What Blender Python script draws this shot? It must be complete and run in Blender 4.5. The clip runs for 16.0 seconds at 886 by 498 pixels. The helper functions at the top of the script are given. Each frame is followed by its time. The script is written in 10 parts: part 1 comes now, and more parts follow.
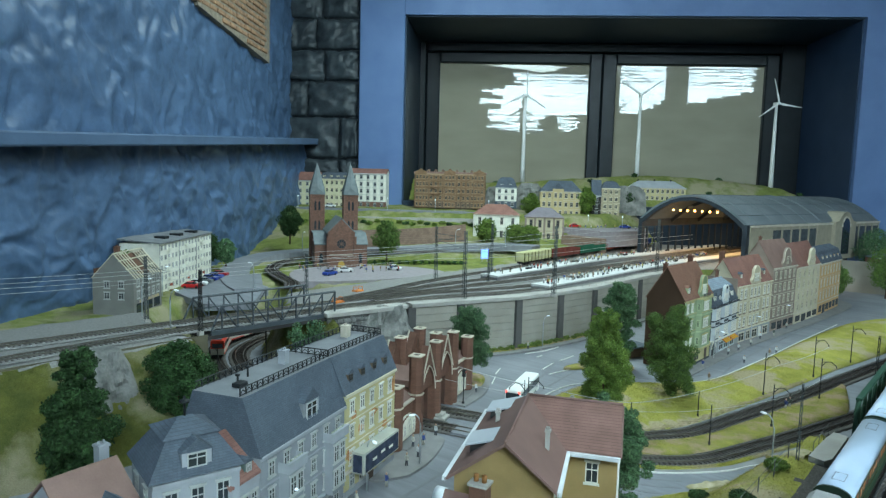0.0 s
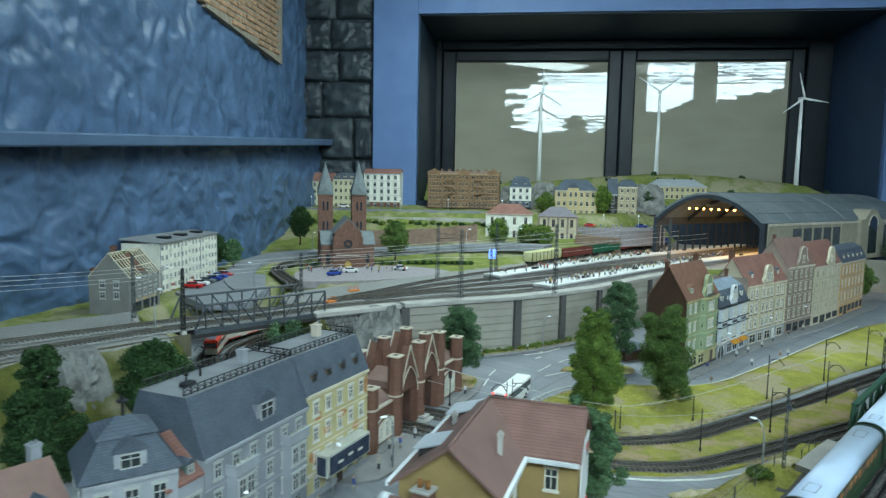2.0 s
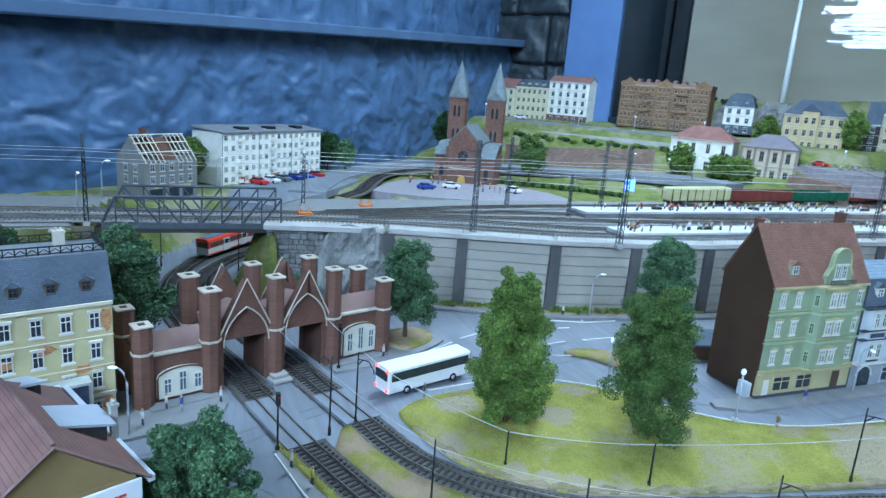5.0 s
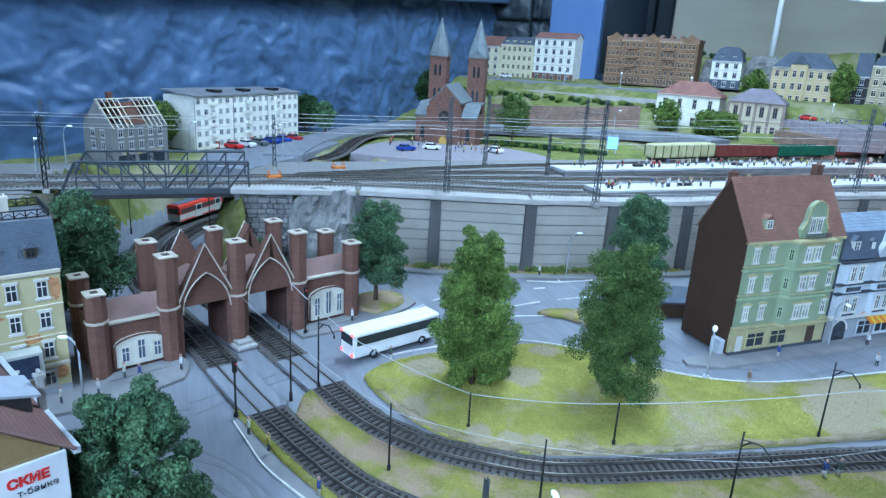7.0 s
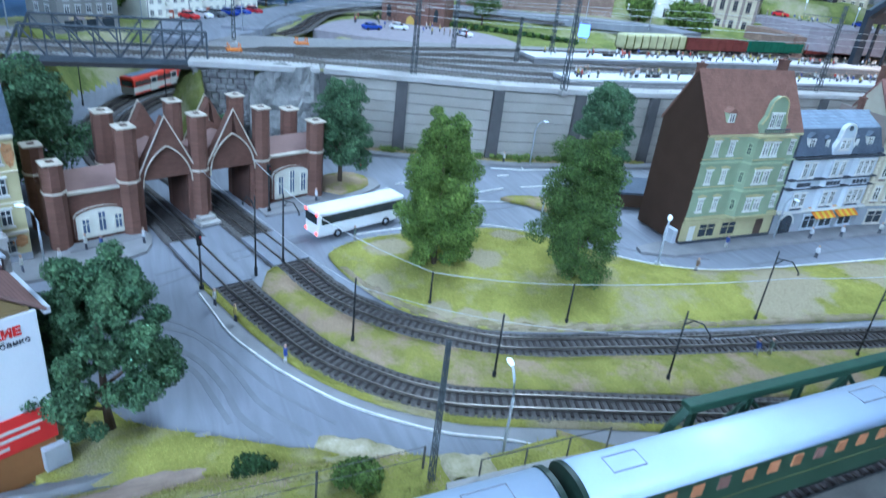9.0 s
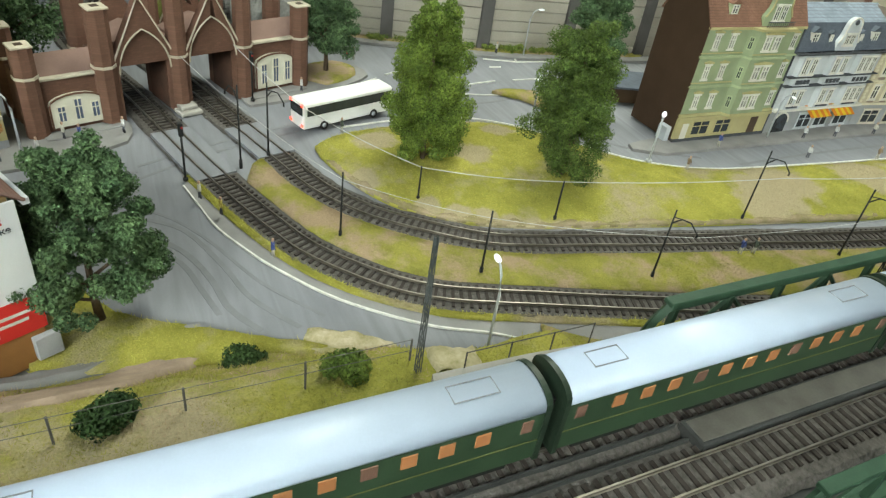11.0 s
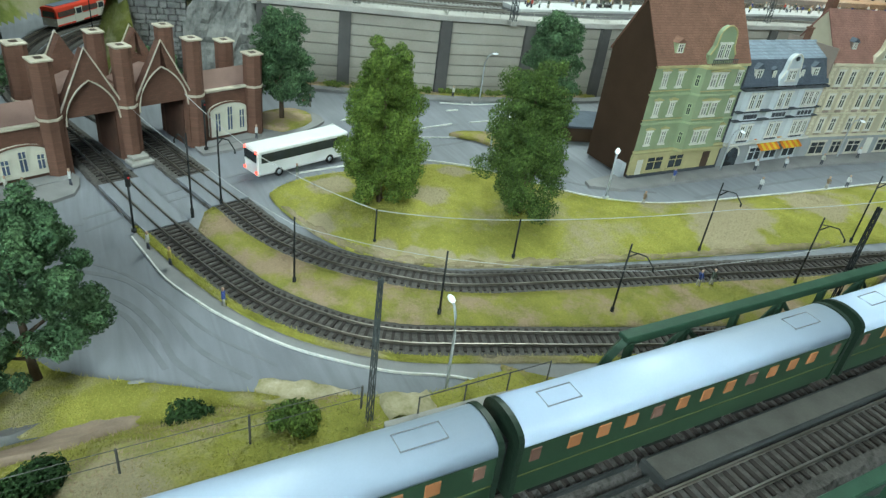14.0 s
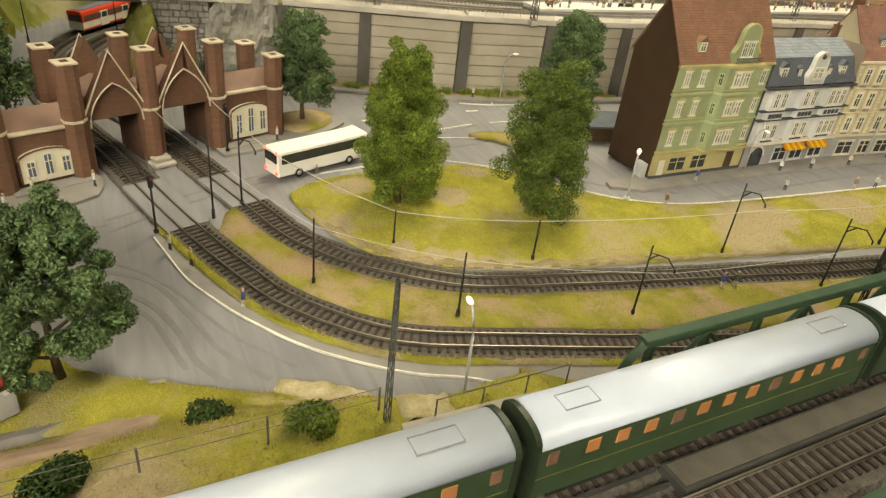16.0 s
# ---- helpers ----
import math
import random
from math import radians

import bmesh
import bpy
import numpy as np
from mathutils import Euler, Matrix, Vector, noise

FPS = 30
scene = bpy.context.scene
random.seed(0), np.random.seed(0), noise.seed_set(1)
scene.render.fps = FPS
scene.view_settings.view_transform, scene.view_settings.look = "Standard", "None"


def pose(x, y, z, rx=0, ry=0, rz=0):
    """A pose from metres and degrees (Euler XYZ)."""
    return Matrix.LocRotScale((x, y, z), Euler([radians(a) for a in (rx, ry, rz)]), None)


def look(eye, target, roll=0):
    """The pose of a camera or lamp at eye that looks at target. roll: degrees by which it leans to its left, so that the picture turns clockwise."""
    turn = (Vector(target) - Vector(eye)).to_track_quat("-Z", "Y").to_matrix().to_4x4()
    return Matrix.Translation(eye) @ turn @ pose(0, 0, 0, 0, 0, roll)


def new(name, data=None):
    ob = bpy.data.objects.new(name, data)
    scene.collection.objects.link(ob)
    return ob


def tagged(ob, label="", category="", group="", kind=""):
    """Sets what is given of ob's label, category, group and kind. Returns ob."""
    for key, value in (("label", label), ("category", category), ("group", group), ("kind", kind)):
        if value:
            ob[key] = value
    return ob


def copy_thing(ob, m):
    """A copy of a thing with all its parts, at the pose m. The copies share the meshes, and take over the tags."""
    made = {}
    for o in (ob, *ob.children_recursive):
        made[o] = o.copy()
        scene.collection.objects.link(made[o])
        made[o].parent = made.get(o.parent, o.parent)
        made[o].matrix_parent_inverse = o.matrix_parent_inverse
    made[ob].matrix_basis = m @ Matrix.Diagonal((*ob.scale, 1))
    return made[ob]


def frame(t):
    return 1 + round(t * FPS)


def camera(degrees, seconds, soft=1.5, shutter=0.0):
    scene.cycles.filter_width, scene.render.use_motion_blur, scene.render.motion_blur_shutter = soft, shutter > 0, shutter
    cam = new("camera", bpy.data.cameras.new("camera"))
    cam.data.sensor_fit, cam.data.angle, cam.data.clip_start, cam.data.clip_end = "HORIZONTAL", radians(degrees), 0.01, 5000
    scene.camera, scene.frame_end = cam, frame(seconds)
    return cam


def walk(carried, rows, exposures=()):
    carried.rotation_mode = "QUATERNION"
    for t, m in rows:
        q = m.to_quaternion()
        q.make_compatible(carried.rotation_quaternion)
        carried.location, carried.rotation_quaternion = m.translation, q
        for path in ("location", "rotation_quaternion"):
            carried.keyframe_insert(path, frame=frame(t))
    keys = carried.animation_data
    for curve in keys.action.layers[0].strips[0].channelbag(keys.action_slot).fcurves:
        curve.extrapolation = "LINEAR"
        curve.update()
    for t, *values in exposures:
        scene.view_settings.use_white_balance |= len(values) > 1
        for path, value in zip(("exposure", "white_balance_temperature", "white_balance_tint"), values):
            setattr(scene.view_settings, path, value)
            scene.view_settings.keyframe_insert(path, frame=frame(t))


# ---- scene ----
# Camera and its walk
cam = camera(67.4, 16.0, soft=1.3, shutter=0.5)
PATH = [
    (0, (0.05, 0.045, 0.392), (-1.248, 1.553, 0.193), 1.5),
    (0.5, (0.055, 0.043, 0.385), (-1.241, 1.554, 0.188), 1.5),
    (1, (0.058, 0.052, 0.383), (-1.269, 1.537, 0.201), 1.3),
    (1.5, (0.06, 0.068, 0.382), (-1.285, 1.536, 0.191), 1.2),
    (2, (0.09, 0.117, 0.385), (-1.276, 1.564, 0.189), 1.1),
    (2.5, (0.111, 0.208, 0.387), (-1.245, 1.663, 0.171), 2.0),
    (3, (0.116, 0.387, 0.392), (-1.327, 1.75, 0.15), 0.8),
    (3.5, (0.125, 0.506, 0.395), (-1.419, 1.746, 0.117), 1.6),
    (4, (0.148, 0.669, 0.38), (-1.566, 1.639, 0.029), 3.4),
    (4.5, (0.12, 0.732, 0.366), (-1.636, 1.573, -0.092), 5.3),
    (5, (0.119, 0.76, 0.362), (-1.687, 1.48, -0.106), 4.3),
    (5.2, (0.122, 0.767, 0.367), (-1.686, 1.469, -0.121), 3.7),
    (7.5, (0.113, 0.803, 0.352), (-1.655, 1.538, -0.224), 3.5),
    (8, (0.114, 0.803, 0.35), (-1.648, 1.546, -0.236), 3.4),
    (8.5, (0.113, 0.801, 0.346), (-1.598, 1.577, -0.338), 4.3),
    (9, (0.122, 0.795, 0.348), (-1.488, 1.606, -0.519), 6.7),
    (9.5, (0.12, 0.798, 0.346), (-1.383, 1.649, -0.662), 8.6),
    (9.7, (0.121, 0.791, 0.35), (-1.327, 1.647, -0.733), 9.1),
    (12, (0.115, 0.803, 0.343), (-1.321, 1.602, -0.796), 8.6),
    (12.5, (0.117, 0.804, 0.343), (-1.31, 1.616, -0.8), 8.5),
    (13, (0.119, 0.81, 0.345), (-1.383, 1.689, -0.641), 6.5),
    (13.5, (0.121, 0.813, 0.342), (-1.364, 1.752, -0.615), 7.8),
    (14, (0.118, 0.813, 0.341), (-1.353, 1.713, -0.671), 7.8),
    (14.5, (0.118, 0.814, 0.342), (-1.355, 1.7, -0.68), 7.5),
    (15, (0.119, 0.815, 0.341), (-1.368, 1.683, -0.676), 7.1),
    (15.5, (0.118, 0.815, 0.341), (-1.379, 1.672, -0.673), 7.1),
    (16, (0.117, 0.815, 0.341), (-1.382, 1.661, -0.677), 6.9),
]
EXPOSURES = [(0.0, 0.13, 5650, -8), (2.4, 0.11, 5700, -8), (3.0, 0.03, 5750, -8), (3.6, 0.03, 6300, -6), (4.4, 0.46, 4980, -2), (5.0, 0.42, 4680, 4), (9.0, 0.51, 4560, 8), (9.7, 0.47, 4750, 9), (12.0, 0.38, 10100, -4),
    (12.5, 0.35, 10900, 3), (13.0, 0.38, 10700, 9), (13.5, 0.34, 6750, -3), (14.0, 0.26, 6150, -7), (14.5, 0.30, 8400, -4), (15.0, 0.33, 10600, 5), (15.5, 0.37, 11800, 11), (16.0, 0.39, 11300, 11)]
walk(cam, [(t, look(eye, target, roll)) for t, eye, target, roll in PATH], EXPOSURES)

# ---- world and light ----
world = bpy.data.worlds.new("world")
scene.world = world
world.use_nodes = True
world.node_tree.nodes["Background"].inputs["Color"].default_value = (0.5, 0.6, 0.75, 1)
world.node_tree.nodes["Background"].inputs["Strength"].default_value = 0.008


def lamp_area(name, place, target, sx, sy, watts, colour):
    data = bpy.data.lights.new(name, "AREA")
    data.shape, data.size, data.size_y, data.energy, data.color = "RECTANGLE", sx, sy, watts, colour
    ob = new(name, data)
    ob.matrix_world = look(place, target)
    return ob


# ---- materials ----
MATS = {}


def surf(name, col, col2=None, scale=60.0, rough=0.7, bump=0.25, metal=0.0, fine=900.0, vary=0.0, detail=6.0, spec=0.22):
    """A surface whose colour wanders between two colours at two scales, with fine relief."""
    if name in MATS:
        return MATS[name]
    m = bpy.data.materials.new(name)
    m.use_nodes = True
    nt = m.node_tree
    b = nt.nodes["Principled BSDF"]
    b.inputs["Roughness"].default_value = rough
    b.inputs["Metallic"].default_value = metal
    b.inputs["Specular IOR Level"].default_value = spec
    col2 = col2 or tuple(c * 0.72 for c in col)
    tc = nt.nodes.new("ShaderNodeTexCoord")
    geo = nt.nodes.new("ShaderNodeNewGeometry")
    n1 = nt.nodes.new("ShaderNodeTexNoise")
    n1.inputs["Scale"].default_value, n1.inputs["Detail"].default_value = scale, detail
    n2 = nt.nodes.new("ShaderNodeTexNoise")
    n2.inputs["Scale"].default_value, n2.inputs["Detail"].default_value = fine, 3.0
    nt.links.new(geo.outputs["Position"], n1.inputs["Vector"])
    nt.links.new(geo.outputs["Position"], n2.inputs["Vector"])
    mixf = nt.nodes.new("ShaderNodeMath")
    mixf.operation = "MULTIPLY_ADD"
    nt.links.new(n2.outputs["Fac"], mixf.inputs[0])
    mixf.inputs[1].default_value = 0.35
    nt.links.new(n1.outputs["Fac"], mixf.inputs[2])
    ramp = nt.nodes.new("ShaderNodeMapRange")
    ramp.inputs["From Min"].default_value, ramp.inputs["From Max"].default_value = 0.42, 0.92
    nt.links.new(mixf.outputs[0], ramp.inputs["Value"])
    mix = nt.nodes.new("ShaderNodeMix")
    mix.data_type = "RGBA"
    mix.inputs[6].default_value, mix.inputs[7].default_value = (*col2, 1), (*col, 1)
    nt.links.new(ramp.outputs[0], mix.inputs[0])
    out = mix.outputs[2]
    if vary:
        info = nt.nodes.new("ShaderNodeObjectInfo")
        mr = nt.nodes.new("ShaderNodeMapRange")
        mr.inputs["To Min"].default_value, mr.inputs["To Max"].default_value = 1 - vary * 0.3, 1 + vary * 0.3
        nt.links.new(info.outputs["Random"], mr.inputs["Value"])
        isl = nt.nodes.new("ShaderNodeMapRange")
        isl.inputs["To Min"].default_value, isl.inputs["To Max"].default_value = 1 - vary, 1 + vary
        nt.links.new(geo.outputs["Random Per Island"], isl.inputs["Value"])
        mm = nt.nodes.new("ShaderNodeMath")
        mm.operation = "MULTIPLY"
        nt.links.new(mr.outputs[0], mm.inputs[0])
        nt.links.new(isl.outputs[0], mm.inputs[1])
        hsv = nt.nodes.new("ShaderNodeHueSaturation")
        nt.links.new(mm.outputs[0], hsv.inputs["Value"])
        nt.links.new(out, hsv.inputs["Color"])
        out = hsv.outputs["Color"]
    nt.links.new(out, b.inputs["Base Color"])
    if bump:
        bp = nt.nodes.new("ShaderNodeBump")
        bp.inputs["Strength"].default_value, bp.inputs["Distance"].default_value = bump, 0.0015
        nt.links.new(mixf.outputs[0], bp.inputs["Height"])
        nt.links.new(bp.outputs["Normal"], b.inputs["Normal"])
    MATS[name] = m
    return m


def glow(name, col, strength):
    if name in MATS:
        return MATS[name]
    m = bpy.data.materials.new(name)
    m.use_nodes = True
    b = m.node_tree.nodes["Principled BSDF"]
    b.inputs["Base Color"].default_value = (*col, 1)
    b.inputs["Emission Color"].default_value = (*col, 1)
    b.inputs["Emission Strength"].default_value = strength
    MATS[name] = m
    return m


def pattern(name, col, joint, w, h, kind="brick", rough=0.75, bump=0.5, vary=0.25, axis="xz", rot=0.0):
    """Small masonry, shingles or plaster courses too fine to be pieces, laid in object space at their real size."""
    if name in MATS:
        return MATS[name]
    m = bpy.data.materials.new(name)
    m.use_nodes = True
    nt = m.node_tree
    b = nt.nodes["Principled BSDF"]
    b.inputs["Roughness"].default_value = rough
    b.inputs["Specular IOR Level"].default_value = 0.2
    tc = nt.nodes.new("ShaderNodeTexCoord")
    sep = nt.nodes.new("ShaderNodeSeparateXYZ")
    nt.links.new(tc.outputs["Object"], sep.inputs[0])
    com = nt.nodes.new("ShaderNodeCombineXYZ")
    add = nt.nodes.new("ShaderNodeMath")
    add.operation = "ADD"
    nt.links.new(sep.outputs["X"], add.inputs[0])
    nt.links.new(sep.outputs["Y"], add.inputs[1])
    nt.links.new(add.outputs[0], com.inputs["X"])
    nt.links.new(sep.outputs["Z"], com.inputs["Y"])
    br = nt.nodes.new("ShaderNodeTexBrick")
    nt.links.new(com.outputs[0], br.inputs["Vector"])
    br.inputs["Scale"].default_value = 1.0
    br.inputs["Brick Width"].default_value, br.inputs["Row Height"].default_value = w, h
    br.inputs["Mortar Size"].default_value = h * 0.09
    br.inputs["Mortar Smooth"].default_value = 0.3
    br.inputs["Color1"].default_value = (*[c * (1 - vary) for c in col], 1)
    br.inputs["Color2"].default_value = (*[min(1, c * (1 + vary)) for c in col], 1)
    br.inputs["Mortar"].default_value = (*joint, 1)
    no = nt.nodes.new("ShaderNodeTexNoise")
    no.inputs["Scale"].default_value, no.inputs["Detail"].default_value = 45, 5
    geo = nt.nodes.new("ShaderNodeNewGeometry")
    nt.links.new(geo.outputs["Position"], no.inputs["Vector"])
    mr = nt.nodes.new("ShaderNodeMapRange")
    mr.inputs["To Min"].default_value, mr.inputs["To Max"].default_value = 0.65, 1.3
    nt.links.new(no.outputs["Fac"], mr.inputs["Value"])
    hsv = nt.nodes.new("ShaderNodeHueSaturation")
    nt.links.new(mr.outputs[0], hsv.inputs["Value"])
    nt.links.new(br.outputs["Color"], hsv.inputs["Color"])
    nt.links.new(hsv.outputs["Color"], b.inputs["Base Color"])
    bp = nt.nodes.new("ShaderNodeBump")
    bp.inputs["Strength"].default_value, bp.inputs["Distance"].default_value = bump, 0.0006
    bp.invert = True
    nt.links.new(br.outputs["Fac"], bp.inputs["Height"])
    nt.links.new(bp.outputs["Normal"], b.inputs["Normal"])
    MATS[name] = m
    return m


def turf(name, a, b, sand, amount=0.35, scale=26.0, patch=9.0, island=0.0, worn=()):
    """Static grass in two greens with bare sandy or dry patches of their own shape, and worn places (x, y, radius)."""
    m = bpy.data.materials.new(name)
    m.use_nodes = True
    nt = m.node_tree
    bs = nt.nodes["Principled BSDF"]
    bs.inputs["Roughness"].default_value, bs.inputs["Specular IOR Level"].default_value = 0.95, 0.1
    geo = nt.nodes.new("ShaderNodeNewGeometry")
    def cloud(sc, det, lo, hi):
        n = nt.nodes.new("ShaderNodeTexNoise")
        n.inputs["Scale"].default_value, n.inputs["Detail"].default_value, n.inputs["Roughness"].default_value = sc, det, 0.65
        nt.links.new(geo.outputs["Position"], n.inputs["Vector"])
        r = nt.nodes.new("ShaderNodeMapRange")
        r.inputs["From Min"].default_value, r.inputs["From Max"].default_value = lo, hi
        nt.links.new(n.outputs["Fac"], r.inputs["Value"])
        return r.outputs[0]
    def mix(f, x, y):
        k = nt.nodes.new("ShaderNodeMix")
        k.data_type = "RGBA"
        nt.links.new(f, k.inputs[0])
        for i, c in ((6, x), (7, y)):
            if isinstance(c, tuple):
                k.inputs[i].default_value = (*c, 1)
            else:
                nt.links.new(c, k.inputs[i])
        return k.outputs[2]
    green = mix(cloud(scale, 6, 0.35, 0.65), a, b)
    fine = cloud(700, 3, 0.2, 0.8)
    col = mix(cloud(patch, 7, 0.66 - amount * 0.4, 0.74 - amount * 0.3), green, sand)
    ragged = cloud(38, 5, 0.0, 1.0)
    for x, y, r in worn:
        near = nt.nodes.new("ShaderNodeVectorMath")
        near.operation = "DISTANCE"
        near.inputs[1].default_value = (x, y, 0.008)
        nt.links.new(geo.outputs["Position"], near.inputs[0])
        wave = nt.nodes.new("ShaderNodeMath")
        wave.operation = "MULTIPLY_ADD"
        wave.inputs[1].default_value = -1.6 * r
        nt.links.new(ragged, wave.inputs[0])
        nt.links.new(near.outputs["Value"], wave.inputs[2])
        fade = nt.nodes.new("ShaderNodeMapRange")
        fade.inputs["From Min"].default_value, fade.inputs["From Max"].default_value = 0.30 * r, 0.0
        nt.links.new(wave.outputs[0], fade.inputs["Value"])
        col = mix(fade.outputs[0], col, sand)
    hsv = nt.nodes.new("ShaderNodeHueSaturation")
    v = nt.nodes.new("ShaderNodeMapRange")
    v.inputs["To Min"].default_value, v.inputs["To Max"].default_value = 0.75, 1.25
    nt.links.new(fine if not island else geo.outputs["Random Per Island"], v.inputs["Value"])
    nt.links.new(v.outputs[0], hsv.inputs["Value"])
    nt.links.new(col, hsv.inputs["Color"])
    nt.links.new(hsv.outputs["Color"], bs.inputs["Base Color"])
    bp = nt.nodes.new("ShaderNodeBump")
    bp.inputs["Strength"].default_value, bp.inputs["Distance"].default_value = 0.8, 0.0015
    nt.links.new(fine, bp.inputs["Height"])
    nt.links.new(bp.outputs["Normal"], bs.inputs["Normal"])
    return m


# ---- mesh helpers ----
def part(name, bm, material, parent=None, label="", smooth=False):
    """Links a bmesh as one mesh object, under a thing or a part, and frees it."""
    me = bpy.data.meshes.new(name)
    bm.normal_update()
    bm.to_mesh(me)
    bm.free()
    mats = material if isinstance(material, (list, tuple)) else [material]
    for m in mats:
        me.materials.append(m)
    if smooth:
        me.shade_smooth()
    ob = new(name, me)
    if parent is not None:
        ob.parent = parent
    if label:
        ob["label"] = label
    return ob


def share(name, ob, parent, m):
    """One more object on the mesh of ob, at the pose m under parent."""
    o = new(name, ob.data)
    o.parent = parent
    o.matrix_basis = m
    return o


def thing(name, m, label, category, group="", kind=""):
    """An Empty at a thing's base, to parent its parts."""
    ob = new(name)
    ob.empty_display_size = 0.01
    ob.matrix_basis = m
    return tagged(ob, label, category, group, kind)


def box(bm, x0, y0, z0, x1, y1, z1, mi=0, bevel=0.0, m=None):
    v = [bm.verts.new(p) for p in ((x0, y0, z0), (x1, y0, z0), (x1, y1, z0), (x0, y1, z0), (x0, y0, z1), (x1, y0, z1), (x1, y1, z1), (x0, y1, z1))]
    if m is not None:
        for w in v:
            w.co = m @ w.co
    fs = [bm.faces.new([v[i] for i in q]) for q in ((3, 2, 1, 0), (4, 5, 6, 7), (0, 1, 5, 4), (1, 2, 6, 5), (2, 3, 7, 6), (3, 0, 4, 7))]
    for f in fs:
        f.material_index = mi
    if bevel:
        bmesh.ops.bevel(bm, geom=list({e for f in fs for e in f.edges}), offset=bevel, segments=1, affect="EDGES")
    return fs


def prism(bm, pts, lo, hi, axis="y", mi=0):
    """A 2D outline pushed from lo to hi along an axis. axis y: pts are (x, z); axis z: (x, y); axis x: (y, z)."""
    def at(p, t):
        return (p[0], t, p[1]) if axis == "y" else (p[0], p[1], t) if axis == "z" else (t, p[0], p[1])
    a = [bm.verts.new(at(p, lo)) for p in pts]
    b = [bm.verts.new(at(p, hi)) for p in pts]
    n = len(pts)
    fs = [bm.faces.new(a), bm.faces.new(b[::-1])]
    fs += [bm.faces.new((a[i], b[i], b[(i + 1) % n], a[(i + 1) % n])) for i in range(n)]
    bmesh.ops.recalc_face_normals(bm, faces=fs)
    for f in fs:
        f.material_index = mi
    return fs


def tube(bm, pts, r, sides=6, r2=None, mi=0):
    """A round rod along points, tapering from r to r2."""
    r2 = r if r2 is None else r2
    pts = [Vector(p) for p in pts]
    rings = []
    for i, p in enumerate(pts):
        d = (pts[min(i + 1, len(pts) - 1)] - pts[max(i - 1, 0)]).normalized()
        a = d.orthogonal().normalized() if abs(d.z) > 0.95 else d.cross(Vector((0, 0, 1))).normalized()
        b = d.cross(a)
        q = r + (r2 - r) * i / max(1, len(pts) - 1)
        rings.append([bm.verts.new(p + (a * math.cos(k * 2 * math.pi / sides) + b * math.sin(k * 2 * math.pi / sides)) * q) for k in range(sides)])
    fs = []
    for a, b in zip(rings, rings[1:]):
        for k in range(sides):
            fs.append(bm.faces.new((a[k], a[(k + 1) % sides], b[(k + 1) % sides], b[k])))
    fs.append(bm.faces.new(rings[0][::-1]))
    fs.append(bm.faces.new(rings[-1]))
    bmesh.ops.recalc_face_normals(bm, faces=fs)
    for f in fs:
        f.material_index = mi
        f.smooth = sides > 5
    return fs


def ball(bm, c, r, sx=1, sy=1, sz=1, seg=8, mi=0):
    m = Matrix.Translation(c) @ Matrix.Diagonal((r * sx, r * sy, r * sz, 1))
    g = bmesh.ops.create_uvsphere(bm, u_segments=seg, v_segments=max(4, seg // 2 + 1), radius=1, matrix=m)
    for v in g["verts"]:
        for f in v.link_faces:
            f.material_index = mi
            f.smooth = True


def glide(pts, step):
    """Catmull-Rom through plan points, resampled at about even steps."""
    pts = [Vector(p) for p in pts]
    fine = []
    for i in range(len(pts) - 1):
        p0, p1, p2, p3 = pts[max(i - 1, 0)], pts[i], pts[i + 1], pts[min(i + 2, len(pts) - 1)]
        for k in range(24):
            t = k / 24
            fine.append(0.5 * ((2 * p1) + (p2 - p0) * t + (2 * p0 - 5 * p1 + 4 * p2 - p3) * t * t + (3 * p1 - p0 - 3 * p2 + p3) * t ** 3))
    fine.append(pts[-1])
    out, run = [fine[0]], 0.0
    for a, b in zip(fine, fine[1:]):
        seg = (b - a).length
        while run + seg >= step:
            a = a + (b - a) * ((step - run) / seg)
            seg = (b - a).length
            run = 0.0
            out.append(a)
        run += seg
    if (out[-1] - fine[-1]).length > step * 0.3:
        out.append(fine[-1])
    return out


def along(pts):
    """For plan points: each with its sideways unit vector (to the left of the way)."""
    for i, p in enumerate(pts):
        d = pts[min(i + 1, len(pts) - 1)] - pts[max(i - 1, 0)]
        d = Vector((d.x, d.y, 0)).normalized()
        yield p, Vector((-d.y, d.x, 0)), d


def ribbon(bm, pts, profile, mi=0, closed=True):
    """Sweeps a profile of (side, height) points along plan points; the last point joins the first if closed."""
    rows = [[bm.verts.new(p + s * a + Vector((0, 0, h))) for a, h in profile] for p, s, _ in along(pts)]
    fs = []
    n = len(profile)
    for r, q in zip(rows, rows[1:]):
        for k in range(n if closed else n - 1):
            fs.append(bm.faces.new((r[k], q[k], q[(k + 1) % n], r[(k + 1) % n])))
    if closed:
        fs.append(bm.faces.new(rows[0]))
        fs.append(bm.faces.new(rows[-1][::-1]))
    bmesh.ops.recalc_face_normals(bm, faces=fs)
    for f in fs:
        f.material_index = mi
    return fs


def inside(x, y, poly):
    hit = False
    for (ax, ay), (bx, by) in zip(poly, poly[1:] + poly[:1]):
        if (ay > y) != (by > y) and x < (bx - ax) * (y - ay) / (by - ay) + ax:
            hit = not hit
    return hit


def ramp(x, *keys):
    """Straight lines through (x, value) keys in rising x."""
    if x <= keys[0][0]:
        return keys[0][1]
    for (a, va), (b, vb) in zip(keys, keys[1:]):
        if x <= b:
            t = (x - a) / (b - a)
            t = t * t * (3 - 2 * t)
            return va + (vb - va) * t
    return keys[-1][1]


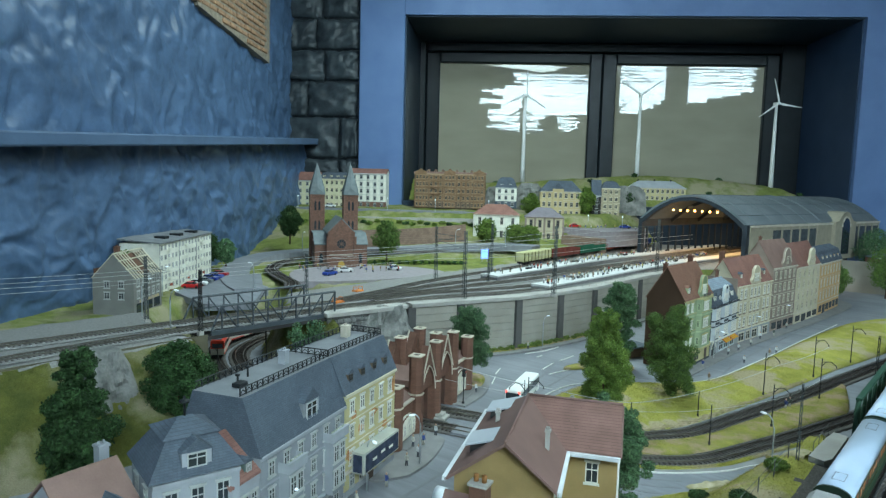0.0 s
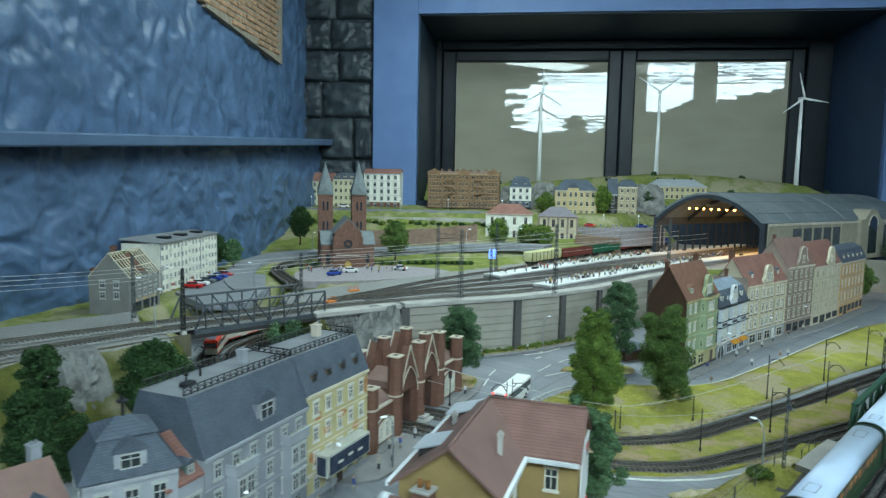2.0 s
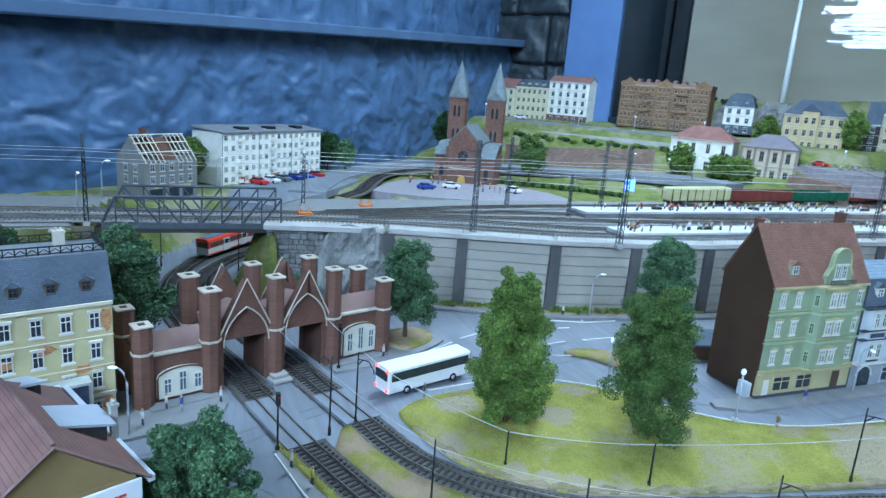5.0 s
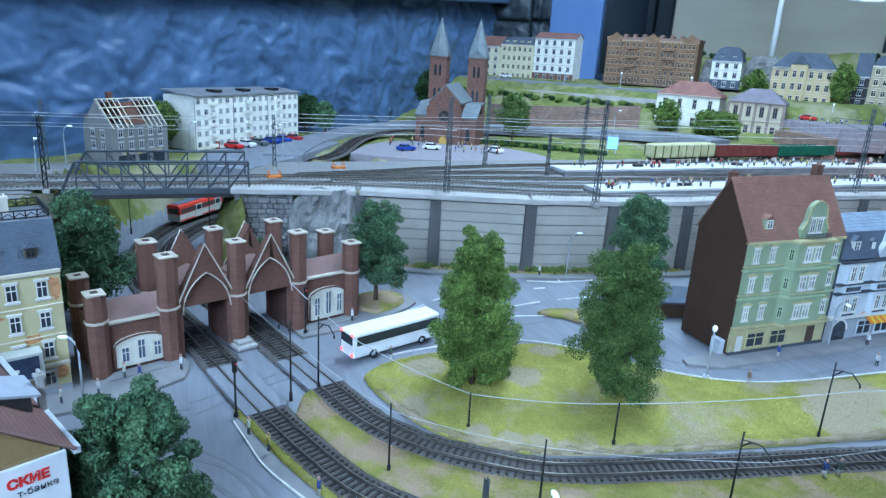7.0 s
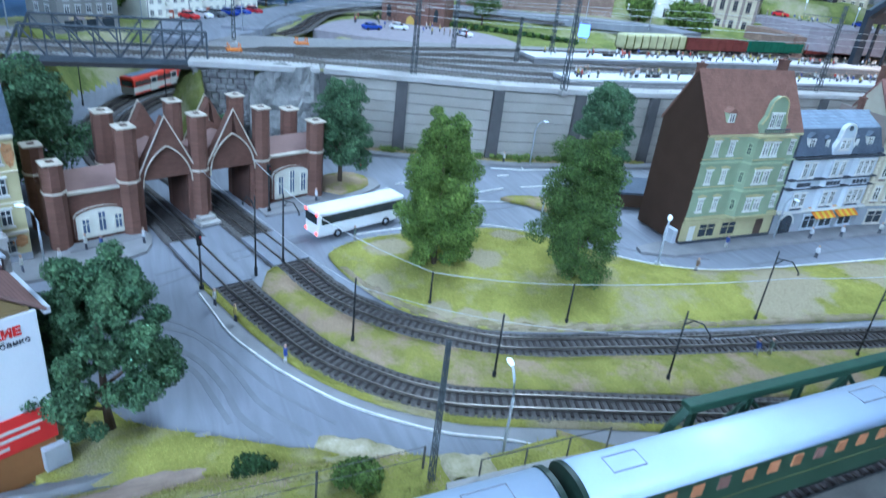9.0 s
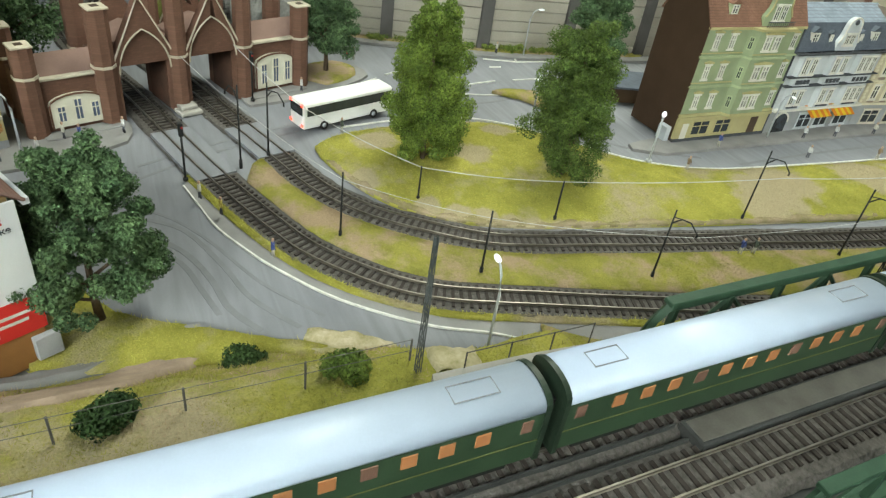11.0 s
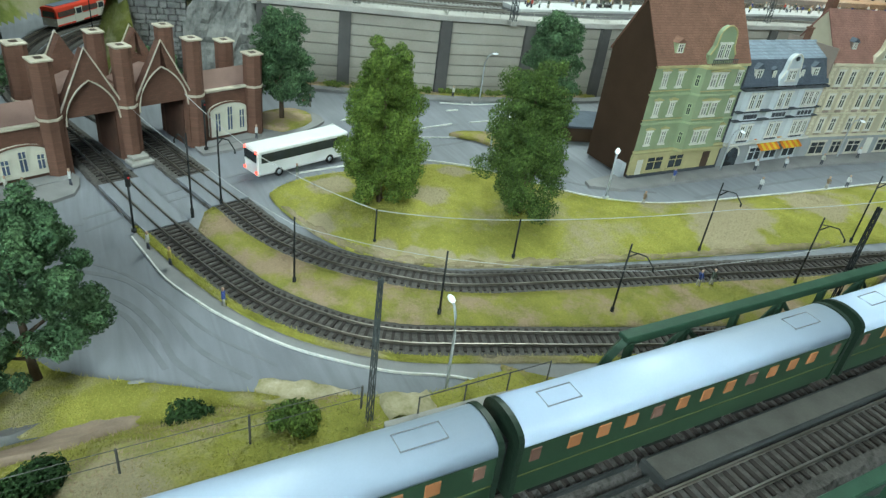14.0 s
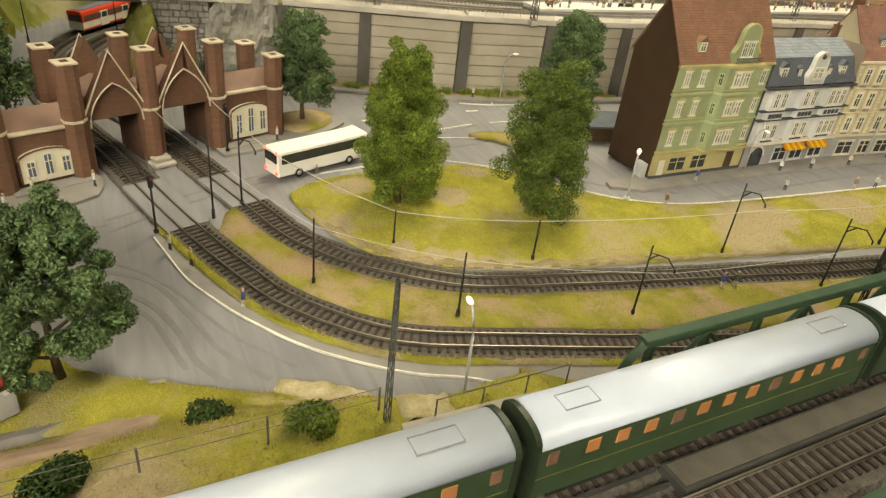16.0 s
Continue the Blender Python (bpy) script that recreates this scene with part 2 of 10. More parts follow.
def sheet(name, outline, z, material, thick=0.004, bulge=0.0, cell=0.0, kind="structure", label="", category="", rough=0.0):
    """A patch of ground with a smooth outline and a real edge, mounded by bulge."""
    ring = glide([Vector((x, y, 0)) for x, y in outline + outline[:1]], 0.02)[:-1]
    bm = bmesh.new()
    top = [bm.verts.new((p.x, p.y, z)) for p in ring]
    bot = [bm.verts.new((p.x, p.y, z - thick)) for p in ring]
    face = bm.faces.new(top)
    n = len(ring)
    for i in range(n):
        bm.faces.new((top[i], bot[i], bot[(i + 1) % n], top[(i + 1) % n]))
    bmesh.ops.recalc_face_normals(bm, faces=bm.faces[:])
    if cell:
        bmesh.ops.triangulate(bm, faces=[face])
        for _ in range(7):
            long = [e for e in bm.edges if e.calc_length() > cell * 1.6]
            if not long:
                break
            bmesh.ops.subdivide_edges(bm, edges=long, cuts=1)
            bmesh.ops.triangulate(bm, faces=[f for f in bm.faces if len(f.verts) > 4])
        pl = [(p.x, p.y) for p in ring]
        for v in bm.verts:
            if v.co.z > z - thick * 0.5:
                d = min((v.co.x - a) ** 2 + (v.co.y - b) ** 2 for a, b in pl) ** 0.5
                v.co.z += bulge * min(1, d / 0.08) * (2 - min(1, d / 0.08)) + rough * noise.noise(v.co * 40) * min(1, d / 0.02)
        for f in bm.faces:
            f.smooth = True
    ob = part(name, bm, material)
    return tagged(ob, label, category, kind=kind)


def rock(name, m, L, D, H, seed, label, mat=None, group="", n=30):
    """A craggy plaster rock face: front at y 0, leaning back."""
    bm = bmesh.new()
    rows = []
    for i in range(n + 1):
        f = i / n
        row = []
        for k in range(n // 2 + 1):
            g = k / (n // 2)
            q = Vector((f * L * 30 + seed, g * H * 30, seed))
            r = noise.noise(q) * 0.016 + abs(noise.noise(q * 2.1)) * 0.012 + noise.noise(q * 5) * 0.004
            edge = min(1, min(f, 1 - f) * 5)
            row.append(bm.verts.new((f * L, D * (g ** 1.6) * 0.8 - r * edge * (0.3 + 0.7 * min(1, g * 4)), H * g * (0.75 + 0.25 * edge) + noise.noise(q * 1.4) * 0.006 * g)))
        rows.append(row)
    for a, b in zip(rows, rows[1:]):
        for k in range(n // 2):
            bm.faces.new((a[k], b[k], b[k + 1], a[k + 1]))
    lip = [bm.verts.new((v.co.x, D * 1.6, v.co.z - 0.004)) for v in [r[-1] for r in rows]]
    for i in range(n):
        bm.faces.new((rows[i][-1], rows[i + 1][-1], lip[i + 1], lip[i]))
    bmesh.ops.recalc_face_normals(bm, faces=bm.faces[:])
    o = part(name, bm, mat or ROCK)
    o.matrix_basis = m
    return tagged(o, label, "rock", group)


def blades(ob, n, length, mat, seed, label, keep=None, name="grass_blades"):
    """Short grass fibres standing on the upward faces of a mesh, one triangle each."""
    me = ob.data
    me.calc_loop_triangles()
    co = np.array([v.co[:] for v in me.vertices])
    tri = [t for t in me.loop_triangles if t.normal.z > 0.3 and (keep is None or keep(t, me))]
    idx = np.array([t.vertices[:] for t in tri])
    a, b, c = co[idx[:, 0]], co[idx[:, 1]], co[idx[:, 2]]
    area = np.linalg.norm(np.cross(b - a, c - a), axis=1)
    rr = np.random.RandomState(seed)
    pick = rr.choice(len(tri), n, p=area / area.sum())
    u, w = rr.rand(n, 1), rr.rand(n, 1)
    flip = (u + w) > 1
    u, w = np.where(flip, 1 - u, u), np.where(flip, 1 - w, w)
    p = a[pick] + (b - a)[pick] * u + (c - a)[pick] * w
    ang = rr.rand(n, 1) * 6.283
    side = np.hstack([np.cos(ang), np.sin(ang), np.zeros((n, 1))]) * length * 0.16
    lean = rr.normal(size=(n, 3)) * length * 0.85
    lean[:, 2] = 0
    h = length * rr.uniform(0.3, 0.85, (n, 1))
    up = np.hstack([np.zeros((n, 2)), h])
    v = np.stack([p - side - [0, 0, 0.0004], p + side - [0, 0, 0.0004], p + up + lean], axis=1).reshape(-1, 3)
    m2 = bpy.data.meshes.new(name)
    m2.from_pydata(v.tolist(), [], np.arange(3 * n).reshape(-1, 3).tolist())
    m2.materials.append(mat)
    return tagged(new(name, m2), label, "grass", kind="stuff")

# ---- palette ----
BLUE_WALL = surf("blue wall paint", (0.092, 0.142, 0.245), (0.042, 0.07, 0.128), scale=14, rough=0.42, bump=1.0, fine=75, spec=0.35)
BLUE_TRIM = surf("blue trim paint", (0.115, 0.172, 0.325), (0.092, 0.14, 0.275), scale=9, rough=0.5, bump=0.08, fine=300)
LEDGE_BLUE = surf("dusty blue ledge paint", (0.085, 0.125, 0.205), (0.062, 0.092, 0.155), scale=14, rough=0.5, bump=0.15, fine=260)
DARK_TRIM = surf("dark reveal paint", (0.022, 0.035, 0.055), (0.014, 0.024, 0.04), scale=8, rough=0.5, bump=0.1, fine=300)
FRAME_BLACK = surf("black window frame", (0.012, 0.016, 0.02), (0.007, 0.01, 0.013), scale=20, rough=0.4, bump=0.05)
STONE_DARK = surf("black painted stone", (0.036, 0.044, 0.050), (0.010, 0.013, 0.017), scale=30, rough=0.42, bump=1.0, fine=180, vary=0.35)
BRICK_OLD = surf("old exposed brickwork", (0.34, 0.21, 0.12), (0.16, 0.10, 0.065), scale=28, rough=0.85, bump=0.9, fine=220, vary=0.3)
CEIL = surf("dark ceiling paint", (0.10, 0.11, 0.125), scale=4, rough=0.8)
FLOOR = surf("grey floor", (0.12, 0.115, 0.11), scale=6, rough=0.6)
MEADOW_A, MEADOW_B, BARE = (0.36, 0.335, 0.075), (0.25, 0.245, 0.052), (0.38, 0.32, 0.20)
WORN = ((-0.522, 1.048, 0.026), (-0.468, 1.145, 0.022), (-0.53, 1.21, 0.022), (-0.447, 1.008, 0.020), (-0.318, 1.455, 0.045), (-0.338, 1.50, 0.045), (-0.295, 1.43, 0.030), (-0.325, 1.64, 0.045), (-0.31, 1.90, 0.05), (-0.386, 1.054, 0.015), (-0.367, 1.079, 0.015), (-0.351, 1.104, 0.015), (-0.34, 1.127, 0.015), (-0.33, 1.15, 0.015), (-0.32, 1.174, 0.015), (-0.311, 1.201, 0.015))
GRASS = turf("static grass", MEADOW_A, MEADOW_B, BARE, 0.40, worn=WORN)
GRASS_BLADE = turf("static grass fibres", tuple(c * 1.25 for c in MEADOW_A), tuple(c * 1.15 for c in MEADOW_B), tuple(c * 1.05 for c in BARE), 0.40, island=1, worn=WORN)
GRASS_DRY = turf("dry grass and sand", (0.32, 0.295, 0.07), (0.21, 0.205, 0.05), (0.36, 0.265, 0.17), 0.52, patch=22)
DRY_BLADE = turf("dry grass fibres", (0.34, 0.31, 0.075), (0.22, 0.215, 0.055), (0.39, 0.29, 0.19), 0.52, patch=22, island=1)
# hill turf and its fibres: darkened in colour for the weak light there
GRASS_DEEP = turf("dimmed hill turf", (0.125, 0.128, 0.03), (0.068, 0.076, 0.02), (0.23, 0.205, 0.13), 0.45, patch=6)
GRASS_TOWN = turf("upper town turf", (0.215, 0.235, 0.065), (0.125, 0.148, 0.042), (0.30, 0.275, 0.17), 0.45, patch=6)
DEEP_BLADE = turf("dimmed turf fibres", (0.145, 0.148, 0.037), (0.08, 0.09, 0.026), (0.27, 0.24, 0.15), 0.45, patch=6, island=1)
SAND = surf("sandy earth", (0.46, 0.40, 0.31), (0.30, 0.25, 0.18), scale=45, rough=0.95, bump=0.8, fine=800, spec=0.1)
ASPHALT = surf("model asphalt", (0.23, 0.236, 0.255), (0.17, 0.176, 0.195), scale=9, rough=0.75, bump=0.15, fine=1400, spec=0.25)
PAVING = surf("grey paving", (0.25, 0.245, 0.24), (0.185, 0.18, 0.178), scale=40, rough=0.85, bump=0.3, fine=900)
PLAZA = surf("plaza paving", (0.29, 0.262, 0.275), (0.215, 0.193, 0.203), scale=70, rough=0.85, bump=0.3, fine=900)
BALLAST = surf("track ballast", (0.125, 0.115, 0.105), (0.05, 0.046, 0.042), scale=330, rough=0.95, bump=1.0, fine=900)
STATION_STONE = surf("pale station ballast", (0.27, 0.262, 0.25), (0.15, 0.145, 0.138), scale=300, rough=0.95, bump=1.0, fine=900)
SLEEPER = surf("sleeper", (0.05, 0.041, 0.035), (0.028, 0.023, 0.02), scale=150, rough=0.85, bump=0.4, vary=0.25)
PALE_SLEEPER = surf("dusty sleeper", (0.15, 0.14, 0.128), (0.09, 0.084, 0.077), scale=150, rough=0.9, bump=0.4)
RAIL = surf("worn steel rail", (0.31, 0.285, 0.25), (0.18, 0.16, 0.13), scale=60, rough=0.36, bump=0.05, metal=0.85)
ROCK = surf("grey plaster rock", (0.25, 0.245, 0.225), (0.10, 0.10, 0.095), scale=30, rough=0.9, bump=1.0, fine=240)
CONCRETE = surf("weathered concrete", (0.40, 0.385, 0.35), (0.29, 0.275, 0.25), scale=25, rough=0.85, bump=0.3, fine=500)
CONCRETE_WALL = surf("retaining wall concrete", (0.33, 0.305, 0.26), (0.24, 0.22, 0.185), scale=16, rough=0.85, bump=0.3, fine=420, vary=0.08)
PIER_DARK = surf("dark pier concrete", (0.10, 0.095, 0.09), (0.06, 0.058, 0.055), scale=30, rough=0.85, bump=0.4)
WHITE_LINE = surf("white road paint", (0.72, 0.71, 0.66), (0.5, 0.5, 0.47), scale=160, rough=0.7, bump=0.1)
PLATFORM = surf("platform slabs", (0.55, 0.55, 0.54), (0.44, 0.44, 0.43), scale=50, rough=0.8, bump=0.15)

# long faint wear streaks on the roads
an = ASPHALT.node_tree
ab = an.nodes["Principled BSDF"]
ag = an.nodes.new("ShaderNodeNewGeometry")
am = an.nodes.new("ShaderNodeMapping")
am.inputs["Rotation"].default_value, am.inputs["Scale"].default_value = (0, 0, math.radians(-38)), (5, 60, 1)
at = an.nodes.new("ShaderNodeTexNoise")
at.inputs["Scale"].default_value, at.inputs["Detail"].default_value, at.inputs["Distortion"].default_value = 1.0, 4, 1.6
av = an.nodes.new("ShaderNodeMapRange")
av.inputs["From Min"].default_value, av.inputs["From Max"].default_value = 0.3, 0.7
av.inputs["To Min"].default_value, av.inputs["To Max"].default_value = 0.84, 1.08
ah = an.nodes.new("ShaderNodeHueSaturation")
an.links.new(ag.outputs["Position"], am.inputs["Vector"])
an.links.new(am.outputs[0], at.inputs["Vector"])
an.links.new(at.outputs["Fac"], av.inputs["Value"])
an.links.new(av.outputs[0], ah.inputs["Value"])
an.links.new(ab.inputs["Base Color"].links[0].from_socket, ah.inputs["Color"])
an.links.new(ah.outputs["Color"], ab.inputs["Base Color"])

# ---- the room ----
NX, NY, UX, UY = 0.588, -0.809, 0.809, 0.588


def room(u, d):
    """A plan point from the place along the window wall and the distance in front of it."""
    return Vector((UX * u + NX * (d - 3.27), UY * u + NY * (d - 3.27), 0))


ROOM = Matrix(((UX, NX, 0, room(0, 0).x), (UY, NY, 0, room(0, 0).y), (0, 0, 1, 0), (0, 0, 0, 1)))


def room_box(name, u0, d0, z0, u1, d1, z1, mat, kind="structure", label="", category="", bevel=0.0):
    bm = bmesh.new()
    box(bm, u0, d0, z0, u1, d1, z1, bevel=bevel)
    for v in bm.verts:
        v.co = ROOM @ v.co
    bmesh.ops.recalc_face_normals(bm, faces=bm.faces[:])
    return tagged(part(name, bm, mat), label, category, kind=kind)


FLOOR_Z, CEIL_Z = -0.95, 2.35
room_box("floor", -1.6, -1.0, FLOOR_Z - 0.1, 4.4, 5.6, FLOOR_Z, FLOOR, label="grey floor of the exhibition room", category="floor")
room_box("ceiling", -1.6, -1.0, CEIL_Z, 4.4, 5.6, CEIL_Z + 0.1, CEIL, label="painted ceiling of the room", category="ceiling")
# window wall: pier, header, right side, sill under the niche, reveals
N0, N1, NZ0, NZ1, ND = -0.41, 1.70, 0.30, 1.187, -0.56
room_box("wall_pier", -0.63, -0.8, FLOOR_Z, N0, 0.02, CEIL_Z, BLUE_TRIM, label="blue painted pier beside the window niche", category="wall", bevel=0.004)
room_box("wall_header", N0, -0.8, NZ1, N1, 0.02, CEIL_Z, BLUE_TRIM, label="blue painted header above the window niche", category="wall")
room_box("wall_window_right", N1, -0.8, FLOOR_Z, 4.4, 0.02, CEIL_Z, BLUE_TRIM, label="blue painted wall beside the niche", category="wall")
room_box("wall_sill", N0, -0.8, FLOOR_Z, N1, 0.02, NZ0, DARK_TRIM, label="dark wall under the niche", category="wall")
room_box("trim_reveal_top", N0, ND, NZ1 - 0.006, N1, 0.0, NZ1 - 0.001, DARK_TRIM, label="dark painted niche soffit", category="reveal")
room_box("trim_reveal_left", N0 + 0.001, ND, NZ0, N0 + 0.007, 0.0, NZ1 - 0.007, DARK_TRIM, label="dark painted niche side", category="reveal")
# right reveal: the blue paint, its shade put into a darker colour
room_box("trim_reveal_right", N1 - 0.007, ND, NZ0, N1 - 0.001, -0.004, NZ1 - 0.007, surf("shaded blue reveal", (0.03, 0.05, 0.10), (0.02, 0.036, 0.075), scale=8, rough=0.5, bump=0.1), label="blue niche side in shaded colour", category="reveal")
room_box("wall_behind_window", N0, -0.9, NZ0, N1, -0.66, NZ1, FRAME_BLACK, label="dark board closing the window", category="wall")

# stone wall between the pier and the blue wall: rough blocks
stone_wall = room_box("wall_stone", -1.05, -0.3, FLOOR_Z, -0.63, -0.035, CEIL_Z, STONE_DARK, label="black painted rough stone wall", category="wall")
rs = random.Random(4)
z = 0.2
row = 0
while z < 1.75:
    h = rs.choice((0.15, 0.175, 0.205, 0.12))
    u = -1.05 - (0.12 if row % 2 else 0.0)
    while u < -0.635:
        w = rs.uniform(0.2, 0.34)
        a, b = max(u, -1.05), min(u + w, -0.633)
        if b - a > 0.025:
            bm = bmesh.new()
            g = bmesh.ops.create_grid(bm, x_segments=16, y_segments=12, size=0.5)
            face = bm.faces[:]
            e = bmesh.ops.extrude_face_region(bm, geom=face)
            for v in [q for q in e["geom"] if isinstance(q, bmesh.types.BMVert)]:
                v.co.z += 1
            for v in bm.verts:
                fx, fy, fz = v.co.x + 0.5, v.co.y + 0.5, v.co.z
                pz = z + 0.005 + fy * (h - 0.010)
                pu = a + 0.005 + fx * (b - a - 0.010)
                edge = min(fx, 1 - fx, fy, 1 - fy)
                k = noise.noise(Vector((pu * 16, pz * 16, row))) * 0.016 + noise.noise(Vector((pu * 48, pz * 48, 3))) * 0.011 + noise.noise(Vector((pu * 120, pz * 120, 6))) * 0.005
                d = -0.05 + fz * (0.028 + (0.012 if edge > 0.08 else 0) + k)
                v.co = ROOM @ Vector((pu + k * 0.6, d, pz + k * 0.5))
            bmesh.ops.recalc_face_normals(bm, faces=bm.faces[:])
            part("stone", bm, STONE_DARK, stone_wall, smooth=True)
        u += w
    z += h
    row += 1

# window: frame, mullion and two beige backed panes
window = thing("window_1", Matrix(), "black framed double window with beige backed panes", "window", kind="structure")
PANE = bpy.data.materials.new("beige backed glass")
PANE.use_nodes = True
pb = PANE.node_tree.nodes["Principled BSDF"]
pn = PANE.node_tree.nodes.new("ShaderNodeTexNoise")
pg = PANE.node_tree.nodes.new("ShaderNodeNewGeometry")
pm = PANE.node_tree.nodes.new("ShaderNodeMapping")
pm.inputs["Scale"].default_value = (3, 3, 9)
pr = PANE.node_tree.nodes.new("ShaderNodeMix")
pr.data_type = "RGBA"
pr.inputs[6].default_value, pr.inputs[7].default_value = (0.24, 0.225, 0.17, 1), (0.36, 0.335, 0.255, 1)
PANE.node_tree.links.new(pg.outputs["Position"], pm.inputs["Vector"])
PANE.node_tree.links.new(pm.outputs[0], pn.inputs["Vector"])
pn.inputs["Scale"].default_value, pn.inputs["Detail"].default_value = 1.2, 5
PANE.node_tree.links.new(pn.outputs["Fac"], pr.inputs[0])
PANE.node_tree.links.new(pr.outputs[2], pb.inputs["Base Color"])
pb.inputs["Roughness"].default_value = 0.6
pb.inputs["Specular IOR Level"].default_value = 0.0
wn = PANE.node_tree.nodes.new("ShaderNodeTexNoise")
wm = PANE.node_tree.nodes.new("ShaderNodeMapping")
wm.inputs["Scale"].default_value = (3, 3, 28)
PANE.node_tree.links.new(pg.outputs["Position"], wm.inputs["Vector"])
PANE.node_tree.links.new(wm.outputs[0], wn.inputs["Vector"])
wn.inputs["Scale"].default_value, wn.inputs["Detail"].default_value = 1.0, 3
wb = PANE.node_tree.nodes.new("ShaderNodeBump")
wb.inputs["Strength"].default_value, wb.inputs["Distance"].default_value = 0.02, 0.004
PANE.node_tree.links.new(wn.outputs["Fac"], wb.inputs["Height"])
PANE.node_tree.links.new(wb.outputs["Normal"], pb.inputs["Coat Normal"])
pb.inputs["Coat Weight"].default_value, pb.inputs["Coat Roughness"].default_value, pb.inputs["Coat IOR"].default_value = 1.0, 0.0, 1.5


def win_part(name, u0, d0, z0, u1, d1, z1, mat, bevel=0.0, label=""):
    bm = bmesh.new()
    box(bm, u0, d0, z0, u1, d1, z1, bevel=bevel)
    for v in bm.verts:
        v.co = ROOM @ v.co
    bmesh.ops.recalc_face_normals(bm, faces=bm.faces[:])
    return part(name, bm, mat, window, label)


for a, b in ((-0.294, 0.548), (0.695, 1.50)):
    win_part("pane", a - 0.02, -0.625, NZ0 + 0.02, b + 0.02, -0.617, 1.093, PANE, label="beige backed glass pane with reflections")
    for q in ((a - 0.075, NZ0, a, 1.13), (b, NZ0, b + 0.068, 1.13)):
        win_part("casement_stile", q[0], -0.63, q[1], q[2], -0.585, q[3], FRAME_BLACK, 0.006)
    win_part("casement_rail", a, -0.63, 1.073, b, -0.585, 1.13, FRAME_BLACK, 0.006)
win_part("frame_post", N0, -0.64, NZ0, -0.372, -0.565, NZ1, FRAME_BLACK, 0.004)
win_part("frame_post", 1.572, -0.64, NZ0, N1, -0.565, NZ1, FRAME_BLACK, 0.004)
win_part("frame_head", -0.37, -0.64, 1.134, 1.57, -0.565, NZ1 - 0.007, FRAME_BLACK, 0.004)

# rough blue wall, lower part and upper part, with the ledge between
def rock_wall(name, d0, d1, z0fun, z1fun, base, amp, seed, label, nz):
    bm = bmesh.new()
    nu = 520
    rows = []
    for i in range(nu + 1):
        d = d0 + (d1 - d0) * i / nu
        col = []
        for k in range(nz + 1):
            zz = z0fun(d) + (z1fun(d) - z0fun(d)) * k / nz
            q = Vector((d * 10.0 + zz * 3.0, zz * 11.0 - d * 3.5, seed))
            w = q + Vector((noise.noise(q * 0.8), noise.noise(q * 0.8 + Vector((9, 4, 1))), 0)) * 0.7
            r = amp * (0.7 * noise.noise(q * 0.55) + 0.42 * (1 - 2.2 * abs(noise.noise(w * 1.25))) + 0.26 * (1 - 2.2 * abs(noise.noise(w * 2.9))) + 0.11 * noise.noise(w * 7.5) + 0.06 * noise.noise(q * 15.0))
            col.append(bm.verts.new(ROOM @ Vector((base + r, d, zz))))
        rows.append(col)
    for a, b in zip(rows, rows[1:]):
        for k in range(nz):
            bm.faces.new((a[k], b[k], b[k + 1], a[k + 1]))
    back = [[bm.verts.new(ROOM @ Vector((base - 0.35, d, zz))) for zz in (z0fun(d), z1fun(d))] for d in (d0, d1)]
    bm.faces.new((rows[0][0], rows[-1][0], back[1][0], back[0][0]))
    bm.faces.new((rows[0][-1], back[0][1], back[1][1], rows[-1][-1]))
    bmesh.ops.recalc_face_normals(bm, faces=bm.faces[:])
    return tagged(part(name, bm, BLUE_WALL, smooth=True), label, "wall", kind="structure")


def ledge_z(d):
    return 0.566 - 0.0595 * d


rock_wall("wall_rock_lower", -0.04, 4.6, lambda d: -0.1, lambda d: ledge_z(d), -0.912, 0.021, 2.0, "blue painted rough plaster wall below the ledge", 80)
rock_wall("wall_rock_upper", -0.04, 4.6, ledge_z, lambda d: CEIL_Z, -0.985, 0.022, 7.0, "blue painted rough plaster wall above the ledge", 150)
bm = bmesh.new()
vs = []
for d in (0.0, 4.6):
    vs.append([bm.verts.new(ROOM @ Vector((q, d, ledge_z(d) + zz))) for q, zz in ((-1.05, -0.004), (-0.838, -0.004), (-0.835, 0.0), (-0.835, 0.022), (-0.838, 0.026), (-1.05, 0.026))])
for k in range(6):
    bm.faces.new((vs[0][k], vs[1][k], vs[1][(k + 1) % 6], vs[0][(k + 1) % 6]))
bm.faces.new(vs[0]), bm.faces.new(vs[1][::-1])
bmesh.ops.recalc_face_normals(bm, faces=bm.faces[:])
tagged(part("trim_ledge", bm, LEDGE_BLUE), "blue painted ledge board along the rough wall", "ledge", kind="structure")

# exposed brickwork where the plaster has come off, above the ledge
patch = thing("brick_patch", Matrix(), "exposed old brickwork in the blue plaster", "brickwork", kind="structure")
bm = bmesh.new()
prism(bm, [(0.352, 0.893), (0.70, 0.928), (1.045, 0.962), (1.052, 1.28), (0.346, 1.28)], -1.0, -0.9595, "x")
for v in bm.verts:
    v.co = ROOM @ v.co
bmesh.ops.recalc_face_normals(bm, faces=bm.faces[:])
part("mortar_bed", bm, surf("old crumbling mortar", (0.30, 0.26, 0.20), (0.15, 0.125, 0.095), scale=60, rough=0.95, bump=1.0, fine=300), patch)
rb_ = random.Random(8)
z = 0.90
row = 0
